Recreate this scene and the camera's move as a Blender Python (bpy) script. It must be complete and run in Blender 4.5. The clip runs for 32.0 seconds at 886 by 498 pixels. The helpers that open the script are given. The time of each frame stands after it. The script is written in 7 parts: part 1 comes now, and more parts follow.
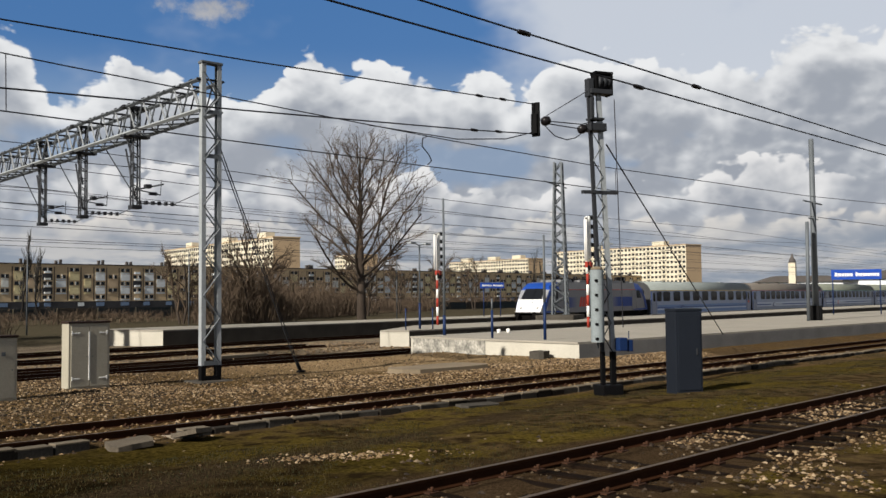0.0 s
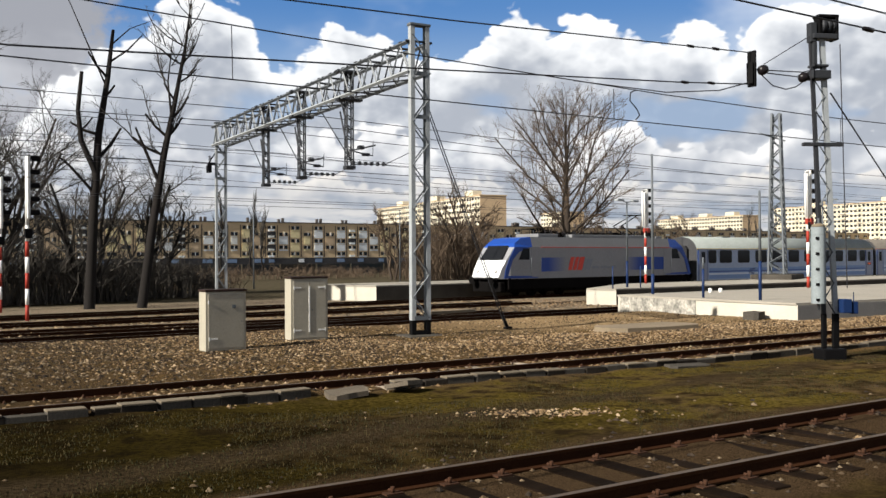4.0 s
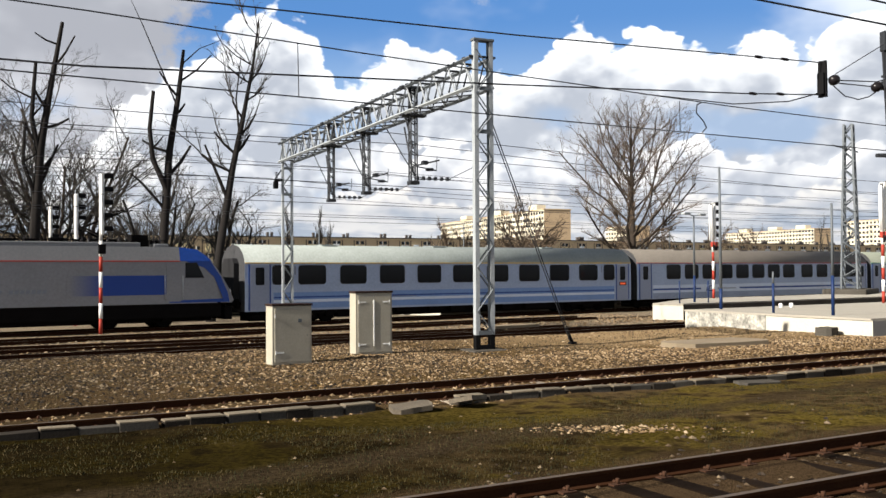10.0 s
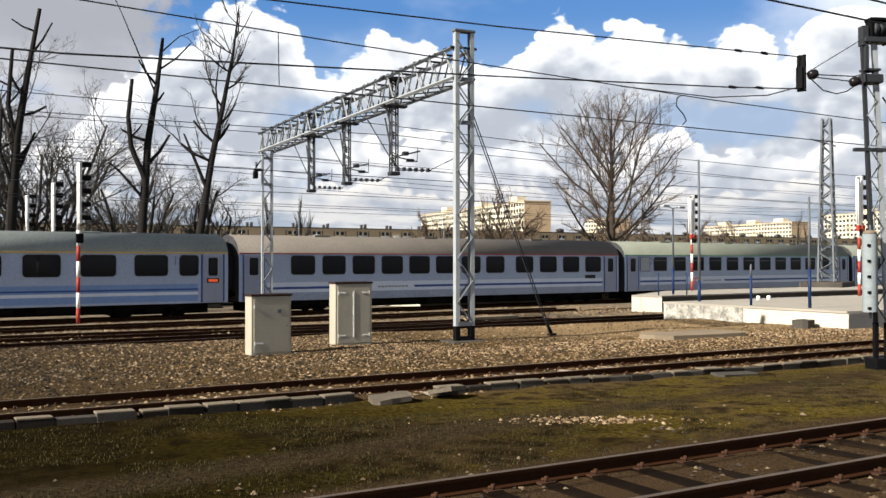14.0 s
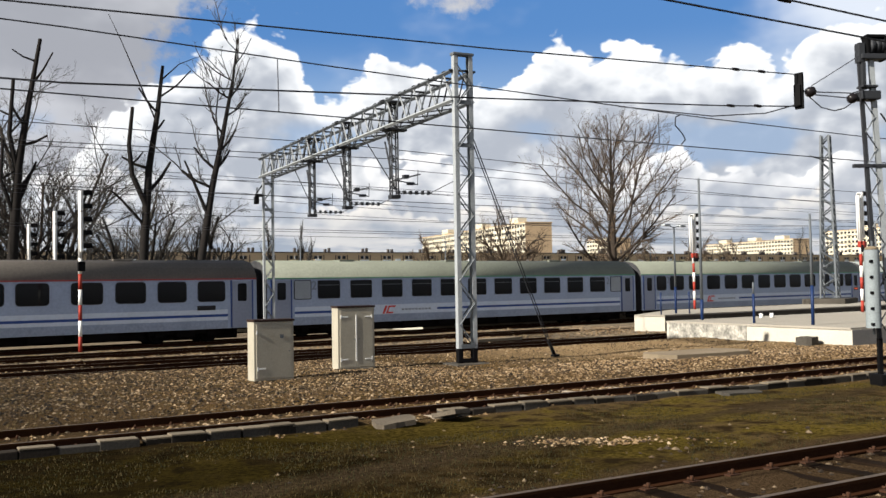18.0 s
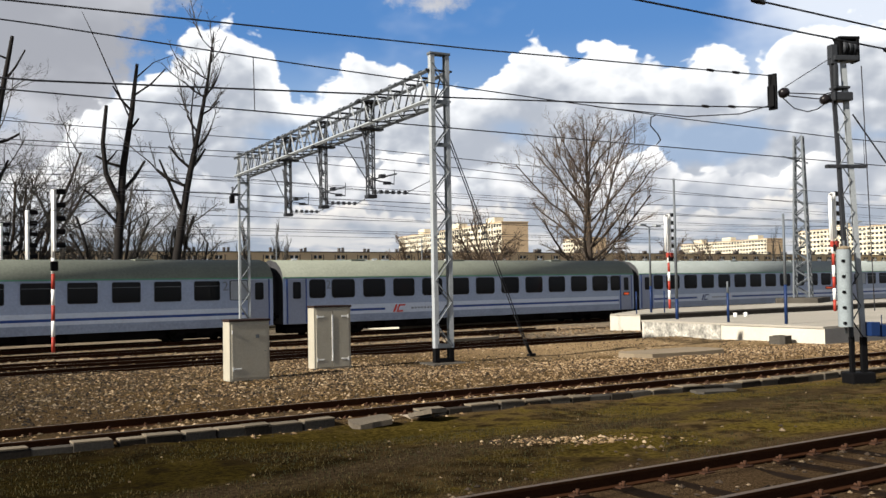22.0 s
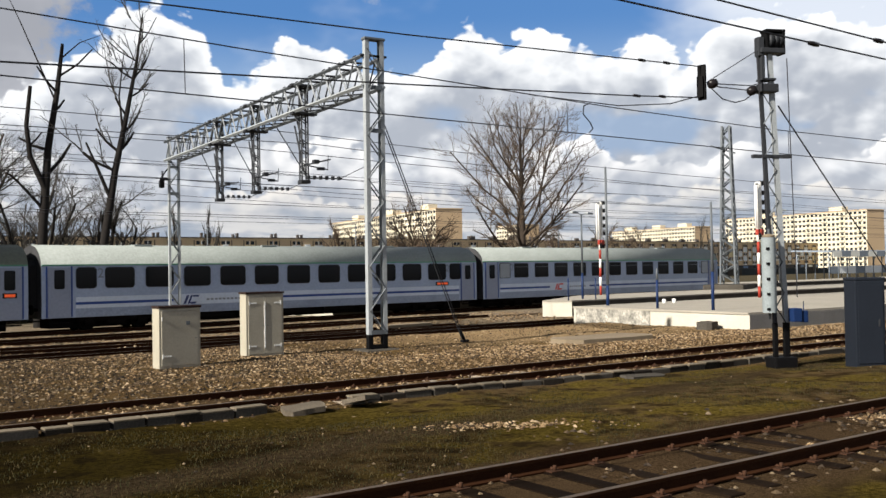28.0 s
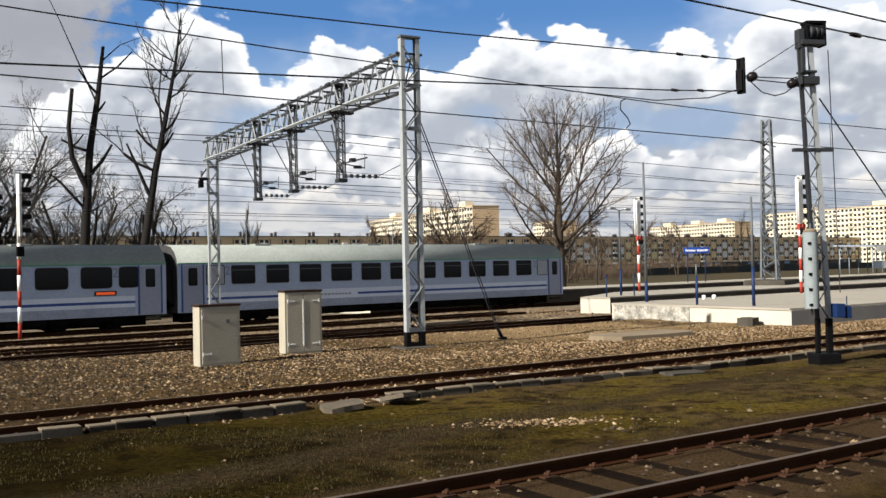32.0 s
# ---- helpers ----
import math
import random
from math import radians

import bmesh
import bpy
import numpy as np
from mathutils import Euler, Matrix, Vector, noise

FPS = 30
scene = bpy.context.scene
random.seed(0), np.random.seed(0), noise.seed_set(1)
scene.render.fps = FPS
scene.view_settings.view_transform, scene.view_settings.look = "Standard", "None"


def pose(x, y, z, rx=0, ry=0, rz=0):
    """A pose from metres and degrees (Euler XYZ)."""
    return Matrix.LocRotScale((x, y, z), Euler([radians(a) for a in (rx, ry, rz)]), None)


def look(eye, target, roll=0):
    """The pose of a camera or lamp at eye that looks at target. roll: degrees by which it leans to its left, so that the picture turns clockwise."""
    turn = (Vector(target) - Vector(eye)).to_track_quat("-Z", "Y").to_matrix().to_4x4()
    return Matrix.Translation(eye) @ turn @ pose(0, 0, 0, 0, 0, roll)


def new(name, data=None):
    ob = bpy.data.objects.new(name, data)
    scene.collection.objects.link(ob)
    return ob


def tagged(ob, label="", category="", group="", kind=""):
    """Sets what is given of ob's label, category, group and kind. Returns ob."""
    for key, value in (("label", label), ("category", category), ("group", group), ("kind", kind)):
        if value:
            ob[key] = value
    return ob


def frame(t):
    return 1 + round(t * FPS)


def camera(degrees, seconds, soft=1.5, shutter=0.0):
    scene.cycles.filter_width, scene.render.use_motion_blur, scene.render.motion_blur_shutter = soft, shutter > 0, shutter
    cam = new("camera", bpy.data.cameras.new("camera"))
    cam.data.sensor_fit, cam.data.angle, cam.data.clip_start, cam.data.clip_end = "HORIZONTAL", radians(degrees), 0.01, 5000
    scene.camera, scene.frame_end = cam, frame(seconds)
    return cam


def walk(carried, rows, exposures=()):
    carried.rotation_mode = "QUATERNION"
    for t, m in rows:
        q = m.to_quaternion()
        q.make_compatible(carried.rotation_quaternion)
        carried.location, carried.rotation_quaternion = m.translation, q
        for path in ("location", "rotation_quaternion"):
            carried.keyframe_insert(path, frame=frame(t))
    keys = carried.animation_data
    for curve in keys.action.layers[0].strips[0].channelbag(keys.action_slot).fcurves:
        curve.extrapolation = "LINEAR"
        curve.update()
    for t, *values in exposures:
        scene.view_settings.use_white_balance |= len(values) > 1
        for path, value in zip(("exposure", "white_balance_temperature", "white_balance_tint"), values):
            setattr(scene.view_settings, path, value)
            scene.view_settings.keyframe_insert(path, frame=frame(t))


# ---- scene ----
from collections import defaultdict

# ------------------------------------------------------------------ camera
EYE = (0.0, 0.0, 2.25)
cam = camera(49.5, 32.0, soft=1.5)
VIEW = [
    (0, -51.43, 2.88, -0.56), (0.5, -51.21, 3.26, -0.04), (1, -50.42, 2.94, -0.16), (1.5, -48.41, 2.81, -0.12),
    (2, -47.33, 1.78, -0.04), (2.5, -44.05, 1.26, 0.13), (3, -42.83, 1.05, 0.39), (3.5, -40.46, 0.71, -0.31),
    (4, -39.17, 0.45, -0.31), (4.5, -37.16, 0.57, 0.09), (6.5, -34.81, 1.04, -0.07), (7, -33.96, 0.92, -0.44),
    (7.5, -32.59, -0.12, -1.42), (8, -33.35, 0.45, -0.79), (8.5, -34.93, 0.87, -0.24), (9, -34.92, 0.86, -0.99),
    (9.5, -35.50, 1.26, 0.06), (10, -35.37, 1.34, -0.36), (10.5, -35.76, 1.47, -0.25), (11, -35.60, 1.73, -0.81),
    (11.5, -36.29, 1.75, -0.08), (12, -36.64, 1.27, 0.46), (12.5, -36.45, 0.58, -0.16), (13, -37.01, 1.18, -0.57),
    (13.5, -36.56, 0.79, -0.05), (15.5, -36.62, 1.22, -0.34), (16, -36.71, 1.25, -1.15), (16.5, -37.62, 1.48, -1.27),
    (17, -36.58, 2.28, -0.86), (17.5, -36.71, 2.08, -1.24), (18, -36.47, 2.15, -0.96), (18.5, -37.00, 1.85, -0.95),
    (19, -37.71, 2.24, -0.71), (19.5, -34.97, 0.31, -1.68), (20, -33.02, 0.30, -0.92), (20.5, -34.43, 1.06, -0.38),
    (21, -36.65, 0.99, -0.43), (21.5, -38.22, 1.90, -1.22), (22, -37.87, 2.10, -1.00), (22.5, -38.67, 1.99, -0.40),
    (23, -40.32, 2.18, -0.95), (23.5, -40.48, 2.09, -0.91), (24, -41.00, 2.22, -0.58), (24.5, -40.93, 1.67, -0.72),
    (25, -41.41, 0.86, -1.04), (25.5, -41.43, 1.01, -0.90), (27.5, -41.68, 1.26, -0.62), (28, -41.79, 1.23, -0.89),
    (28.5, -42.68, 1.40, -1.00), (29, -42.16, 1.65, -0.89), (29.5, -41.89, 1.15, -1.05), (30, -42.11, 1.31, -1.25),
    (30.5, -40.13, 1.37, -0.87), (31, -40.04, 1.03, -1.09), (31.5, -39.75, 1.27, -2.03), (32, -39.58, 1.11, -1.25),
]
EXPOSURES = [(0, 0.50), (1, 0.48), (2, 0.60), (4, 0.94), (7, 1.24), (13, 1.18), (16, 1.07), (17, 1.00), (18, 1.02), (19, 1.08), (20, 1.26), (21, 1.22), (22, 1.02), (24, 1.02), (28, 0.97), (32, 1.00)]
walk(cam, [(t, pose(*EYE) @ pose(0, 0, 0, 0, 0, yaw) @ pose(0, 0, 0, 90 + pitch) @ pose(0, 0, 0, 0, 0, roll)) for t, yaw, pitch, roll in VIEW], EXPOSURES)

# ------------------------------------------------------------------ sun and sky
SUN_EL = 33.0
to_sun = Vector((-0.995, 0.03, math.tan(radians(SUN_EL)))).normalized()
sun = new("sun", bpy.data.lights.new("sun", "SUN"))
sun.data.energy, sun.data.angle, sun.data.color = 5.0, radians(0.6), (1.0, 0.93, 0.82)
sun.matrix_world = look((0, 0, 60), Vector((0, 0, 60)) - to_sun)


def sky_world():
    w = bpy.data.worlds.new("sky")
    scene.world = w
    w.use_nodes = True
    nt = w.node_tree
    N, L = nt.nodes, nt.links
    N.clear()

    def node(kind, **kw):
        n = N.new(kind)
        for k, v in kw.items():
            if k == "operation":
                n.operation = v
        return n

    def maths(op, a, b=None, c=None):
        n = N.new("ShaderNodeMath")
        n.operation = op
        for i, v in enumerate((a, b, c)):
            if v is None:
                continue
            if isinstance(v, (int, float)):
                n.inputs[i].default_value = v
            else:
                L.new(v, n.inputs[i])
        return n.outputs[0]

    def ramp(v, lo, hi, to_lo=0.0, to_hi=1.0):
        n = N.new("ShaderNodeMapRange")
        n.interpolation_type = "SMOOTHSTEP"
        L.new(v, n.inputs[0])
        for i, x in zip((1, 2, 3, 4), (lo, hi, to_lo, to_hi)):
            n.inputs[i].default_value = x
        return n.outputs[0]

    def mix(f, a, b):
        n = N.new("ShaderNodeMix")
        n.data_type = "RGBA"
        if isinstance(f, (int, float)):
            n.inputs[0].default_value = f
        else:
            L.new(f, n.inputs[0])
        for i, v in ((6, a), (7, b)):
            if isinstance(v, tuple):
                n.inputs[i].default_value = (*v, 1)
            else:
                L.new(v, n.inputs[i])
        return n.outputs[2]

    sky = N.new("ShaderNodeTexSky")
    sky.sky_type, sky.sun_disc = "NISHITA", False
    sky.sun_elevation = radians(SUN_EL)
    sky.sun_rotation = math.atan2(to_sun.x, to_sun.y)
    coord = N.new("ShaderNodeTexCoord").outputs["Generated"]
    sep = N.new("ShaderNodeSeparateXYZ")
    L.new(coord, sep.inputs[0])
    # the direction as a dome of azimuth and height, in degrees
    az = maths("MULTIPLY", maths("ARCTAN2", sep.outputs[1], sep.outputs[0]), 57.2958)
    el = maths("MULTIPLY", maths("ARCSINE", sep.outputs[2]), 57.2958)

    def field(da, de, scale, detail, seed, stretch=1.25, rough=0.55, dist=0.0):
        c = N.new("ShaderNodeCombineXYZ")
        L.new(maths("MULTIPLY", maths("ADD", az, da), 1 / 10), c.inputs[0])
        L.new(maths("MULTIPLY", maths("ADD", el, de), stretch / 10), c.inputs[1])
        c.inputs[2].default_value = seed
        n = N.new("ShaderNodeTexNoise")
        n.inputs["Scale"].default_value = scale
        n.inputs["Detail"].default_value = detail
        n.inputs["Roughness"].default_value = rough
        n.inputs["Distortion"].default_value = dist
        L.new(c.outputs[0], n.inputs["Vector"])
        return n.outputs["Fac"]

    def bump_at(a, e, wa, we):
        x = maths("DIVIDE", maths("SUBTRACT", az, a), wa)
        y = maths("DIVIDE", maths("SUBTRACT", el, e), we)
        q = maths("ADD", maths("MULTIPLY", x, x), maths("MULTIPLY", y, y))
        return maths("POWER", 2.718, maths("MULTIPLY", q, -1.0))

    def total(*terms):
        v = terms[0]
        for t in terms[1:]:
            v = maths("ADD", v, t)
        return v

    def times(v, k):
        return maths("MULTIPLY", v, k)

    def billow(da, de, scale, seed, stretch=1.3, detail=2.0):
        """Rounded heaps: one minus the distance to scattered centres, bent by a noise."""
        c = N.new("ShaderNodeCombineXYZ")
        bend_a = times(maths("SUBTRACT", field(da, de, 2.6, 3.0, seed + 11.0, 1.2, 0.55), 0.5), 2.4)
        bend_e = times(maths("SUBTRACT", field(da, de, 2.6, 3.0, seed + 23.0, 1.2, 0.55), 0.5), 2.4)
        L.new(times(total(az, float(da), bend_a), 0.1), c.inputs[0])
        L.new(times(total(el, float(de), bend_e), stretch / 10), c.inputs[1])
        c.inputs[2].default_value = seed
        n = N.new("ShaderNodeTexVoronoi")
        n.feature = "SMOOTH_F1"
        n.inputs["Scale"].default_value = scale
        n.inputs["Detail"].default_value = detail
        n.inputs["Roughness"].default_value = 0.55
        n.inputs["Smoothness"].default_value = 0.35
        L.new(c.outputs[0], n.inputs["Vector"])
        return maths("SUBTRACT", 0.75, n.outputs["Distance"])

    def skyline(stops):
        """The height of a bank of cloud along the horizon, from (azimuth, height) pairs."""
        n = N.new("ShaderNodeValToRGB")
        n.color_ramp.interpolation = "B_SPLINE"
        e = n.color_ramp.elements
        while len(e) < len(stops):
            e.new(0.5)
        for k, (a, h) in enumerate(stops):
            e[k].position, e[k].color = (a - 10) / 80, (h / 20, h / 20, h / 20, 1)
        L.new(times(maths("SUBTRACT", az, 10.0), 1 / 80), n.inputs[0])
        b = N.new("ShaderNodeSeparateColor")
        L.new(n.outputs[0], b.inputs[0])
        return times(b.outputs[0], 20.0)

    heaps, heaps_sun = billow(0, 0, 3.2, 4.0), billow(0.45, 0.55, 3.2, 4.0)
    small, small_sun = billow(0, 0, 6.5, 9.0, 1.5), billow(0.25, 0.3, 6.5, 9.0, 1.5)
    rag = field(0, 0, 7.0, 5.0, 2.0, 1.2, 0.6)
    slow = field(0, 0, 1.1, 4.0, 21.0, 1.6, 0.55)
    lit = total(times(maths("SUBTRACT", heaps, heaps_sun), 1.5), times(maths("SUBTRACT", small, small_sun), 0.4))
    tone = field(1.0, 0.5, 2.2, 4.0, 15.0, 1.7, 0.5)
    puff = total(times(maths("SUBTRACT", heaps, 0.42), 3.2), times(maths("SUBTRACT", small, 0.42), 1.4), times(maths("SUBTRACT", rag, 0.5), 1.0))

    def bank(top, white_deg, grey, white, behind, amp=1.0, cover=None, relief=0.62):
        """One bank of cumulus: white heaped tops that fall off to grey undersides."""
        h = total(maths("SUBTRACT", top, el), times(puff, amp))
        a = ramp(h, -0.12, 0.30)
        if cover is not None:
            a = times(a, cover)
        depth = total(ramp(h, 0.0, white_deg), times(lit, -relief), times(maths("SUBTRACT", tone, 0.5), 1.3))
        shade = mix(ramp(depth, -0.25, 1.25), white, grey)
        return mix(a, behind, shade)

    blue = N.new("ShaderNodeVectorMath")
    blue.operation = "SCALE"
    L.new(sky.outputs[0], blue.inputs[0])
    blue.inputs[3].default_value = 0.15
    calm = N.new("ShaderNodeVectorMath")
    calm.operation = "MINIMUM"
    L.new(blue.outputs[0], calm.inputs[0])
    calm.inputs[1].default_value = (0.5, 0.6, 0.9)
    deep = mix(0.75, calm.outputs[0], (0.075, 0.29, 0.76))
    deep = mix(ramp(el, 15.0, 9.0), deep, (0.42, 0.62, 0.92))
    # thin veil over the clear part, and soft grey cloud high up and to the west
    veil = total(times(ramp(az, 42.0, 28.0), 0.95), times(maths("SUBTRACT", slow, 0.5), 1.6))
    out = mix(times(ramp(veil, 0.1, 0.9), 0.8), deep, (1.20, 1.25, 1.32))
    soft_grey = total(times(ramp(az, 66.5, 75.0), 1.3), times(bump_at(52.5, 16.6, 3.2, 1.1), 0.62), times(bump_at(73, 17.0, 7.0, 1.8), 0.9), times(maths("SUBTRACT", rag, 0.5), 1.2), times(ramp(el, 18.0, 21.0), 0.9))
    grey_col = mix(ramp(slow, 0.35, 0.65), (0.50, 0.52, 0.58), (0.76, 0.78, 0.84))
    out = mix(ramp(soft_grey, 0.25, 0.75), out, grey_col)
    high_bank = skyline([(10, 16.6), (15, 16.6), (18.5, 15.4), (22, 13.8), (26, 15.0), (30, 16.6), (32.3, 14.6), (34.5, 13.3), (36, 15.6), (38.6, 13.9), (40.3, 15.6), (44.3, 14.6), (47, 16.4), (50, 12.6), (52.3, 13.2), (55, 15.4), (57, 14.6), (59.5, 13.4), (60.8, 12.8), (62.2, 16.0), (65, 17.4), (67.5, 15.6), (70, 13.6), (73, 10.8), (77, 7.0), (82, 6.5)])
    out = bank(high_bank, 3.6, (0.60, 0.65, 0.74), (1.46, 1.48, 1.50), out, 0.62)
    # openings between the banks
    hole = times(ramp(total(slow, times(bump_at(55, 8.6, 6.0, 1.1), 0.16), times(bump_at(36.5, 8.0, 3.0, 0.9), 0.2)), 0.57, 0.68), times(ramp(el, 10.3, 9.0), 0.7))
    out = mix(hole, out, (0.40, 0.58, 0.86))
    gaps_b = ramp(field(3.0, 0, 1.4, 3.0, 41.0, 1.0, 0.5), 0.40, 0.50)
    low_bank = total(times(field(0, 0, 1.5, 3.0, 51.0, 0.3, 0.5), 4.4), 6.6)
    out = bank(low_bank, 2.8, (0.56, 0.61, 0.70), (1.42, 1.41, 1.41), out, 0.70, gaps_b)
    far_bank = total(times(field(0, 0, 1.9, 3.0, 61.0, 0.3, 0.5), 3.6), 3.8)
    gaps_c = ramp(field(7.0, 0, 1.7, 3.0, 71.0, 1.0, 0.5), 0.38, 0.50)
    out = bank(far_bank, 1.8, (0.50, 0.56, 0.66), (1.24, 1.19, 1.13), out, 0.45, gaps_c)
    streak = ramp(field(0, 0, 1.6, 4.0, 33.0, 5.0, 0.6), 0.42, 0.64)
    out = mix(times(ramp(el, 4.8, 2.4), 0.85), out, mix(streak, (0.46, 0.54, 0.66), (1.02, 1.0, 0.98)))
    # overhead, out of view, dark grey cloud is added to weaken the fill light
    under = mix(ramp(slow, 0.35, 0.65), (0.09, 0.11, 0.15), (0.22, 0.26, 0.34))
    out = mix(ramp(el, 19.0, 30.0), out, under)
    bg = N.new("ShaderNodeBackground")
    L.new(out, bg.inputs[0])
    bg.inputs[1].default_value = 0.40
    o = N.new("ShaderNodeOutputWorld")
    L.new(bg.outputs[0], o.inputs[0])


sky_world()


# ------------------------------------------------------------------ materials
def mat(name, col, rough=0.7, metal=0.0, var=0.25, scale=3.0, fine=40.0, bump=0.15, tint=None, spec=0.2, rnd=0.0, stretch=(1, 1, 1), bump_dist=0.01):
    """A worn surface: base colour varied at a large and at a small scale, with a fine relief."""
    m = bpy.data.materials.new(name)
    m.use_nodes = True
    nt = m.node_tree
    N, L = nt.nodes, nt.links
    b = N["Principled BSDF"]
    b.inputs["Roughness"].default_value, b.inputs["Metallic"].default_value = rough, metal
    b.inputs["Specular IOR Level"].default_value = spec
    tc, mp = N.new("ShaderNodeTexCoord"), N.new("ShaderNodeMapping")
    mp.inputs["Scale"].default_value = stretch
    L.new(tc.outputs["Object"], mp.inputs[0])
    n1, n2 = N.new("ShaderNodeTexNoise"), N.new("ShaderNodeTexNoise")
    for n, s, d in ((n1, scale, 5.0), (n2, fine, 3.0)):
        n.inputs["Scale"].default_value, n.inputs["Detail"].default_value = s, d
        L.new(mp.outputs[0], n.inputs["Vector"])
    r = N.new("ShaderNodeValToRGB")
    dark = tint or tuple(c * 0.45 for c in col)
    r.color_ramp.elements[0].color, r.color_ramp.elements[0].position = (*[c * (1 - var) + d * var for c, d in zip(col, dark)], 1), 0.3
    r.color_ramp.elements[1].color, r.color_ramp.elements[1].position = (*col, 1), 0.68
    L.new(n1.outputs["Fac"], r.inputs[0])
    mx = N.new("ShaderNodeMix")
    mx.data_type, mx.blend_type = "RGBA", "MULTIPLY"
    mx.inputs[0].default_value = 1.0
    r2 = N.new("ShaderNodeMapRange")
    L.new(n2.outputs["Fac"], r2.inputs[0])
    r2.inputs[1].default_value, r2.inputs[2].default_value, r2.inputs[3].default_value, r2.inputs[4].default_value = 0.25, 0.75, 1 - var * 0.7, 1 + var * 0.25
    L.new(r.outputs[0], mx.inputs[6])
    L.new(r2.outputs[0], mx.inputs[7])
    last = mx.outputs[2]
    if rnd:
        oi = N.new("ShaderNodeObjectInfo")
        r3 = N.new("ShaderNodeMapRange")
        L.new(oi.outputs["Random"], r3.inputs[0])
        r3.inputs[3].default_value, r3.inputs[4].default_value = 1 - rnd, 1 + rnd * 0.4
        mx2 = N.new("ShaderNodeMix")
        mx2.data_type, mx2.blend_type = "RGBA", "MULTIPLY"
        mx2.inputs[0].default_value = 1.0
        L.new(last, mx2.inputs[6])
        L.new(r3.outputs[0], mx2.inputs[7])
        last = mx2.outputs[2]
    L.new(last, b.inputs["Base Color"])
    if bump:
        bp = N.new("ShaderNodeBump")
        bp.inputs["Strength"].default_value, bp.inputs["Distance"].default_value = bump, bump_dist
        L.new(n2.outputs["Fac"], bp.inputs["Height"])
        L.new(bp.outputs[0], b.inputs["Normal"])
    return m


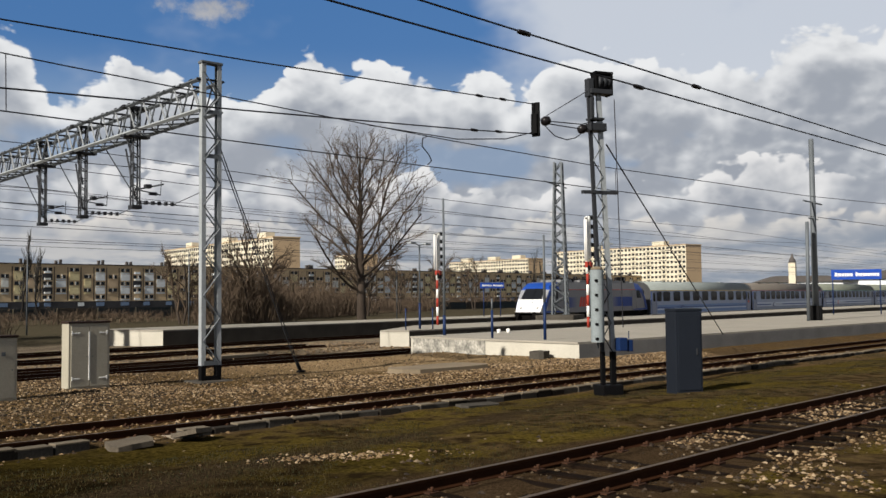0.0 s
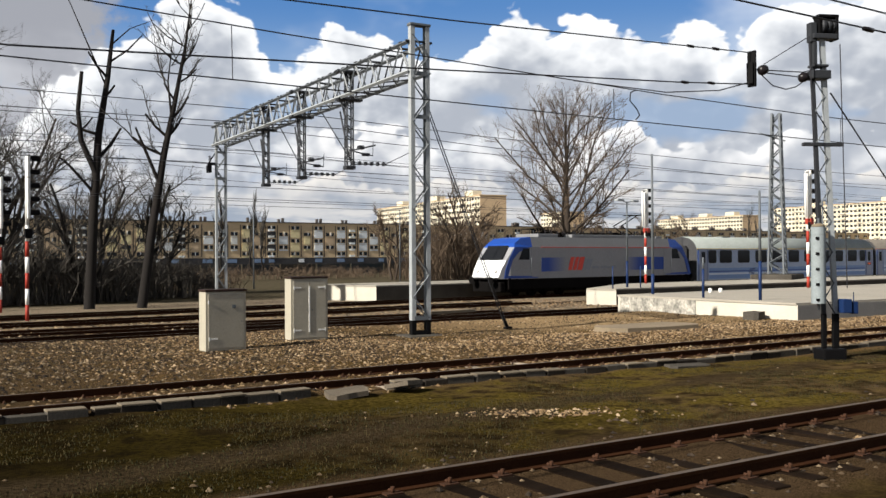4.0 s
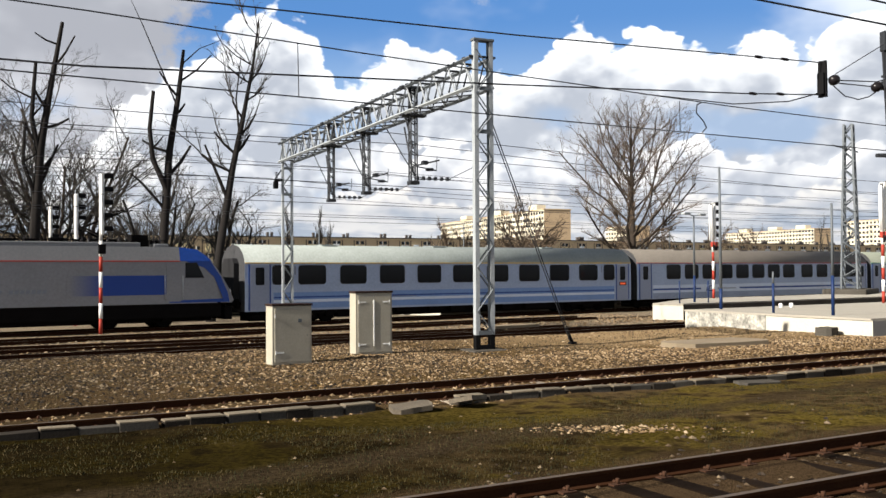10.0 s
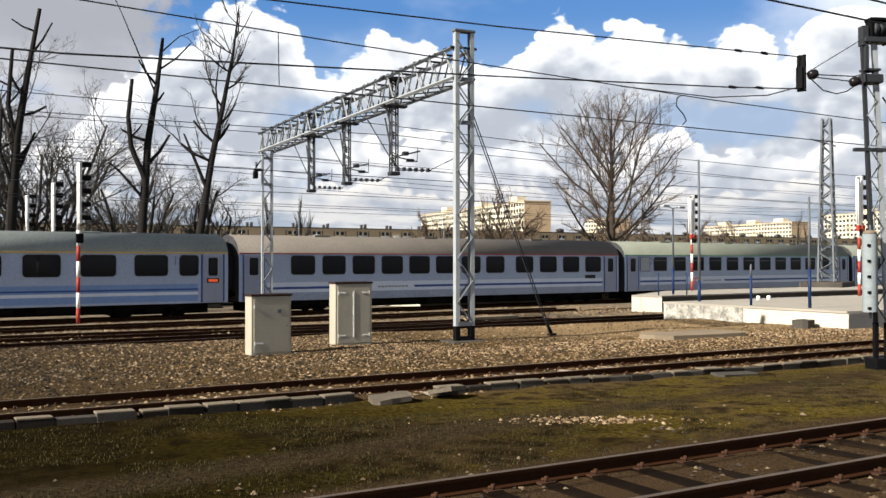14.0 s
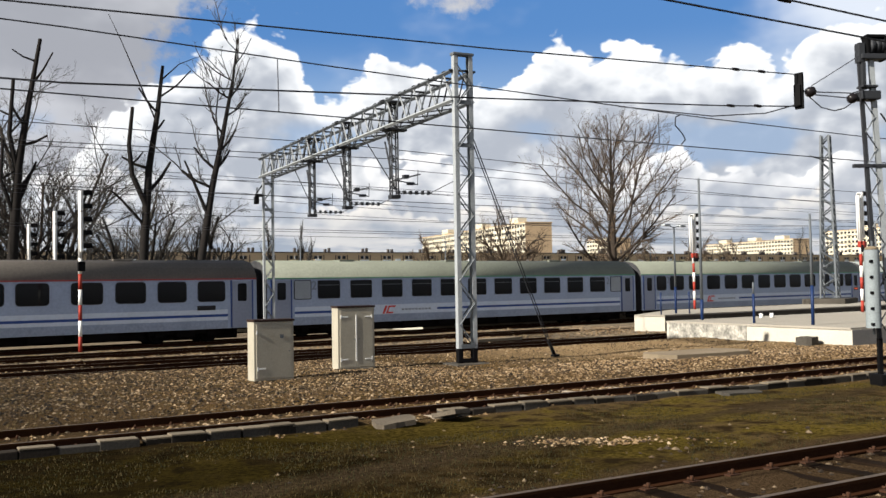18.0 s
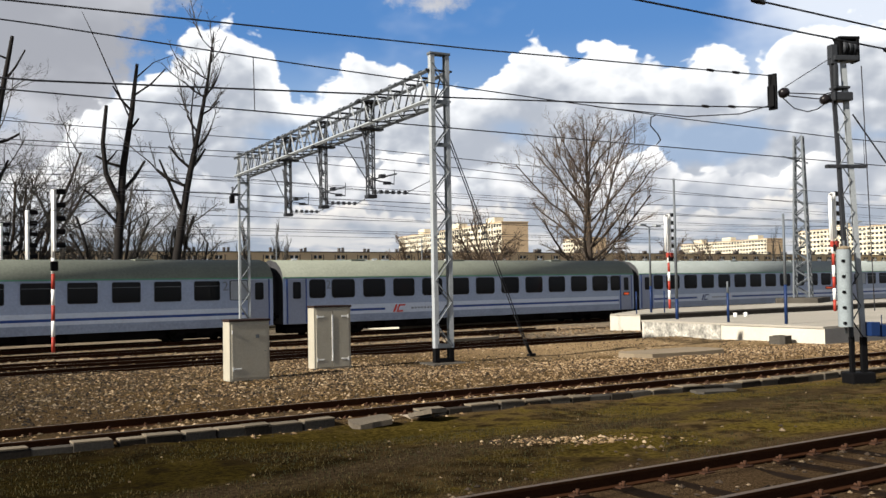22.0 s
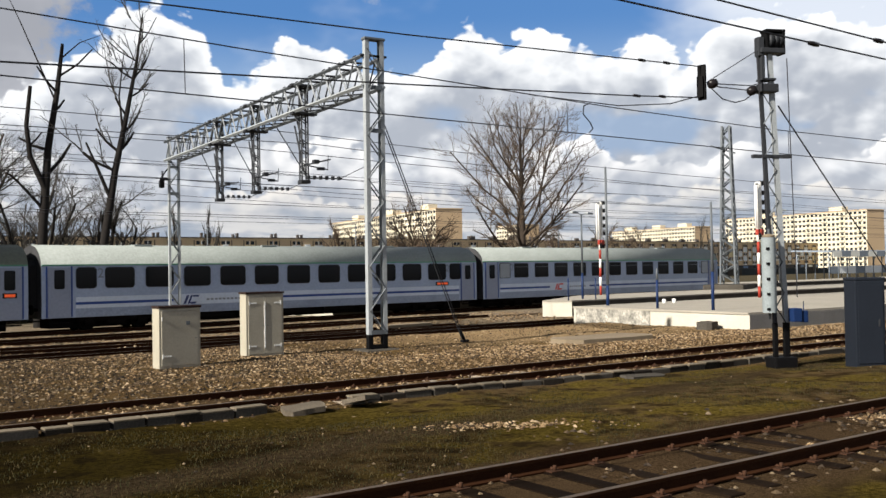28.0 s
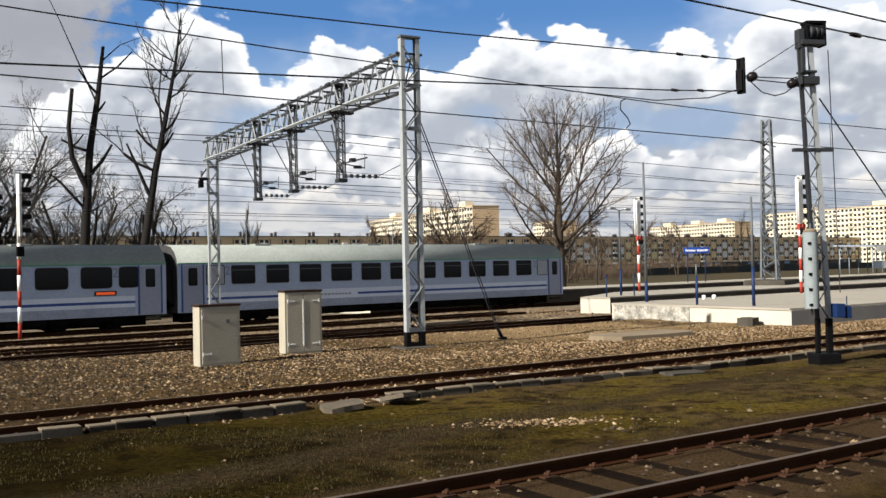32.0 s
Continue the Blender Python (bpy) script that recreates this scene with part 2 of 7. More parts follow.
M = {
    "rail_side": mat("rusty_rail", (0.040, 0.017, 0.008), 0.9, 0.0, 0.5, 2.0, 60, spec=0.03),
    "rail_head": mat("rail_head", (0.12, 0.088, 0.062), 0.55, 0.45, 0.3, 2.0, 60, 0.05),
    "sleeper_wood": mat("sleeper_wood", (0.015, 0.0095, 0.006), 0.9, 0, 0.6, 4, 50, 0.4, rnd=0.4, stretch=(0.3, 1, 1), spec=0.03),
    "sleeper_conc": mat("sleeper_concrete", (0.42, 0.35, 0.27), 0.9, 0, 0.4, 4, 50, 0.2, rnd=0.3),
    "conc": mat("concrete", (0.22, 0.175, 0.12), 0.9, 0, 0.35, 0.8, 30, 0.15),
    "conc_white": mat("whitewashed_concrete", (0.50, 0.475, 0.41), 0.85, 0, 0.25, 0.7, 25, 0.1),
    "stained": mat("stained_whitewash", (0.46, 0.44, 0.39), 0.9, 0, 0.85, 2.6, 9.0, 0.2, tint=(0.12, 0.12, 0.11)),
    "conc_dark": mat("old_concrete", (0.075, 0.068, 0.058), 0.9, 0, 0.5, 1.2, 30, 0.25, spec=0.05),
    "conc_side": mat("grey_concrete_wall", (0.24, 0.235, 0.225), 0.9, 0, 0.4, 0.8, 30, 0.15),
    "weight": mat("counterweight_grey", (0.24, 0.275, 0.29), 0.7, 0, 0.3, 3, 30, 0.1),
    "kerb": mat("shaded_kerb_concrete", (0.034, 0.029, 0.024), 0.9, 0, 0.5, 2.0, 30, 0.25, rnd=0.4, spec=0.03),
    "paving": mat("platform_paving", (0.33, 0.305, 0.26), 0.9, 0, 0.25, 0.6, 25, 0.1),
    "cab": mat("cabinet_paint", (0.36, 0.335, 0.27), 0.6, 0, 0.18, 1.5, 30, 0.05),
    "cab_lid": mat("cabinet_lid", (0.030, 0.016, 0.012), 0.7, 0, 0.35, 3, 30, 0.1),
    "cab_grey": mat("dark_cabinet", (0.010, 0.0135, 0.021), 0.6, 0, 0.25, 1.5, 30, 0.05),
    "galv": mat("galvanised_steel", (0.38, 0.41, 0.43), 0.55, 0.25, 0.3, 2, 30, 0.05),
    "galv_mid": mat("sunward_zinc", (0.21, 0.225, 0.24), 0.6, 0.25, 0.35, 2, 30, 0.05),
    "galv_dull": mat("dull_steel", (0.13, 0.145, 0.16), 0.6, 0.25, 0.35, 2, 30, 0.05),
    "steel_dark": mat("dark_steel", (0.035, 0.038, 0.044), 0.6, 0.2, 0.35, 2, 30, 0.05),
    "black": mat("black_paint", (0.0045, 0.0045, 0.005), 0.6, 0, 0.3, 3, 30, 0.05, spec=0.08),
    "wire": mat("copper_wire_dark", (0.035, 0.035, 0.04), 0.6, 0.3, 0.2, 1, 10, 0.0),
    "insul": mat("brown_insulator", (0.012, 0.010, 0.011), 0.3, 0, 0.2, 3, 20, 0.0),
    "white": mat("white_paint", (0.78, 0.78, 0.76), 0.5, 0, 0.15, 2, 30, 0.03),
    "red": mat("red_paint", (0.30, 0.035, 0.022), 0.55, 0, 0.25, 2, 30, 0.03),
    "blue": mat("blue_paint", (0.008, 0.024, 0.085), 0.5, 0, 0.25, 2, 30, 0.03),
    "sign_blue": mat("blue_enamel_sign", (0.015, 0.06, 0.33), 0.35, 0, 0.15, 2, 30, 0.0),
    "bark": mat("bark", (0.060, 0.046, 0.036), 0.95, 0, 0.55, 1.5, 14, 0.5, stretch=(1, 1, 0.3)),
    "bark_dark": mat("dark_bark", (0.016, 0.014, 0.013), 0.95, 0, 0.5, 1.5, 14, 0.5, stretch=(1, 1, 0.3)),
    "twig": mat("twigs", (0.105, 0.076, 0.053), 0.95, 0, 0.4, 1, 8, 0.0),
    "twig_grey": mat("grey_twigs", (0.06, 0.054, 0.047), 0.95, 0, 0.4, 1, 8, 0.0),
    "coping": mat("sunlit_kerb_coping", (0.17, 0.14, 0.10), 0.9, 0, 0.45, 3.0, 30, 0.2, rnd=0.25),
    "rust": mat("orange_rust", (0.055, 0.024, 0.012), 0.9, 0, 0.5, 6, 40, 0.2),
    "stone": mat("ballast_stone", (0.36, 0.30, 0.235), 0.9, 0, 0.5, 6, 40, 0.2, rnd=0.5),
    "dark_stone": mat("dark_stone", (0.15, 0.14, 0.13), 0.9, 0, 0.5, 6, 40, 0.2, rnd=0.5),
}


# ------------------------------------------------------------------ mesh helpers
def mesh_of(bm, material, smooth=False):
    me = bpy.data.meshes.new("m")
    bm.to_mesh(me)
    bm.free()
    for mt in material if isinstance(material, (list, tuple)) else [material]:
        me.materials.append(mt)
    if smooth:
        me.shade_smooth()
    return me


def part(name, bm, material, parent=None, label="", smooth=False):
    me = mesh_of(bm, material, smooth) if isinstance(bm, bmesh.types.BMesh) else bm
    ob = new(name, me)
    me.name = name
    if parent is not None:
        ob.parent = parent
    if label:
        tagged(ob, label)
    return ob


def thing(name, at=(0, 0, 0), rz=0, label="", category="", group="", kind=""):
    e = new(name)
    e.empty_display_size = 0.3
    e.matrix_basis = pose(*at, 0, 0, rz)
    return tagged(e, label, category, group, kind)


def box(bm, x0, x1, y0, y1, z0, z1, bev=0.0, mi=0, m=None):
    v = [bm.verts.new((x, y, z)) for z in (z0, z1) for y in (y0, y1) for x in (x0, x1)]
    idx = ((0, 2, 3, 1), (4, 5, 7, 6), (0, 1, 5, 4), (2, 6, 7, 3), (0, 4, 6, 2), (1, 3, 7, 5))
    fs = [bm.faces.new([v[i] for i in f]) for f in idx]
    for f in fs:
        f.material_index = mi
    if m is not None:
        bmesh.ops.transform(bm, matrix=m, verts=v)
    if bev:
        es = list({e for f in fs for e in f.edges})
        bmesh.ops.bevel(bm, geom=es, offset=bev, segments=2, affect="EDGES", profile=0.6)
    return bm


def bar(bm, a, b, r, n=6, r2=None, mi=0, caps=True):
    """A round bar from a to b."""
    a, b = Vector(a), Vector(b)
    d = b - a
    if d.length < 1e-6:
        return bm
    q = d.to_track_quat("Z", "Y")
    r2 = r if r2 is None else r2
    ring = []
    for p, rr in ((a, r), (b, r2)):
        ring.append([bm.verts.new(p + q @ Vector((rr * math.cos(6.28319 * i / n), rr * math.sin(6.28319 * i / n), 0))) for i in range(n)])
    for i in range(n):
        f = bm.faces.new((ring[0][i], ring[0][(i + 1) % n], ring[1][(i + 1) % n], ring[1][i]))
        f.material_index = mi
        f.smooth = n > 5
    if caps:
        for rg in (ring[0][::-1], ring[1]):
            bm.faces.new(rg).material_index = mi
    return bm


def B():
    return bmesh.new()


def lathe(bm, prof, n=16, at=(0, 0, 0)):
    """A turned body from (radius, height) pairs."""
    rings = [[bm.verts.new((at[0] + r * math.cos(6.28319 * i / n), at[1] + r * math.sin(6.28319 * i / n), at[2] + z)) for i in range(n)] for r, z in prof]
    for a, b in zip(rings, rings[1:]):
        for i in range(n):
            bm.faces.new((a[i], a[(i + 1) % n], b[(i + 1) % n], b[i])).smooth = True
    bm.faces.new(rings[0][::-1])
    bm.faces.new(rings[-1])
    return bm


def prism(bm, outline, depth0, depth1, axis="y", mi=0):
    """An outline of (u, v) pairs pushed along an axis: u, v are x, z for axis y and y, z for axis x."""
    def p(u, v, d):
        return (u, d, v) if axis == "y" else (d, u, v)
    a = [bm.verts.new(p(u, v, depth0)) for u, v in outline]
    b = [bm.verts.new(p(u, v, depth1)) for u, v in outline]
    n = len(a)
    fs = [bm.faces.new(a), bm.faces.new(b[::-1])]
    for i in range(n):
        fs.append(bm.faces.new((a[i], b[i], b[(i + 1) % n], a[(i + 1) % n])))
    for f in fs:
        f.material_index = mi
    bmesh.ops.recalc_face_normals(bm, faces=fs)
    return fs


# ------------------------------------------------------------------ ground
SLOPE = -0.0902                      # the near tracks run at a small angle to the train's track
NT0, MT0 = 7.16, 16.35               # y of the near and the middle track's centre at x = 0
T3, T2, T1 = 29.8, 38.2, 44.4        # y of the further tracks

T3B, T3B_SLOPE = 34.2, -0.11         # a siding that joins the first yard track


def near_y(x):
    return NT0 + SLOPE * x


def mid_y(x):
    return MT0 + SLOPE * x


def kerb_y(x):
    """The old kerb leaves the middle track at a small angle."""
    return min(15.85 - 0.17 * min(x, 18) - 0.10 * max(0, x - 18), mid_y(x) - 1.32)


def smooth(a, b, x):
    t = min(1, max(0, (x - a) / (b - a)))
    return t * t * (3 - 2 * t)


def ground_z(x, y):
    d, k = y - mid_y(x), y - kerb_y(x)   # counted from the middle track, and from the kerb
    z = 0.0
    z -= 0.17 * smooth(-4.5, -0.6, k)                       # the grass dips towards the kerb
    z += 0.10 * smooth(-3.0, -0.5, k) * (1 - smooth(-0.3, -0.08, k)) * (1 - smooth(5.0, 8.5, x))   # turf up to the kerb's edge
    z += 0.05 * smooth(-0.1, 0.12, k)                       # behind the kerb the ballast stands higher
    z += 0.14 * smooth(1.3, 3.0, d)
    z -= 0.28 * smooth(10.6, 13.0, d)
    z -= 0.12 * smooth(18, 27, d)
    z += 0.05 * smooth(36, 60, d)
    w = noise.noise(Vector((x * 0.35, y * 0.35, 0))) * 0.05 + noise.noise(Vector((x * 1.3, y * 1.3, 5))) * 0.02
    return z + w * (1 if y < 60 else 0.3)


def ground():
    def steps(lo, hi, fine_lo, fine_hi, fine, grow):
        v, x, s = [], fine_lo, fine
        while x < fine_hi:
            v.append(x)
            x += fine
        s = fine
        while x < hi:
            v.append(x)
            s *= grow
            x += s
        v.append(hi)
        x, s = fine_lo - fine, fine
        while x > lo:
            v.insert(0, x)
            s *= grow
            x -= s
        v.insert(0, lo)
        return v
    xs, ys = steps(-2500, 2500, -4, 40, 0.4, 1.22), steps(-400, 2500, 2, 30, 0.25, 1.2)
    verts = [(x, y, ground_z(x, y)) for y in ys for x in xs]
    n = len(xs)
    faces = [(j * n + i, j * n + i + 1, (j + 1) * n + i + 1, (j + 1) * n + i) for j in range(len(ys) - 1) for i in range(n - 1)]
    me = bpy.data.meshes.new("ground")
    me.from_pydata(verts, [], faces)
    me.shade_smooth()
    me.materials.append(ground_material())
    return tagged(new("ground", me), "mossy grass and tan ballast ground of a railway yard", "ground", kind="structure")


def ground_material():
    m = bpy.data.materials.new("yard_ground")
    m.use_nodes = True
    nt = m.node_tree
    N, L = nt.nodes, nt.links
    b = N["Principled BSDF"]
    b.inputs["Roughness"].default_value = 0.95
    b.inputs["Specular IOR Level"].default_value = 0.0
    pos = N.new("ShaderNodeNewGeometry").outputs["Position"]
    sep = N.new("ShaderNodeSeparateXYZ")
    L.new(pos, sep.inputs[0])

    def maths(op, a, b2=None):
        n = N.new("ShaderNodeMath")
        n.operation = op
        for i, v in enumerate((a, b2)):
            if v is None:
                continue
            if isinstance(v, (int, float)):
                n.inputs[i].default_value = v
            else:
                L.new(v, n.inputs[i])
        return n.outputs[0]

    def tex(scale, detail=5.0, rough=0.6):
        n = N.new("ShaderNodeTexNoise")
        n.inputs["Scale"].default_value, n.inputs["Detail"].default_value, n.inputs["Roughness"].default_value = scale, detail, rough
        L.new(pos, n.inputs["Vector"])
        return n.outputs["Fac"]

    def ramp(v, lo, hi):
        n = N.new("ShaderNodeMapRange")
        n.interpolation_type = "SMOOTHSTEP"
        L.new(v, n.inputs[0])
        n.inputs[1].default_value, n.inputs[2].default_value = lo, hi
        return n.outputs[0]

    def mix(f, a, c):
        n = N.new("ShaderNodeMix")
        n.data_type = "RGBA"
        if isinstance(f, (int, float)):
            n.inputs[0].default_value = f
        else:
            L.new(f, n.inputs[0])
        for i, v in ((6, a), (7, c)):
            if isinstance(v, tuple):
                n.inputs[i].default_value = (*v, 1)
            else:
                L.new(v, n.inputs[i])
        return n.outputs[2]

    d = maths("SUBTRACT", sep.outputs[1], maths("ADD", maths("MULTIPLY", sep.outputs[0], SLOPE), MT0))
    wob = maths("MULTIPLY", maths("SUBTRACT", tex(0.5), 0.5), 3.0)
    dw = maths("ADD", d, wob)
    big, mid, fine, grit = tex(0.35), tex(2.2), tex(14.0, 4.0, 0.7), tex(55.0, 3.0, 0.7)
    soil = mix(ramp(mid, 0.35, 0.65), (0.0200, 0.0135, 0.0070), (0.0800, 0.0540, 0.0260))
    moss = mix(ramp(fine, 0.3, 0.7), (0.0240, 0.0180, 0.0046), (0.1100, 0.0800, 0.0190))
    grass = mix(ramp(maths("ADD", maths("MULTIPLY", big, 0.6), maths("MULTIPLY", mid, 0.4)), 0.45, 0.55), soil, moss)
    straw = ramp(tex(1.1, 6.0, 0.7), 0.56, 0.70)
    grass = mix(maths("MULTIPLY", straw, 0.6), grass, mix(ramp(grit, 0.35, 0.65), (0.045, 0.031, 0.012), (0.14, 0.10, 0.042)))
    bare = ramp(tex(0.8, 6.0, 0.75), 0.58, 0.70)
    grass = mix(maths("MULTIPLY", bare, 0.8), grass, (0.014, 0.0095, 0.0055))
    ballast = mix(ramp(grit, 0.33, 0.66), (0.016, 0.011, 0.006), (0.125, 0.086, 0.048))
    ballast = mix(ramp(big, 0.35, 0.7), ballast, mix(ramp(grit, 0.35, 0.6), (0.028, 0.017, 0.007), (0.14, 0.090, 0.040)))
    moss2 = maths("MULTIPLY", ramp(tex(0.55, 5.0, 0.65), 0.52, 0.66), 0.55)
    ballast = mix(moss2, ballast, mix(ramp(grit, 0.35, 0.65), (0.026, 0.016, 0.005), (0.115, 0.070, 0.020)))
    # the dim left of the view is put into the ballast colour
    left_dim = ramp(maths("ADD", sep.outputs[0], maths("MULTIPLY", wob, 3.0)), 12.0, 2.0)
    ballast = mix(maths("MULTIPLY", left_dim, 0.75), ballast, mix(ramp(grit, 0.35, 0.7), (0.012, 0.008, 0.005), (0.060, 0.042, 0.024)))
    dark = mix(ramp(grit, 0.35, 0.7), (0.0060, 0.0042, 0.0032), (0.0250, 0.0175, 0.0125))
    dry = mix(ramp(mid, 0.3, 0.7), (0.075, 0.062, 0.044), (0.048, 0.043, 0.026))
    # the grass colour is dimmed to the left in the same way
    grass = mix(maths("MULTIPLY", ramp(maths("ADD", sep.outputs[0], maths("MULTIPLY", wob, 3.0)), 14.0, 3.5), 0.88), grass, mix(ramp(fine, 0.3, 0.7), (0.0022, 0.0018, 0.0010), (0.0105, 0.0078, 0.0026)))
    worn = maths("ABSOLUTE", maths("SUBTRACT", sep.outputs[1], maths("ADD", maths("MULTIPLY", sep.outputs[0], 0.09), maths("ADD", 9.5, maths("MULTIPLY", wob, 0.3)))))
    grass = mix(maths("MULTIPLY", ramp(worn, 0.75, 0.15), 0.75), grass, mix(ramp(fine, 0.3, 0.7), (0.016, 0.011, 0.007), (0.050, 0.036, 0.021)))
    kd = maths("SUBTRACT", sep.outputs[1], maths("ADD", maths("MULTIPLY", sep.outputs[0], -0.155), 15.6))
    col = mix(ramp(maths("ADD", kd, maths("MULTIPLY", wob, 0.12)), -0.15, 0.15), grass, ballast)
    col = mix(ramp(dw, 10.0, 11.5), col, dark)
    tan = ramp(sep.outputs[0], 15.0, 24.0)
    band = maths("MULTIPLY", tan, maths("MULTIPLY", ramp(dw, 4.0, 7.0), maths("SUBTRACT", 1.0, ramp(dw, 12.5, 14.0))))
    col = mix(maths("MULTIPLY", band, 0.9), col, mix(ramp(fine, 0.3, 0.7), (0.17, 0.120, 0.066), (0.29, 0.205, 0.115)))
    # pale ballast between the yard tracks, near-black beds under them
    pale = mix(ramp(grit, 0.35, 0.65), (0.070, 0.054, 0.038), (0.27, 0.22, 0.16))
    col = mix(ramp(maths("SUBTRACT", sep.outputs[1], maths("ADD", maths("MULTIPLY", sep.outputs[0], -0.03), 30.5)), 0.0, 0.8), col, pale)
    for y0, k, w in ((T3, -0.03, 1.75), (T3B, T3B_SLOPE, 1.25), (T2, -0.02, 0.95), (T1, 0.0, 1.3)):
        q = maths("ABSOLUTE", maths("SUBTRACT", sep.outputs[1], maths("ADD", maths("MULTIPLY", sep.outputs[0], k), y0)))
        if y0 == T3B:
            q = maths("ADD", q, maths("MULTIPLY", ramp(sep.outputs[0], 30.0, 34.0), 9.0))
        col = mix(ramp(maths("ADD", q, maths("MULTIPLY", wob, 0.08)), w + 0.25, w - 0.15), col, dark)
    nd = maths("ABSOLUTE", maths("SUBTRACT", sep.outputs[1], maths("ADD", maths("MULTIPLY", sep.outputs[0], SLOPE), NT0)))
    col = mix(ramp(maths("ADD", nd, maths("MULTIPLY", wob, 0.25)), 1.9, 1.3), col, mix(ramp(grit, 0.35, 0.68), (0.014, 0.009, 0.005), (0.085, 0.056, 0.031)))
    col = mix(ramp(maths("SUBTRACT", sep.outputs[1], 52.0), 0.0, 4.0), col, dry)
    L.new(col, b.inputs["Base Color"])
    bp = N.new("ShaderNodeBump")
    bp.inputs["Strength"].default_value, bp.inputs["Distance"].default_value = 0.7, 0.04
    L.new(maths("ADD", maths("MULTIPLY", fine, 0.6), maths("MULTIPLY", grit, 0.5)), bp.inputs["Height"])
    L.new(bp.outputs[0], b.inputs["Normal"])
    return m


ground()


# ------------------------------------------------------------------ tracks
RAIL = [(-0.07, -0.155), (0.07, -0.155), (0.07, -0.14), (0.012, -0.12), (0.012, -0.04), (0.036, -0.03), (0.036, 0.0), (-0.036, 0.0), (-0.036, -0.03), (-0.012, -0.04), (-0.012, -0.12), (-0.07, -0.14)]


def rail_mesh(length):
    bm = B()
    prism(bm, RAIL, 0, length, "x")
    for f in bm.faces:
        c = f.calc_center_median()
        if f.normal.z > 0.8 and c.z > -0.01:
            f.material_index = 1
    return mesh_of(bm, [M["rail_side"], M["rail_head"]])


def track(name, y0, slope, z, x0, x1, material, pitch=0.6, near=True, label=""):
    ang = math.atan(slope)
    t = thing(name, (x0, y0 + slope * x0, z), math.degrees(ang), label, "railway track", "tracks", kind="structure")
    length = (x1 - x0) / math.cos(ang)
    rm = rail_mesh(length)
    for s in (-0.7535, 0.7535):
        r = part("rail", rm, None, t)
        r.location = (0, s, 0)
    n = int(length / pitch)
    rnd = random.Random(len(name) * 7 + int(y0))
    bm = B()
    box(bm, -0.12, 0.12, -1.28, 1.28, -0.33, -0.150, 0.02)
    sm = mesh_of(bm, material)
    far = B()
    for i in range(n):
        x = (i + 0.5) * pitch
        if near and -6 < x + x0 < 42:
            s = part("sleeper", sm, None, t)
            s.matrix_basis = pose(x + rnd.uniform(-0.03, 0.03), rnd.uniform(-0.04, 0.04), rnd.uniform(-0.012, 0.004), 0, 0, rnd.uniform(-1.2, 1.2))
        else:
            box(far, x - 0.12, x + 0.12, -1.28, 1.28, -0.36, -0.165)
    if len(far.verts):
        tagged(part("far_sleepers", far, material, t), kind="stuff")
    else:
        far.free()
    if near:                          # rail fastenings
        bm = B()
        box(bm, -0.09, 0.09, -0.16, 0.16, -0.155, -0.135)
        for s in (-0.11, 0.11):
            bar(bm, (0, s, -0.14), (0, s, -0.08), 0.022, 6)
            bar(bm, (0, s * 0.8, -0.125), (0, s * 0.45, -0.12), 0.02, 5)
        fm = mesh_of(bm, M["rust"])
        for i in range(n):
            x = (i + 0.5) * pitch
            if -2 < x + x0 < 34:
                for s in (-0.7535, 0.7535):
                    part("fastening", fm, None, t).location = (x, s, 0)
    return t


track("near_track", NT0, SLOPE, 0.17, -30, 160, M["sleeper_wood"], 0.65, True, "rusty railway track on dark wooden sleepers")
track("middle_track", MT0, SLOPE, 0.02, -30, 160, M["sleeper_conc"], 0.62, True, "rusty railway track on pale sleepers in ballast")
track("yard_track", T3, -0.03, -0.12, -60, 250, M["sleeper_wood"], 0.62, False, "rusty yard track on dark sleepers")
track("yard_track", T3B, T3B_SLOPE, -0.14, -60, 29, M["sleeper_wood"], 0.62, False, "rusty siding on dark sleepers, joining the yard track")
track("yard_track", T2, -0.02, -0.18, -60, 36, M["sleeper_wood"], 0.62, False, "rusty yard track on dark sleepers")
track("main_track", T1, 0.0, -0.25, -170, 350, M["sleeper_conc"], 0.62, False, "main railway track that the train runs on")


# ------------------------------------------------------------------ platforms
def platform(name, pts, z, label, side):
    """A slab platform from its outline; the paving is proud of the walls."""
    t = thing(name, (pts[0][0], pts[0][1], 0), 0, label, "platform", kind="structure")
    ox, oy = pts[0]
    p = [(x - ox, y - oy) for x, y in pts]
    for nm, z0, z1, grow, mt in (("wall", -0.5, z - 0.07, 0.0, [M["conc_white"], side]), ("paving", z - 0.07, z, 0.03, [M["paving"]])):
        bm = B()
        cx, cy = sum(a for a, _ in p) / len(p), sum(b for _, b in p) / len(p)
        q = [(x + math.copysign(grow, x - cx), y + math.copysign(grow, y - cy)) for x, y in p]
        a = [bm.verts.new((x, y, z0)) for x, y in q]
        b = [bm.verts.new((x, y, z1)) for x, y in q]
        bm.faces.new(a[::-1])
        bm.faces.new(b)
        for i in range(len(q)):
            f = bm.faces.new((a[i], a[(i + 1) % len(q)], b[(i + 1) % len(q)], b[i]))
        bm.normal_update()
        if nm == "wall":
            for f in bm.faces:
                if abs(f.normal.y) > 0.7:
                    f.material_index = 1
        part(nm, bm, mt, t)
    return t




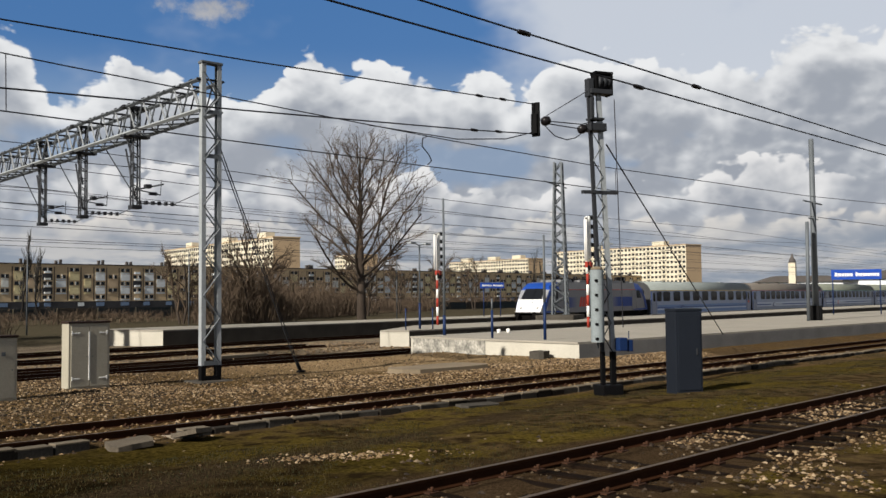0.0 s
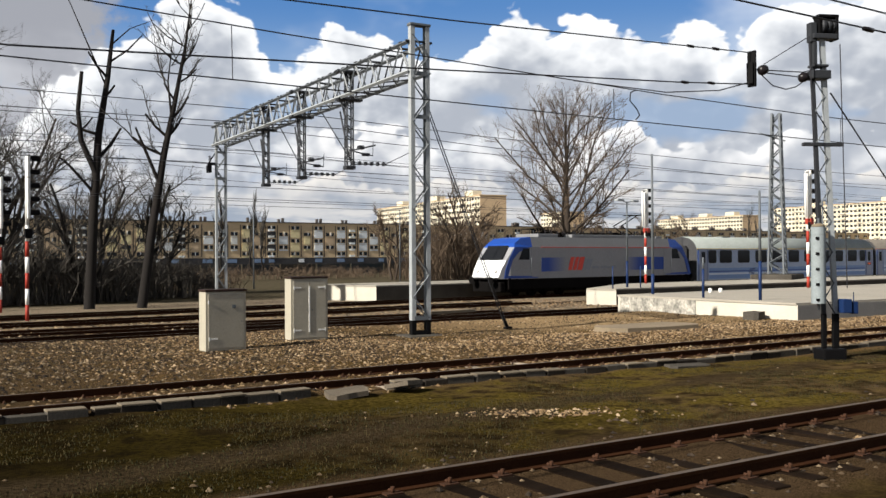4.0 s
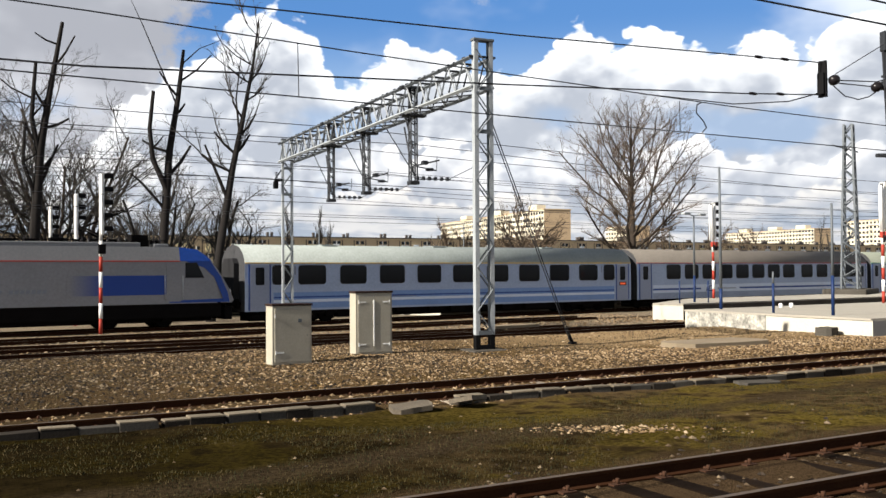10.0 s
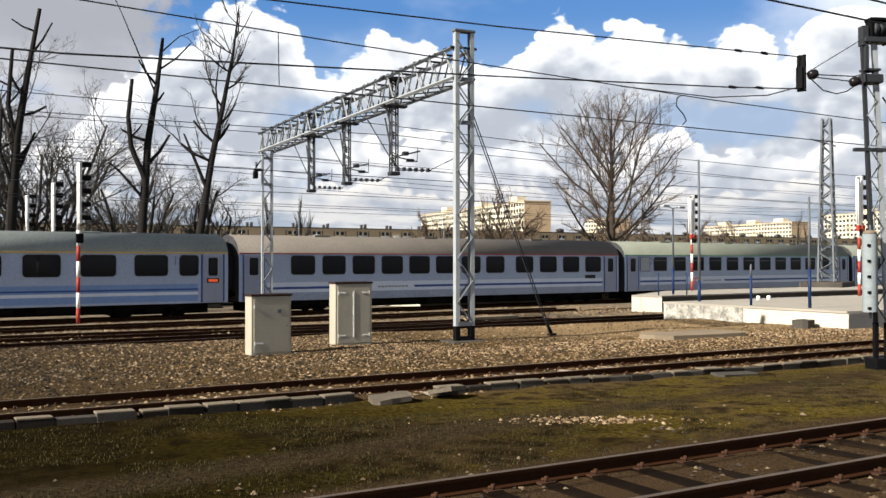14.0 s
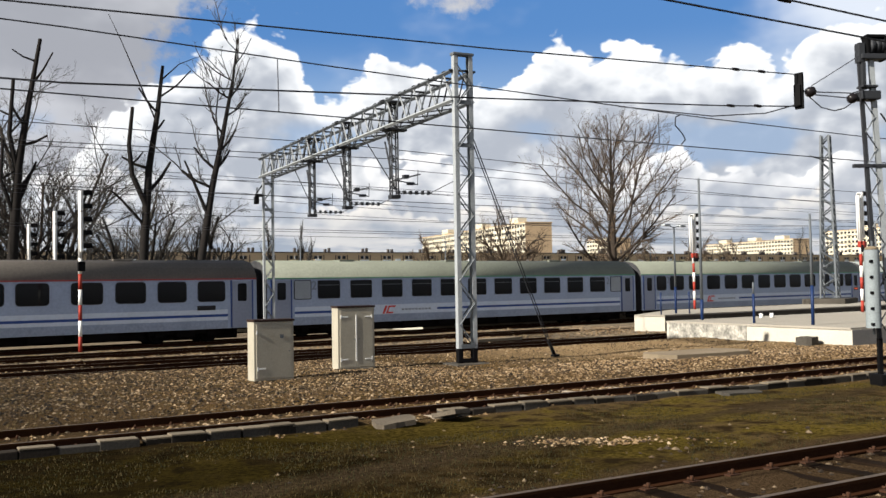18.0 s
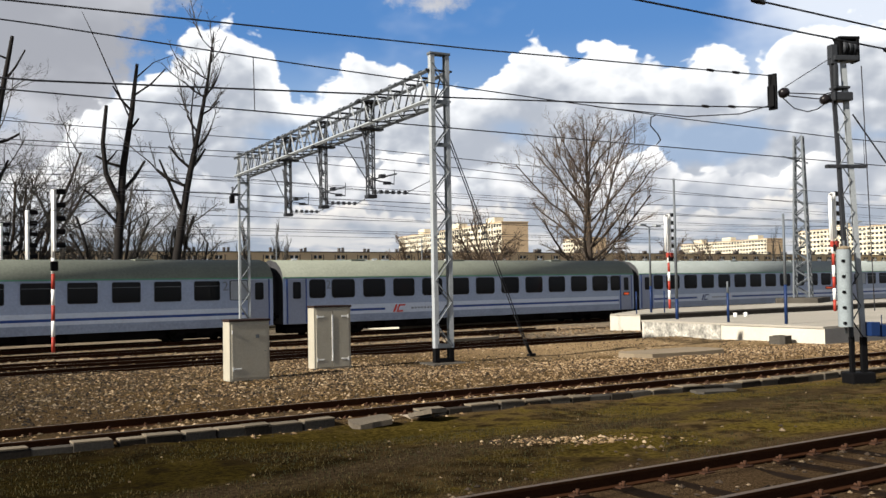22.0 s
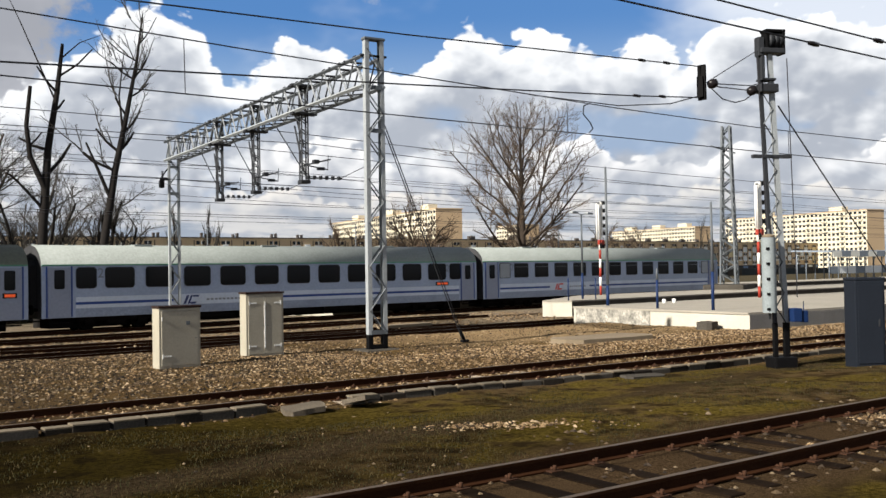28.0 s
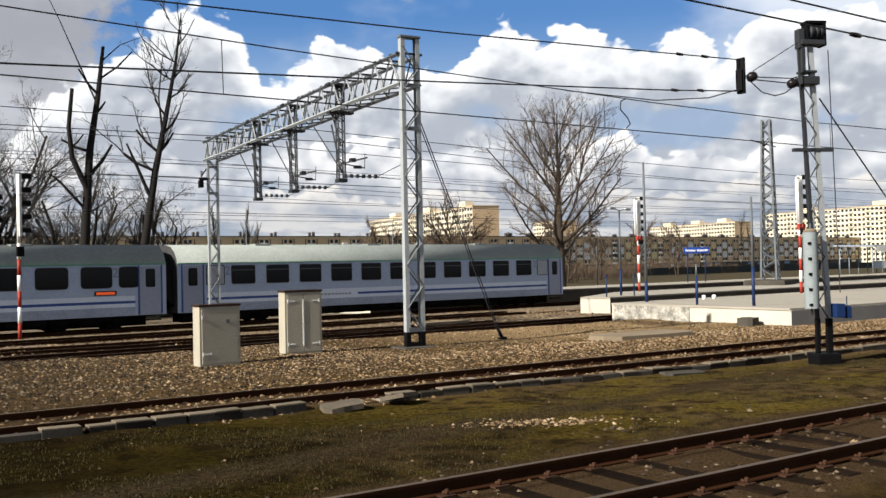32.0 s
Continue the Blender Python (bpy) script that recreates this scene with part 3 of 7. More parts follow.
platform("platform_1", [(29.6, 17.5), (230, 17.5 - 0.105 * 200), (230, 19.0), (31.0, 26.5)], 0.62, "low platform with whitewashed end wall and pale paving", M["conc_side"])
bm = B()
box(bm, -0.02, 0.0, 0.02, 4.3, -0.5, 0.548)
ob = part("stained_facing", bm, M["stained"], bpy.data.objects["platform_1"], "grey stained part of the end wall")
ob.matrix_basis = pose(0.71, 4.6, 0, 0, 0, -8.84)
# on these two platforms the long sides' shade is put into dark concrete
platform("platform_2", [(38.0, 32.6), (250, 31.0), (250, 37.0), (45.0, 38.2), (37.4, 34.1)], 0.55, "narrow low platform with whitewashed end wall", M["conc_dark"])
platform("platform_3", [(33.0, 46.8), (260, 46.8), (260, 52.0), (31.0, 52.0)], 0.55, "far platform with whitewashed end wall, side coloured dark for its shade", M["conc_dark"])


# ------------------------------------------------------------------ gantry, poles
def lattice_mast(t, w, d, h, z0=0.0, pitch=0.75, leg=0.05, material=None, taper=1.0, black=0.0):
    """Four angle legs with diagonals on every face, under the thing t."""
    material = material or M["galv"]
    for sx in (-1, 1):
        for sy in (-1, 1):
            bm = B()
            bar(bm, (sx * w / 2, sy * d / 2, z0 + black), (sx * w / 2 * taper, sy * d / 2 * taper, z0 + h), leg, 4)
            part("leg", bm, material, t)
    n = max(2, int((h - black) / pitch))
    for i in range(n):
        za, zb = z0 + black + (h - black) * i / n, z0 + black + (h - black) * (i + 1) / n
        ka, kb = 1 + (taper - 1) * (za - z0) / h, 1 + (taper - 1) * (zb - z0) / h
        s = 1 if i % 2 else -1
        for sy in (-1, 1):
            part("brace", bar(B(), (-s * w / 2 * ka, sy * d / 2 * ka, za), (s * w / 2 * kb, sy * d / 2 * kb, zb), leg * 0.55, 4), material, t)
            part("brace", bar(B(), (s * w / 2 * ka, sy * d / 2 * ka, za), (-s * w / 2 * kb, sy * d / 2 * kb, zb), leg * 0.55, 4), material, t)
            part("brace", bar(B(), (sy * w / 2 * ka, -s * d / 2 * ka, za), (sy * w / 2 * kb, s * d / 2 * kb, zb), leg * 0.55, 4), material, t)


def channel_mast(t, w, d, h, z0=0.0, pitch=0.62, flange=0.13, black=0.45):
    """Two channel legs with flat lacing between them, black painted at the foot."""
    for sx in (-1, 1):
        x = sx * w / 2
        k = sx * flange
        bm = B()
        prism(bm, [(x - k, -d / 2), (x, -d / 2), (x, d / 2), (x - k, d / 2), (x - k, d / 2 - 0.012), (x - sx * 0.012, d / 2 - 0.012), (x - sx * 0.012, -d / 2 + 0.012), (x - k, -d / 2 + 0.012)], 0, 1, "y")
        for v in bm.verts:
            v.co = (v.co.x, v.co.z, z0 + black + v.co.y * (h - black))
        bmesh.ops.recalc_face_normals(bm, faces=bm.faces)
        lg = part("leg", bm, M["galv"], t)
        bm = B()
        box(bm, min(x, x - k * 1.05), max(x, x - k * 1.05), -d / 2 - 0.006, d / 2 + 0.006, z0 - 0.3, z0 + black - 0.001)
        part("foot", bm, M["black"], lg, "black painted foot")
    n = int((h - black - 0.1) / pitch)
    for i in range(n):
        za, zb = z0 + black + 0.05 + pitch * i, z0 + black + 0.05 + pitch * (i + 1)
        s = 1 if i % 2 else -1
        for y in (-d / 2 - 0.01, d / 2 + 0.01):
            part("lacing", bar(B(), (-s * (w / 2 - 0.05), y, za), (s * (w / 2 - 0.05), y, zb), 0.020, 4), M["galv_dull"], t)
    for z in (z0 + 0.05, z0 + black, z0 + h * 0.70, z0 + h * 0.84):
        bm = B()
        box(bm, -w / 2 + 0.08, w / 2 - 0.08, -d / 2 - 0.014, -d / 2 - 0.002, z, z + 0.12)
        part("batten", bm, M["black"] if z < z0 + 0.3 else M["galv_dull"], t)


G1, G2 = Vector((16.75, 21.6, 0)), Vector((20.3, 41.3, 0))
GANTRY_TOP, GANTRY_BOT = 8.35, 7.5


def gantry():
    axis = (G2 - G1)
    length = axis.length
    ang = math.degrees(math.atan2(axis.y, axis.x)) - 90
    t = thing("catenary_gantry", (G1.x, G1.y, 0), ang, "galvanised lattice gantry spanning the tracks, black painted feet", "gantry")
    tA = thing("mast", (0, 0, 0))
    tA.parent = t
    channel_mast(tA, 0.60, 0.17, 8.80, 0.0)
    bm = B()
    box(bm, -0.33, 0.33, -0.12, 0.12, 8.80, 8.88, 0.02)
    part("cap", bm, M["galv_dull"], tA)
    bm = B()
    box(bm, -0.55, 0.55, -0.5, 0.5, -0.35, 0.04, 0.03)
    part("footing", bm, M["conc_dark"], tA)
    tB = thing("mast", (0, length, 0))
    tB.parent = t
    channel_mast(tB, 0.54, 0.14, 8.70, -0.2, 0.62, 0.10, 0.9)
    bm = B()
    box(bm, -0.30, 0.30, -0.11, 0.11, 8.5, 8.58, 0.02)
    part("cap", bm, M["galv_dull"], tB)
    # the beam
    w = 0.34
    beam = thing("beam", (0, 0, 0))
    beam.parent = t
    for sx in (-1, 1):
        for z in (GANTRY_BOT, GANTRY_TOP):
            bm = B()
            bar(bm, (sx * w, 0.02, z), (sx * w, length + 0.25, z), 0.065, 4)
            # the sunlit lower chord gets bright steel, the shaded chords dull steel
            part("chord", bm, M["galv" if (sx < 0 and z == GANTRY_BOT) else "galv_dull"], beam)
    n = 19
    for i in range(n):
        ya, yb = length * i / n, length * (i + 1) / n
        ym = (ya + yb) / 2
        for sx in (-1, 1):
            # sunward rods paler, far rods darker: their light is in the colour
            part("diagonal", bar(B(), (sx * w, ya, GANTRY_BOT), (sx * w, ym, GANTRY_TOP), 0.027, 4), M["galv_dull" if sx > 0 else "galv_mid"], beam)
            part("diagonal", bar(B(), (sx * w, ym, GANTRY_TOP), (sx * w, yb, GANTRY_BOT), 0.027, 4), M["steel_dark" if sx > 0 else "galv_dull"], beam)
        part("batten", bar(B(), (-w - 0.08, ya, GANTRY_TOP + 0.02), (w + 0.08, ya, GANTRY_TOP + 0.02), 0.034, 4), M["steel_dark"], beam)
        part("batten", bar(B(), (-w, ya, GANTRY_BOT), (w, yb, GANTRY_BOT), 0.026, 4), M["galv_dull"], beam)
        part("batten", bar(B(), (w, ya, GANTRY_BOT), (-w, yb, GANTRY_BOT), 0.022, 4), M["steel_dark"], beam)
        for sx in (-1, 1):                # gusset plates where the rods meet the chords
            bm = B()
            box(bm, sx * w - 0.012, sx * w + 0.012, ym - 0.10, ym + 0.10, GANTRY_TOP - 0.10, GANTRY_TOP + 0.09, 0.01)
            part("gusset", bm, M["steel_dark"], beam)
    for f in (0.25, 0.47, 0.675):             # clamps that carry the hangers
        y = length * f
        for z in (GANTRY_BOT - 0.06, GANTRY_TOP + 0.02):
            bm = B()
            box(bm, -w - 0.10, w + 0.10, y - 0.14, y + 0.14, z - 0.04, z + 0.04, 0.012)
            part("clamp", bm, M["steel_dark"], beam)
    # hangers with steady arms
    for k, f in enumerate((0.25, 0.47, 0.675)):
        y = length * f
        h = part("hanger", hanger_mesh(k), None, t)
        h.location = (0, y, GANTRY_BOT)
        bm = B()
        bar(bm, (0, 0.0, -1.75), (0.25, -1.5, -1.7), 0.028, 5)
        bar(bm, (0.02, -0.1, -1.75), (0.9, 0.1, -1.85), 0.022, 5)
        bar(bm, (0, 0.05, -1.9), (0.15, 1.1, -0.3), 0.030, 5)
        bar(bm, (0.0, 0.0, -1.15), (0.12, 0.9, 0.0), 0.035, 5)
        for q in range(6):
            box(bm, 0.02 + q * 0.22, 0.10 + q * 0.22, -0.25, -0.14, -2.22, -2.10)
        bar(bm, (1.25, -0.15, -2.15), (2.2, -0.1, -1.7), 0.012, 4)
        bar(bm, (0.05, 0.0, -2.05), (0.1, 2.6, -0.15), 0.022, 5)
        bar(bm, (0.0, -0.2, -2.2), (1.3, -0.15, -2.15), 0.018, 5)
        bar(bm, (0.9, 0.1, -1.85), (0.92, 0.1, -1.35), 0.012, 4)
        box(bm, 0.5, 0.75, 0.02, 0.12, -1.88, -1.78)
        box(bm, -0.05, 0.12, -0.95, -0.75, -1.78, -1.66)
        part("steady_arm", bm, M["steel_dark"], h)
        bm = B()
        for q in range(5):
            lathe(bm, [(0.03, 0), (0.075, 0.01), (0.03, 0.03)], 10, (0, 0, -1.95 + q * 0.045))
        part("insulator", bm, M["insul"], h)
    bm = B()
    box(bm, -0.62, -0.28, -0.10, 0.10, 6.55, 6.68, 0.02)
    box(bm, -0.66, -0.46, -0.14, 0.14, 6.2, 6.55, 0.03)
    bar(bm, (-0.55, 0, 6.7), (-0.28, 0, 7.1), 0.03, 5)
    part("switch_bracket", bm, M["black"], tB, "black switch box on a bracket")
    for q in range(4):
        bm = B()
        lathe(bm, [(0.03, 0), (0.08, 0.015), (0.03, 0.05)], 10, (-0.52, 0, 6.72 + q * 0.07))
        part("insulator", bm, M["insul"], tB)
    return t


def hanger_mesh(k):
    bm = B()
    for sx in (-0.11, 0.11):
        for sy in (-0.09, 0.09):
            bar(bm, (sx, sy, 0.9), (sx, sy, -2.25), 0.03, 4)
    for i in range(9):
        z = 0.8 - i * 0.34
        bar(bm, (-0.12, -0.10, z), (0.12, -0.10, z - 0.15), 0.02, 4)
        bar(bm, (-0.12, 0.10, z), (0.12, 0.10, z - 0.15), 0.02, 4)
        bar(bm, (-0.12, -0.10, z), (-0.12, 0.10, z - 0.15), 0.02, 4)
    box(bm, -0.17, 0.17, -0.15, 0.15, -2.36, -2.24, 0.02)
    return mesh_of(bm, M["steel_dark"])


gantry()


def wire(name, pts, r, label, sag=0.0, n=1, material="wire"):
    bm = B()
    P = [Vector(p) for p in pts]
    full = []
    for a, b in zip(P, P[1:]):
        for i in range(n):
            k = i / n
            full.append(a.lerp(b, k) - Vector((0, 0, sag * 4 * k * (1 - k))))
    full.append(P[-1])
    for a, b in zip(full, full[1:]):
        bar(bm, a, b, r, 5, caps=False)
    return tagged(part(name, bm, M[material]), label, "overhead wire", "overhead wires", kind="structure")


# wires over the middle track
wire("contact_wire", [(x, mid_y(x), 5.43) for x in (-40, 0, 40, 120)], 0.013, "thin dark contact wire over the middle track")
wire("messenger_wire", [(-40, mid_y(-40), 7.2), (4.3, mid_y(4.3), 6.52), (9, mid_y(9), 6.37), (18.8, mid_y(18.8), 6.15), (25, mid_y(25), 6.1), (40, mid_y(40), 6.25), (75, mid_y(75), 7.2)], 0.013, "dark messenger wire over the middle track")
wire("contact_wire", [(x, near_y(x), 5.14) for x in (-40, 0, 40, 120)], 0.012, "thin dark contact wire over the near track")
wire("messenger_wire", [(-40, near_y(-40), 6.2), (7, near_y(7), 5.42), (22, near_y(22), 5.34), (50, near_y(50), 5.9)], 0.012, "dark messenger wire over the near track")


M["kerb_old"] = mat("broken_concrete", (0.12, 0.10, 0.075), 0.9, 0, 0.5, 2.0, 30, 0.3)
# ------------------------------------------------------------------ cabinets and small things of the yard
def text_mesh(s, size, depth=0.004):
    cu = bpy.data.curves.new("t", "FONT")
    cu.body, cu.size, cu.extrude, cu.align_x = s, size, depth, "LEFT"
    ob = bpy.data.objects.new("t", cu)
    scene.collection.objects.link(ob)
    me = bpy.data.meshes.new_from_object(ob.evaluated_get(bpy.context.evaluated_depsgraph_get()))
    bpy.data.objects.remove(ob)
    bpy.data.curves.remove(cu)
    return me


def relay_cabinet(at, rz, w, d, h, doors, label):
    t = thing("relay_cabinet", at, rz, label, "cabinet", "relay cabinets")
    bm = B()
    box(bm, -w / 2, w / 2, 0, d, 0.03, h, 0.012)
    part("body", bm, M["cab"], t)
    bm = B()
    box(bm, -w / 2 + 0.03, w / 2 - 0.03, 0.03, d - 0.03, -0.15, 0.028)
    part("plinth", bm, M["conc_dark"], t)
    bm = B()
    box(bm, -w / 2 - 0.02, w / 2 + 0.02, -0.03, d + 0.02, h + 0.002, h + 0.055, 0.008)
    part("lid", bm, M["cab_lid"], t, "dark brown sheet lid")
    dw = (w - 0.10) / doors
    for i in range(doors):
        x0 = -w / 2 + 0.05 + i * dw
        bm = B()
        box(bm, x0 + 0.008, x0 + dw - 0.008, -0.018, 0.004, 0.09, h - 0.06, 0.006)
        door = part("door", bm, M["cab"], t)
        for z in ((0.32,) if doors == 1 else (0.30, h - 0.24)):
            bm = B()
            xa = x0 + (0.02 if i == 0 else dw - 0.24)
            box(bm, xa, xa + 0.22, -0.027, -0.019, z - 0.018, z + 0.018, 0.005)
            box(bm, xa + (0.0 if i == 0 else 0.19), xa + (0.03 if i == 0 else 0.22), -0.030, -0.019, z - 0.05, z + 0.05, 0.005)
            part("hinge", bm, M["white"], door, "pale strap hinge")
        if doors == 1:
            bm = B()
            box(bm, x0 + dw * 0.66, x0 + dw * 0.76, -0.026, -0.019, h * 0.72, h * 0.78, 0.003)
            part("plate", bm, M["galv_dull"], door)
            bm = B()
            box(bm, x0 + 0.0, x0 + 0.03, -0.035, -0.019, h * 0.8, h * 0.86, 0.003)
            part("hinge", bm, M["white"], door, "pale strap hinge")
        elif i == 0:
            bm = B()
            box(bm, x0 + dw - 0.03, x0 + dw + 0.005, -0.032, -0.019, 0.25, h - 0.2, 0.004)
            part("closing_strip", bm, M["white"], door, "pale closing strip")
        bm = B()
        xh = x0 + (dw - 0.07 if i == 0 else 0.07)
        bar(bm, (xh, -0.018, h * 0.5), (xh, -0.032, h * 0.5), 0.014, 6)
        part("handle", bm, M["galv_dull"], door)
    return t


relay_cabinet((10.50, 21.12, 0.0), -4, 1.02, 0.42, 1.44, 1, "beige steel relay cabinet with one door and dark lid")
relay_cabinet((13.50, 22.25, 0.0), -6, 1.08, 0.40, 1.68, 2, "beige steel relay cabinet with double doors and dark lid")
gb = thing("equipment_box", (21.66, 9.92, -0.12), -38, "tall dark grey steel equipment box on the grass", "cabinet")
bm = B()
box(bm, -0.345, 0.345, -0.265, 0.265, 0, 1.98, 0.02)
part("body", bm, M["cab_grey"], gb)
bm = B()
box(bm, -0.355, 0.355, -0.275, 0.275, 1.982, 2.05, 0.02)
part("lid", bm, M["cab_grey"], gb)
bm = B()
box(bm, -0.29, 0.29, -0.285, -0.267, 0.12, 1.88, 0.006)
dr = part("door", bm, M["cab_grey"], gb)
bm = B()
box(bm, 0.17, 0.21, -0.305, -0.286, 0.95, 1.1, 0.006)
part("handle", bm, M["steel_dark"], dr)
bm = B()
box(bm, -0.37, 0.37, -0.29, 0.29, -0.3, -0.002, 0.03)
part("plinth", bm, M["conc_dark"], gb)


def slab(name, at, size, rz, material, label, tilt=(0, 0), seed=1, cat="slab", even=0.88):
    """A broken-edged concrete slab."""
    r = random.Random(seed)
    bm = B()
    n = 14
    ring = []
    for i in range(n):
        a = 6.28319 * i / n
        c, s = math.cos(a), math.sin(a)
        k = 1 / max(abs(c), abs(s)) * r.uniform(even, 1.0)
        ring.append((c * k * size[0] / 2, s * k * size[1] / 2))
    a = [bm.verts.new((x, y, -size[2])) for x, y in ring]
    b = [bm.verts.new((x * 0.99, y * 0.99, r.uniform(-0.012, 0.008))) for x, y in ring]
    bm.faces.new(a[::-1])
    bm.faces.new(b)
    for i in range(n):
        bm.faces.new((a[i], a[(i + 1) % n], b[(i + 1) % n], b[i]))
    ob = part(name, bm, material)
    ob.matrix_basis = pose(*at, tilt[0], tilt[1], rz)
    return tagged(ob, label, cat)


slab("concrete_cover", (23.1, 18.65, 0.15), (3.6, 1.5, 0.17), -8, M["conc"], "flat pale concrete duct cover set in the gravel", seed=3, even=0.975)
slab("broken_slab", (9.2, 13.95, -0.05), (0.8, 0.5, 0.10), -8, M["kerb_old"], "broken weathered concrete slab lying by the kerb", (4, -5), 5)
slab("broken_slab", (10.35, 13.85, 0.0), (0.6, 0.6, 0.08), 14, M["kerb_old"], "broken weathered concrete slab leaning on the kerb", (-12, 3), 8)
slab("broken_slab", (17.2, 12.8, -0.10), (1.2, 0.5, 0.1), -10, M["conc_dark"], "weathered concrete slab by the kerb", (3, 2), 11)
slab("concrete_block", (29.2, 18.9, 0.30), (0.8, 0.6, 0.4), 10, M["conc_dark"], "rough concrete block at the platform's end", (0, 0), 12, "block")
slab("timber_baulk", (25.5, 30.9, 0.02), (3.0, 0.5, 0.12), 2, M["conc"], "pale concrete slab lying between the yard tracks", (0, 0), 15)


# kerb: old concrete edge blocks in front of the middle track
def kerb():
    t = thing("trackside_kerb", (0, 0, 0), 0, "old concrete kerb blocks along the middle track, some sunk and broken", "kerb", kind="structure")
    r = random.Random(4)
    x = -6.0
    while x < 60:
        w = r.uniform(0.42, 0.62)
        bm = B()
        box(bm, -w / 2 + 0.008, w / 2 - 0.008, 0.0, 0.24, -0.6, 0.0, 0.010)
        # the shade of the block fronts is put into their dark colour
        ob = part("block", bm, M["kerb"] if r.random() < 0.6 else M["conc_dark"], t)
        if r.random() < 0.82:
            bm = B()
            # thin cap whose pale colour carries the sunlit top of the kerb
            box(bm, -w / 2 + 0.004, w / 2 - r.uniform(0.004, 0.05), -r.uniform(0.0, 0.02), 0.25, 0.002, 0.03, 0.006)
            part("coping", bm, M["coping"], ob)
        sunk = r.uniform(0.02, 0.05) + (0.16 if 8.5 < x < 10.6 else 0)
        sl = (kerb_y(x + 0.5) - kerb_y(x - 0.5))
        ob.matrix_basis = pose(x, kerb_y(x) + r.uniform(-0.015, 0.015), -sunk, r.uniform(-1, 1), r.uniform(-1, 1), math.degrees(math.atan(sl)) + r.uniform(-0.6, 0.6))
        x += w


kerb()


# ------------------------------------------------------------------ the anchor pole with its counterweights
def anchor_pole():
    t = thing("anchor_pole", (21.02, 11.61, -0.12), -30, "steel catenary anchor pole with pulleys, black foot", "pole")
    bm = B()
    box(bm, -0.30, 0.28, -0.24, 0.24, -0.3, 0.20, 0.04)
    part("footing", bm, M["black"], t, "black painted concrete footing")
    for x, r, m in ((-0.16, 0.042, "steel_dark"), (0.13, 0.060, "galv")):
        bm = B()
        box(bm, -r, r, -0.035, 0.035, 0, 1)
        for v in bm.verts:
            v.co = (v.co.x + x - 0.28 * v.co.z, v.co.y, 1.0 + v.co.z * (6.55 if x < 0 else 6.4))
        lg = part("leg", bm, M[m], t)
        bm = B()
        box(bm, x - r * 1.1, x + r * 1.1, -0.05, 0.05, 0.2, 0.999)
        part("foot", bm, M["black"], lg)
    for i in range(16):
        z = 1.0 + i * 0.36
        bm = B()
        k = -0.28 * (z - 1.0) / 6.2
        s = 1 if i % 2 else -1
        bar(bm, (-0.02 - s * 0.12 + k, -0.04, z), (-0.02 + s * 0.12 + k, -0.04, z + 0.36), 0.016, 4)
        part("lacing", bm, M["galv_dull" if i % 3 else "steel_dark"], t)
    # head: a bracket with three rope wheels between two plates
    bm = B()
    box(bm, -0.48, -0.33, -0.10, 0.10, 7.28, 7.73, 0.015)
    box(bm, -0.44, 0.16, -0.16, 0.16, 7.35, 7.47, 0.02)
    part("head_bracket", bm, M["steel_dark"], t)
    bm = B()
    box(bm, -0.30, 0.20, -0.15, 0.15, 7.85, 7.915, 0.015)
    box(bm, 0.12, 0.19, -0.15, 0.15, 7.33, 7.85, 0.015)
    box(bm, -0.29, -0.22, -0.12, 0.12, 7.47, 7.85, 0.015)
    part("head_frame", bm, M["black"], t)
    for x in (-0.15, -0.02, 0.09):
        bm = B()
        lathe(bm, [(0.02, -0.035), (0.19, -0.035), (0.16, 0), (0.19, 0.035), (0.02, 0.035)], 16)
        p = part("pulley", bm, M["steel_dark"], t)
        p.matrix_basis = pose(x, 0.0, 7.66, 0, 90)
    bm = B()
    box(bm, -0.47, -0.02, -0.18, 0.18, 6.42, 6.62, 0.03)
    box(bm, -0.44, -0.06, -0.14, 0.14, 6.70, 6.76, 0.02)
    box(bm, -0.42, -0.32, -0.10, 0.10, 6.76, 7.28, 0.02)
    part("clamp", bm, M["steel_dark"], t)
    bm = B()
    box(bm, -0.65, 0.35, -0.06, 0.06, 4.88, 4.96, 0.01)
    part("guide_bar", bm, M["steel_dark"], t)
    for x in (-0.45, 0.30):
        bm = B()
        bar(bm, (x - 0.15, -0.25, 7.2), (x - 0.02, -0.25, 1.6 if x > 0 else 3.1), 0.012, 5)
        part("tension_rope", bm, M["wire"], t)
    bm = B()
    box(bm, 0.17, 0.40, -0.26, 0.0, 1.02, 1.34, 0.02)
    part("winch_box", bm, M["blue"], t, "small blue steel box")
    bm = B()
    box(bm, 0.44, 0.58, -0.22, -0.04, 1.0, 1.28, 0.02)
    bar(bm, (0.51, -0.13, 1.28), (0.51, -0.13, 1.5), 0.012, 5)
    part("winch_box", bm, M["blue"], t, "small blue steel box")
    # the stack of counterweights
    cw = part("counterweights", lathe(B(), [(0.03, -0.1), (0.03, 2.0)], 8), M["galv_dull"], t)
    cw.location = (-0.42, -0.23, 1.2)
    for i in range(10):
        bm = B()
        lathe(bm, [(0.160, 0.0), (0.163, 0.002), (0.163, 0.005), (0.163, 0.169), (0.163, 0.172), (0.160, 0.1745)], 20)
        bm2 = part("weight", bm, M["weight"], cw)
        bm2.location = (0, 0, 0.05 + i * 0.175)
        if i % 2 == 0:
            bm = B()
            box(bm, -0.125, -0.065, -0.160, -0.100, 0.06, 0.12)
            part("bolt", bm, M["black"], cw).location = (0, 0, 0.05 + i * 0.175)
    bm = B()
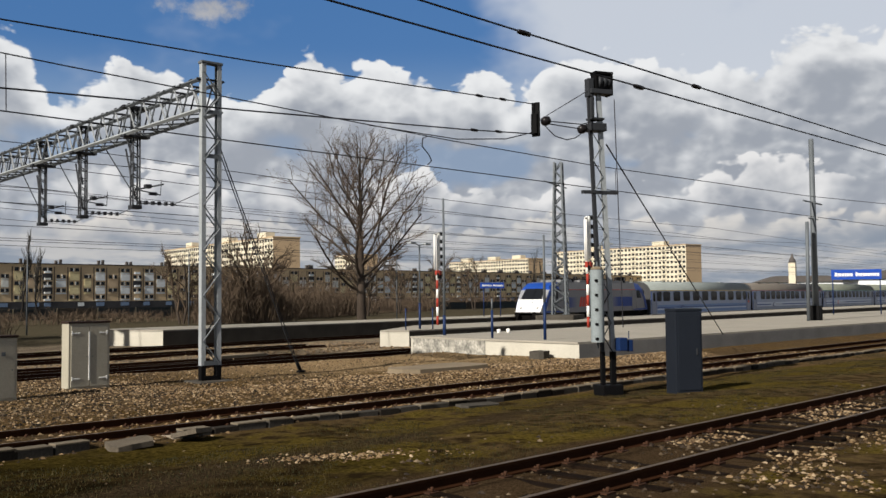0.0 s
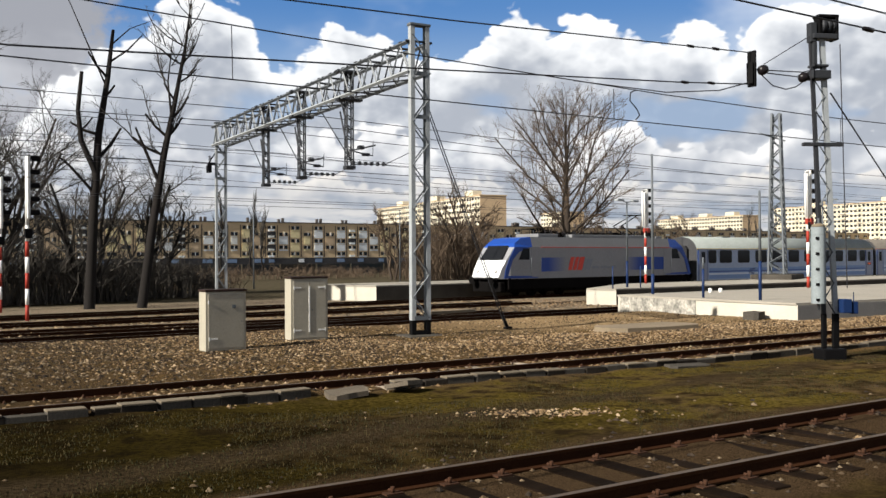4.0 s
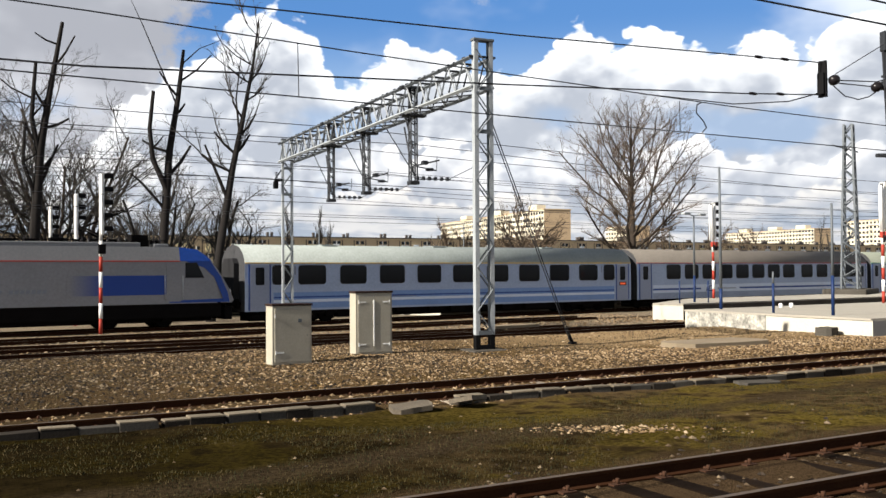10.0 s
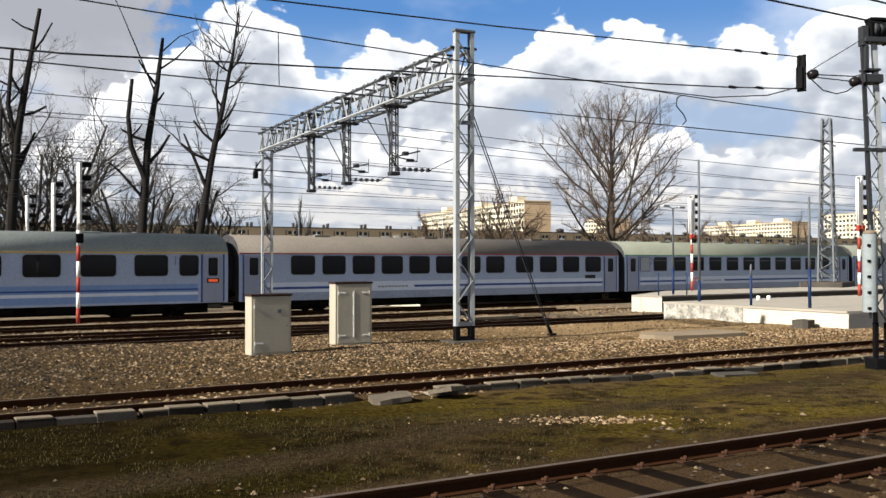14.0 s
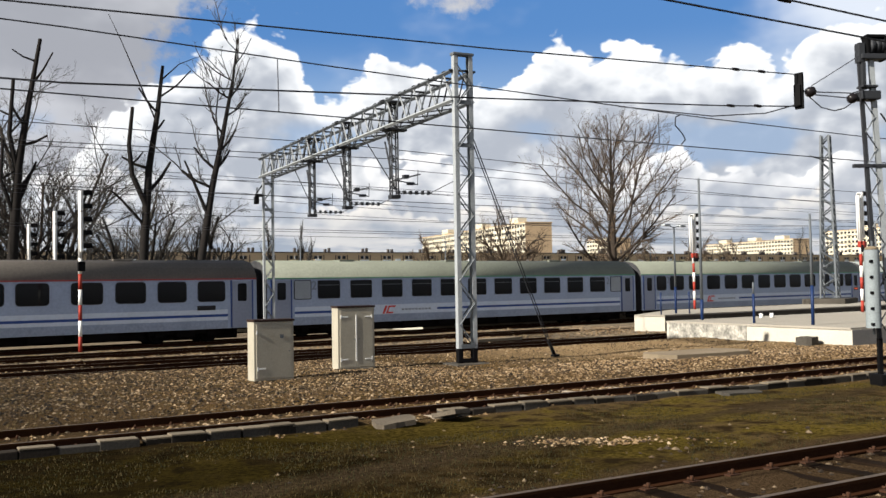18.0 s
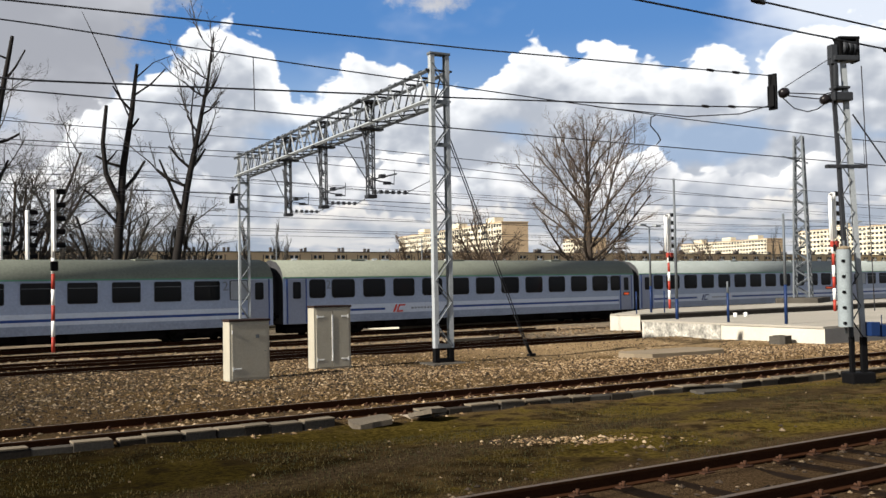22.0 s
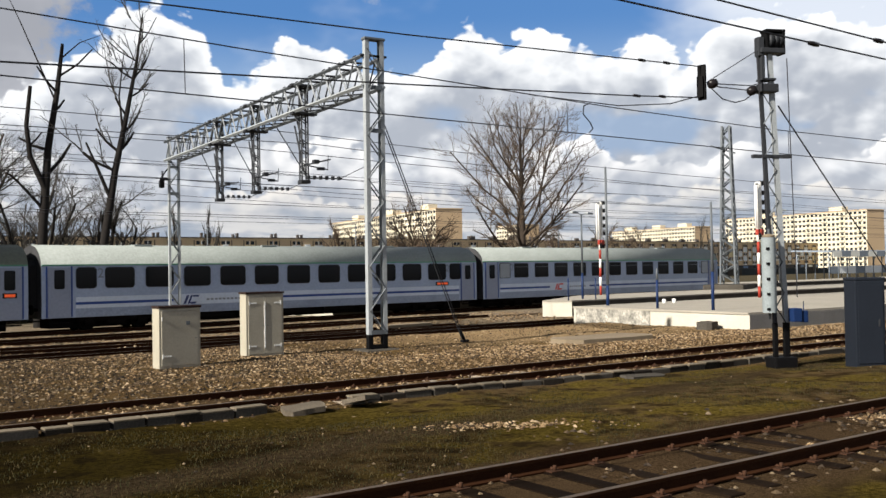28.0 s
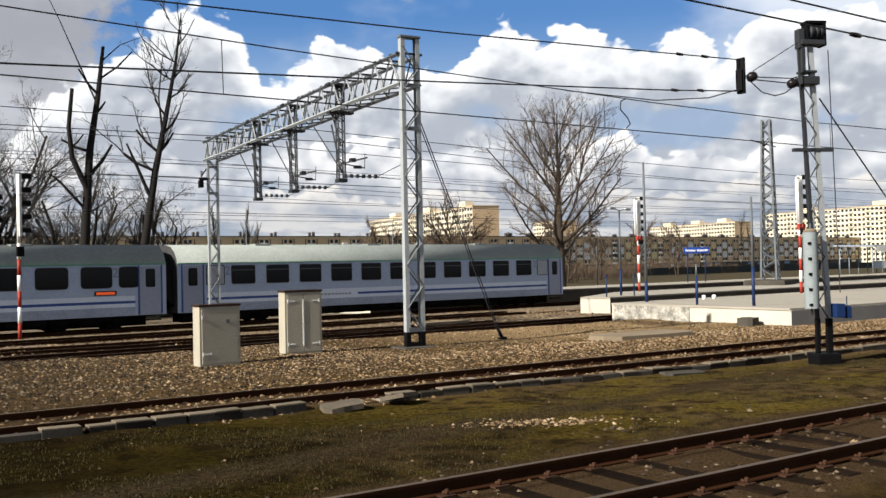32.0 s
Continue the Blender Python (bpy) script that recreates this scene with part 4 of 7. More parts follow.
    lathe(bm, [(0.15, 0), (0.14, 0.05), (0.05, 0.08)], 16, (0, 0, 1.802))
    part("cap", bm, M["conc"], cw, "tan cap plate")
    return t


anchor_pole()


def lathe_thing(name, prof, material, at, label, cat, rx=0, ry=0):
    ob = part(name, lathe(B(), prof, 16), material)
    ob.matrix_basis = pose(*at, rx, ry, 0)
    return tagged(ob, label, cat)


YK = Vector((19.3, 12.5, 6.5))
bm = B()
box(bm, -0.035, 0.035, -0.1, 0.1, -0.42, 0.40, 0.01)
box(bm, -0.10, -0.05, -0.08, 0.08, -0.36, 0.12, 0.01)
ob = part("tension_yoke", bm, M["black"])
ob.location = YK
tagged(ob, "dark steel yoke plate joining two tensioned wires", "yoke")
for p, r in (((19.52, 12.36, 6.47), 0.12), ((20.45, 11.9, 6.34), 0.115)):
    ob = part("strain_insulator", lathe(B(), [(0.03, -0.12), (r * 0.8, -0.09), (r, 0), (r * 0.8, 0.09), (0.03, 0.12)], 14), M["insul"])
    ob.matrix_basis = pose(*p, 0, 70, -25)
    tagged(ob, "round dark ceramic strain insulator on the tension rope", "insulator", "strain insulators")
POLE_H = Vector((20.85, 11.75, 6.2))
wire("tension_rope", [YK, (19.52, 12.36, 6.47), (20.45, 11.9, 6.46), POLE_H + Vector((0, 0, 0.38))], 0.014, "steel tension rope from the yoke to the pole")
wire("tension_rope", [(19.6, 12.3, 6.40), (20.45, 11.9, 6.34), POLE_H + Vector((0, 0, 0.2))], 0.014, "steel tension rope with insulators")
wire("jumper_cable", [(19.45, 12.4, 6.4), (19.75, 12.25, 6.12), (20.05, 12.1, 6.05), (20.3, 12.0, 6.12), (20.5, 11.85, 6.3)], 0.014, "sagging jumper cable under the insulators")
wire("jumper_cable", [(19.3, 12.5, 6.2), (18.6, 12.9, 5.98), (17.6, 13.6, 5.93), (16.0, 14.9, 6.2)], 0.013, "sagging jumper cable to the messenger wire")
wire("stay_rope", [(19.55, 12.36, 6.6), (20.95, 11.6, 7.55)], 0.01, "thin stay rope to the pole's head")
wire("stay_rope", [(21.1, 11.6, 6.0), (38.5, 15.9, 0.62)], 0.02, "steel stay rope from the pole to the ground")
wire("anchored_wire", [(-40, mid_y(-40), 6.9), (-10, mid_y(-10), 6.4), (5.74, 13.83, 6.36), (11.15, 13.35, 6.53), (YK.x, YK.y, YK.z + 0.36)], 0.014, "dark messenger wire running to the tension yoke")
wire("anchored_wire", [(-40, mid_y(-40), 5.5), (-12, mid_y(-12), 5.4), (3.74, 14.01, 5.2), (11.12, 13.35, 5.62), (16.97, 12.82, 5.98), (YK.x, YK.y, YK.z - 0.36)], 0.015, "dark contact wire running to the tension yoke")
for p in ((17.2, 12.788, 5.996), (18.0, 12.679, 6.051), (17.3, 12.709, 6.779), (18.1, 12.625, 6.811), (2.6, near_y(2.6), 5.14), (12.0, near_y(12), 5.13), (9.5, near_y(9.5), 5.4), (13.6, near_y(13.6), 5.38)):
    ob = part("wire_clamp", lathe(B(), [(0.012, -0.12), (0.03, -0.1), (0.035, 0), (0.03, 0.1), (0.012, 0.12)], 8), M["insul"])
    ob.matrix_basis = pose(*p, 0, 90, -5)
    tagged(ob, "small dark insulator clamped in an overhead wire", "insulator", "wire insulators")
# droppers
for x in (-3.5, 7.9, 8.0 + 9.2, 26.0):
    zt = 6.52 - (x - 4.3) * 0.03 if x < 20 else 6.1
    wire("dropper", [(x, mid_y(x), zt), (x + 0.02, mid_y(x), 5.43)], 0.009, "thin dropper between messenger and contact wire")
wire("feeder_loop", [(17.9, mid_y(17.9), 6.16), (17.75, mid_y(17.8), 6.1), (17.72, mid_y(17.8), 5.9), (17.95, mid_y(18), 5.72), (18.05, mid_y(18), 5.58), (17.9, mid_y(18), 5.46)], 0.015, "hook-shaped feeder loop hanging between the wires")
# wires over the far tracks
for y, zc, zm in ((T3, 5.4, 6.5), (T2, 5.35, 6.45), (T1, 5.25, 6.5), (48.5, 5.4, 6.7), (56, 5.6, 6.9)):
    wire("contact_wire", [(-60, y, zc), (60, y, zc), (220, y, zc)], 0.014, "thin contact wire over the yard")
    wire("messenger_wire", [(-60, y, zm + 0.4), (-20, y, zm), (20.3, y, zm + 0.5), (55, y, zm - 0.1), (90, y, zm + 0.5), (220, y, zm)], 0.014, "thin messenger wire over the yard", 0.15, 6)
for y, z in ((38, 7.9), (34, 8.1), (52, 8.8), (60, 9.6)):
    wire("feeder_wire", [(-60, y, z), (20, y, z), (80, y, z), (220, y, z)], 0.016, "thin feeder wire over the yard", 0.3, 6)

# guy of the gantry
for dx in (-0.15, 0.15):
    wire("guy_rope", [(16.95 + dx * 0.3, 21.7, 6.9), (20.2 + dx * 0.3, 21.75, 0.12)], 0.016, "steel guy rope holding the gantry mast", material="steel_dark")
bm = B()
box(bm, -0.10, 0.16, -0.08, 0.08, -0.3, 0.10, 0.03)
bar(bm, (0.02, 0, 0.06), (-0.16, 0, 0.44), 0.06, 6, 0.03)
ob = part("guy_anchor", bm, M["black"])
ob.location = (20.25, 21.75, -0.02)
tagged(ob, "black iron ground anchor of a guy rope", "anchor")


# ------------------------------------------------------------------ signals, lamps, posts
def striped_pole(t, h, r, z0=0.0, bands=7, top=None):
    for i in range(bands):
        bm = B()
        bar(bm, (0, 0, z0 + h * i / bands), (0, 0, z0 + h * (i + 1) / bands), r, 10)
        part("band", bm, M["red"] if i % 2 == 0 else M["white"], t)


def signal(at, h, rz, lamps=5, label="colour-light signal on a red and white banded pole"):
    t = thing("railway_signal", at, rz, label, "signal", "signals")
    striped_pole(t, h * 0.58, 0.075, 0, 6)
    bm = B()
    bar(bm, (0, 0, h * 0.58), (0, 0, h), 0.07, 8)
    part("pole", bm, M["white"], t)
    bm = B()
    box(bm, -0.03, 0.08, -0.19, -0.09, h * 0.62, h, 0.02)
    head = part("head", bm, M["white"], t)
    for i in range(lamps):
        z = h * 0.65 + (h * 0.33) * i / (lamps - 1)
        bm = B()
        prism(bm, [(-0.11, z - 0.05), (0.11, z - 0.05), (0.11, z + 0.12), (0.06, z + 0.16), (-0.06, z + 0.16), (-0.11, z + 0.12)], 0.08, 0.42, "x")
        hood = part("hood", bm, M["black"], head)
        hood.location = (0, -0.14, 0)
    bm = B()
    box(bm, -0.14, 0.14, -0.25, -0.09, h * 0.5, h * 0.56, 0.02)
    part("plate", bm, M["black"], t)
    return t


signal((11.25, 39.85, -0.2), 6.5, 0)
signal((12.25, 47.6, -0.25), 6.3, 0)
signal((12.95, 55.6, -0.25), 6.2, 0)


def caged_signal(at, h, rz):
    """A signal whose back carries a white ladder cage with a rounded top."""
    t = signal(at, h, rz)
    t.name = "railway_signal"
    for x in (-0.42, -0.14):
        bm = B()
        bar(bm, (x, -0.14, h * 0.6), (x, -0.14, h * 0.97), 0.055, 8)
        part("cage_post", bm, M["white"], t)
    bm = B()
    box(bm, -0.45, -0.11, -0.17, -0.11, h * 0.97 + 0.004, h * 0.97 + 0.11, 0.045)
    part("cage_top", bm, M["white"], t)
    for k in range(5):
        z = h * (0.62 + 0.08 * k)
        bm = B()
        bar(bm, (-0.14, -0.14, z), (0.1, -0.14, z), 0.022, 5)
        part("rung", bm, M["galv_dull"], t)
    bm = B()
    box(bm, -0.13, 0.13, -0.26, 0.08, h * 0.54, h * 0.59, 0.03)
    part("relay_box", bm, M["red"], t, "red relay box")


caged_signal((46.3, 37.4, 0.55), 5.7, 0)
caged_signal((43.5, 25.15, 0.62), 5.75, 0)


def lamp_post(at, h, rz, arms, label, blue=0.0, r=0.06):
    t = thing("lamp_post", at, rz, label, "lamp post", "lamp posts")
    bm = B()
    bar(bm, (0, 0, blue), (0, 0, h), r, 8, r * 0.7)
    part("pole", bm, M["galv_dull"], t)
    if blue:
        bm = B()
        bar(bm, (0, 0, -0.1), (0, 0, blue), r * 1.1, 8)
        part("foot", bm, M["blue"], t, "blue painted lower pole")
    for s in arms:
        bm = B()
        bar(bm, (0, 0, h - 0.05), (s * 0.55, 0, h + 0.05), 0.025, 6)
        a = part("arm", bm, M["galv_dull"], t)
        bm = B()
        box(bm, s * 0.8 - 0.3, s * 0.8 + 0.3, -0.12, 0.12, h + 0.0, h + 0.11, 0.03)
        part("lamp_head", bm, M["galv"], a)
    return t


lamp_post((6.2, 37.4, -0.2), 8.7, 0, (), "grey steel pole with a lamp box at its top")
bm = B()
box(bm, -0.14, 0.14, -0.14, 0.14, 0, 0.22, 0.03)
ob = part("lamp_box", bm, M["black"])
ob.location = (6.2, 37.4, 8.5)
tagged(ob, "dark lamp box on a pole's top", "lamp")
lamp_post((6.75, 37.6, -0.2), 4.2, 0, (), "short grey steel pole")
lamp_post((40.3, 33.8, 0.55), 4.6, 10, (-1, 1), "platform lamp post with two heads", 1.4)
lamp_post((32.4, 25.8, 0.62), 5.9, 10, (), "slim steel pole with blue foot", 0.85, 0.065)
lamp_post((30.75, 19.65, 0.62), 3.95, 0, (), "slim platform pole with blue lower part", 1.4, 0.055)
lamp_post((58.0, 32.5, 0.55), 5.2, -20, (-1, 1), "platform lamp post with two heads")
lamp_post((85.0, 47.0, 0.55), 6.0, -20, (-1, 1), "platform lamp post with two heads")
lamp_post((33.0, 62.0, 0.0), 5.5, 0, (), "slim street lamp pole")
lamp_post((52.0, 70.0, 0.0), 6.5, 0, (), "slim street lamp pole")
lamp_post((75.0, 66.0, 0.0), 7.0, 0, (-1, 1), "street lamp post with two heads")

bm = B()
bar(bm, (0, 0, 0), (0, 0, 11.2), 0.20, 10, 0.15)
mp = thing("concrete_mast", (60.5, 19.0, 0.62), 0, "tall round steel catenary mast with cross arm, dark foot", "pole")
part("pole", bm, M["galv_dull"], mp)
bm = B()
box(bm, -0.35, 0.35, -0.3, 0.3, 0, 0.9, 0.03)
part("foot", bm, M["black"], mp)
bm = B()
bar(bm, (-1.4, 0, 0.0), (-1.2, 0, 6.0), 0.11, 8)
part("prop", bm, M["galv_dull"], mp)
for z, w in ((6.2, 1.5), (7.2, 2.4)):
    bm = B()
    bar(bm, (-w, -0.2, z), (w, 0.2, z + 0.1), 0.05, 6)
    part("cross_arm", bm, M["galv_dull"], mp)


# lattice tower on the platform
lt = thing("lattice_tower", (61.0, 37.6, 0.4), 20, "tapered galvanised lattice tower with a wire cross arm", "tower")
lattice_mast(lt, 1.08, 1.08, 11.8, 0.0, 0.62, 0.085, M["galv_dull"], 0.48)
bm = B()
bar(bm, (-2.2, 0.6, 10.2), (1.4, -0.3, 10.0), 0.05, 6)
part("cross_arm", bm, M["galv_dull"], lt)
bm = B()
box(bm, -2.2, 2.2, -1.4, 1.4, -0.9, 0.5, 0.1)
part("base", bm, M["conc_dark"], lt)


def station_sign(at, w, h, z, rz, posts, label):
    t = thing("station_sign", at, rz, label, "sign", "station signs")
    bm = B()
    box(bm, -w / 2, w / 2, -0.03, 0.03, z, z + h, 0.01)
    bd = part("board", bm, M["sign_blue"], t)
    r = random.Random(int(at[0]))
    x = -w * 0.43
    k = 0
    while x < w * 0.42:                # lettering too small to read: plain bars
        lw = r.uniform(0.035, 0.06) * w
        if k != 8:
            bm = B()
            box(bm, x, x + lw * 0.75, -0.042, -0.034, z + h * 0.33, z + h * (0.70 if k in (0, 9) else 0.62))
            part("letter_bar", bm, M["white"], bd)
        x += lw
        k += 1
    for px in posts:
        bm = B()
        bar(bm, (px, 0.06, 0), (px, 0.06, z + h * 0.9), 0.045, 8)
        part("post", bm, M["blue"], t, "blue post")
    return t


station_sign((68.3, 49.0, 0.55), 2.3, 0.5, 2.45, -30, (-0.8, 0.8), "blue enamel station sign with white lettering on two posts")
lamp_post((31.0, 22.27, 0.62), 1.55, 0, (), "short dark blue platform pole", 1.1, 0.045)
station_sign((78.1, 21.4, 0.62), 3.6, 0.78, 2.7, -68, (-1.7, 1.7), "large blue station sign with white lettering on two posts")
for i, (x, y) in enumerate(((37.9, 33.0), (40.0, 32.9))):
    bm = B()
    bar(bm, (0, 0, 0), (0, 0, 1.15), 0.035, 8)
    ob = part("bollard_post", bm, M["blue"])
    ob.location = (x + 0.3, y, 0.545)
    tagged(ob, "short blue steel post on the platform", "post", "platform posts")
for x, y in ((40.6, 25.6), (41.2, 25.5)):
    bm = B()
    lathe(bm, [(0.06, 0), (0.08, 0.03), (0.085, 0.18), (0.06, 0.2)], 12)
    ob = part("white_marker", bm, M["white"])
    ob.location = (x - 5.3, y - 0.6, 0.61)
    tagged(ob, "small white marker stone on the platform", "marker", "markers")


# ------------------------------------------------------------------ buildings
M.update({
    "fac_tan": mat("render_tan", (0.66, 0.50, 0.31), 0.9, 0, 0.2, 0.15, 2.0, 0.0),
    "fac_yellow": mat("render_yellow", (0.78, 0.68, 0.40), 0.9, 0, 0.2, 0.15, 2.0, 0.0),
    "fac_white": mat("render_bluewhite", (0.78, 0.82, 0.84), 0.9, 0, 0.2, 0.15, 2.0, 0.0),
    "fac_bright": mat("render_pale", (0.75, 0.76, 0.72), 0.9, 0, 0.2, 0.15, 2.0, 0.0),
    "fac_salmon": mat("render_salmon", (0.60, 0.46, 0.31), 0.9, 0, 0.2, 0.15, 2.0, 0.0),
    "fac_blue": mat("render_blue", (0.18, 0.26, 0.40), 0.9, 0, 0.2, 0.15, 2.0, 0.0),
    "shed_grey": mat("shed_bluegrey", (0.22, 0.26, 0.31), 0.8, 0, 0.25, 0.3, 2.0, 0.0),
    "fence_grey": mat("fence_bluegrey", (0.035, 0.045, 0.05), 0.9, 0, 0.3, 0.3, 2.0, 0.0),
    "fac_slot": mat("slot_brown", (0.13, 0.105, 0.08), 0.9, 0, 0.3, 0.3, 2.0, 0.0),
    "fac_dark": mat("recess_dark", (0.05, 0.05, 0.055), 0.7, 0, 0.3, 0.3, 2.0, 0.0),
    "tower_cream": mat("tower_cream", (0.60, 0.55, 0.43), 0.9, 0, 0.15, 0.1, 1.5, 0.0),
    "tower_orange": mat("tower_orange", (0.50, 0.37, 0.235), 0.9, 0, 0.15, 0.1, 1.5, 0.0),
    "roofing": mat("roofing_felt", (0.10, 0.09, 0.085), 0.9, 0, 0.3, 0.2, 2.0, 0.0),
    "pane": mat("dark_pane", (0.02, 0.024, 0.03), 0.25, 0, 0.3, 0.3, 1.0, 0.0),
})


def apartment_block(at, rz, length, h, depth, seed, label):
    """Five storeys: columns of coloured panels between rows of paired windows, dark slots between the columns."""
    t = thing("apartment_block", (*at, 0), rz, label, "apartment building", "low apartment blocks")
    r = random.Random(seed)
    n = int(length / 4.7)
    mod = length / n
    bm = B()
    box(bm, 0, length, 0, depth, -1, h)
    part("wall", bm, M["fac_tan"], t)
    bm = B()
    box(bm, -0.3, length + 0.3, -0.35, depth + 0.3, h + 0.01, h + 0.35)
    rf = part("roof", bm, M["roofing"], t)
    bm = B()
    box(bm, 0.3, length - 0.3, -0.30, 0.06, -1, 2.1)
    part("ground_floor_band", bm, M["fac_dark"], t)
    z0 = 2.2
    st = (h - 0.7 - z0) / 5
    wm = B()
    box(wm, -0.62, 0.62, -0.24, 0.04, -0.62, 0.62)
    wm = mesh_of(wm, M["pane"])
    fm = B()
    box(fm, -0.13, 0.13, -0.26, 0.02, -0.66, 0.66)
    fm = mesh_of(fm, M["white"])
    sm = B()
    box(sm, -0.20, 0.20, -0.06, 0.06, z0 + 0.2, h - 0.8)
    sm = mesh_of(sm, M["fac_slot"])
    cols = ["fac_yellow", "fac_white", "fac_yellow", "fac_white", "fac_white", "fac_salmon", "fac_white", "fac_bright", "fac_white", "fac_yellow", "fac_salmon"]
    for i in range(n):
        xc = (i + 0.5) * mod
        kind = i % 2
        c = M[cols[(i + r.randrange(2)) % len(cols)]]
        pw = 1.75 if r.random() < 0.75 else 1.2
        # loggias stay flat: the shade of their recess is put into dark panels
        loggia = i % 7 == 4
        rows = (0, 2, 4) if kind == 0 else (1, 3)
        for k in ((1, 3) if kind == 0 else (2,)):
            bm = B()
            box(bm, xc - pw, xc + pw, -0.16, 0.05, z0 + st * (k + 0.02), z0 + st * (k + 0.98))
            part("facade_panel", bm, M["fac_dark"] if loggia else c, t)
        for k in rows:
            if kind == 0 or not loggia:
                bm = B()
                box(bm, xc - pw, xc + pw, -0.14, 0.05, z0 + st * (k + 0.03), z0 + st * (k + 0.24))
                part("facade_panel", bm, c, t)
            for dx in (-pw * 0.55, pw * 0.55):
                w = part("window", wm, None, t)
                w.location = (xc + dx, 0, z0 + st * (k + 0.58))
            f = part("window_panel", fm, None, w)
            f.location = (-pw * 0.55 + r.choice((-0.35, 0.0, 0.35)), 0, 0)
        if loggia:
            for k in range(5):
                bm = B()
                box(bm, xc - 1.2, xc + 1.0, -0.5, -0.10, z0 + st * (k + 0.05), z0 + st * (k + 0.35))
                part("balcony", bm, M["fac_bright" if k % 2 else "fac_white"], t)
        s = part("dark_slot", sm, None, t)
        s.location = (xc + mod / 2, 0, 0)
    for k in range(int(length / 9)):                 # shop fronts of the ground floor
        bm = B()
        x = 3 + k * 9 + r.uniform(-2, 2)
        box(bm, x, x + r.uniform(2, 5), -0.36, -0.31, 0.4, 1.7)
        part("shop_window", bm, M[r.choice(("fac_blue", "pane", "fac_blue", "fac_white"))], t)
    for k in range(int(length / 14)):
        x = 6 + k * 14 + r.uniform(-2, 2)
        for dx in (0, 1.6, 3.1)[:r.randrange(2, 4)]:
            bm = B()
            box(bm, x + dx - 0.4, x + dx + 0.4, 3, 4, h + 0.36, h + 1.5 + r.uniform(0, 0.6))
            part("chimney", bm, M["roofing"], rf)
    return t


apartment_block((20, 331), -6, 249, 15.0, 12, 3, "long five-storey panel block, tan with pale balcony panels")
apartment_block((268.3, 305), -2, 371, 15.0, 12, 9, "long five-storey panel block, brownish tan with narrow windows")


def tower_block(a, b, c, h, storeys, rows, label, lift=()):
    """A slab tower: lit long face from a to b, end face from b to c."""
    a, b, c = Vector((*a, 0)), Vector((*b, 0)), Vector((*c, 0))
    u, w = (b - a), (c - b)
    length, depth = u.length, 15.0
    ang = math.degrees(math.atan2(u.y, u.x))
    t = thing("tower_block", (a.x, a.y, 0), ang, label, "apartment tower", "tower blocks")
    s = 1 if (u.x * w.y - u.y * w.x) > 0 else -1
    bm = B()
    box(bm, 0, length, min(0, s * depth), max(0, s * depth), -1, h)
    bm.normal_update()
    for f in bm.faces:
        if f.normal.x > 0.5:
            f.material_index = 1
    part("wall", bm, [M["tower_cream"], M["tower_orange"]], t)
    bm = B()
    box(bm, -0.3, length + 0.3, min(-s * 0.3, s * depth + s * 0.3), max(-s * 0.3, s * depth + s * 0.3), h + 0.01, h + 0.5)
    rf = part("roof", bm, M["tower_orange"], t)
    for x in lift:
        bm = B()
        box(bm, x * length - 5, x * length + 5, min(s * 1, s * 6), max(s * 1, s * 6), h + 0.51, h + 3.2)
        part("lift_house", bm, M["tower_cream"], rf)
    st = h / storeys
    n = int(length / 3.2)
    wm = B()
    box(wm, -0.95, 0.95, -0.12, 0.08, -0.75, 0.7)
    wm = mesh_of(wm, M["pane"])
    bmn = B()
    box(bmn, -2.0, 2.0, -0.7, 0.0, -0.5, 0.45)
    bmn = mesh_of(bmn, M["tower_cream"])
    for k in range(storeys - rows, storeys):
        for i in range(n):
            x = (i + 0.5) * length / n
            p = part("window", wm, None, t)
            p.matrix_basis = pose(x, 0, st * (k + 0.55), 0, 0, 0 if s > 0 else 180)
            if i % 4 == 2:
                q = part("balcony", bmn, None, t)
                q.matrix_basis = pose(x, -s * 0.02, st * (k + 0.12), 0, 0, 0 if s > 0 else 180)
    return t


tower_block((362, 512), (320.7, 364), (350, 376), 33, 11, 6, "cream eleven-storey slab tower with orange end wall", (0.25, 0.6, 0.9))
tower_block((639, 503), (612, 405), (640, 402), 31, 11, 6, "cream eleven-storey slab tower behind the blocks", (0.2, 0.55, 0.85))
tower_block((600, 372), (569.4, 258), (592, 253), 34, 11, 11, "tall cream slab tower with orange end wall", (0.3, 0.8))
tower_block((470, 470), (462, 440), (480, 436), 31, 11, 4, "small piece of a cream tower behind trees", ())
for at, sz, lab in (((560, 185), (46, 16, 9), "low grey hall building far off"), ((430, 90), (60, 24, 8), "low dark station building with flat roof")):
    t = thing("hall_building", (*at, 0), -60, lab, "building")
    bm = B()
    box(bm, -sz[0] / 2, sz[0] / 2, -sz[1] / 2, sz[1] / 2, -1, sz[2])
    part("wall", bm, M["fac_white"], t)
    bm = B()
    prism(bm, [(-sz[0] / 2 - 2, sz[2] + 0.02), (sz[0] / 2 + 2, sz[2] + 0.02), (sz[0] * 0.3, sz[2] + 3.5), (-sz[0] * 0.3, sz[2] + 3.5)], -sz[1] / 2 - 1, sz[1] / 2 + 1, "y")
    part("roof", bm, M["roofing"], t)
bt = thing("bell_tower", (520, 175, 0), 10, "small pale church tower with a dark cap, far off", "tower")
bm = B()
box(bm, -1.8, 1.8, -1.8, 1.8, -1, 19, 0.2)
part("shaft", bm, M["tower_cream"], bt)
part("cap", lathe(B(), [(2.0, 19.02), (1.8, 20.0), (0.8, 22.0), (0.2, 24.0)], 12), M["roofing"], bt)

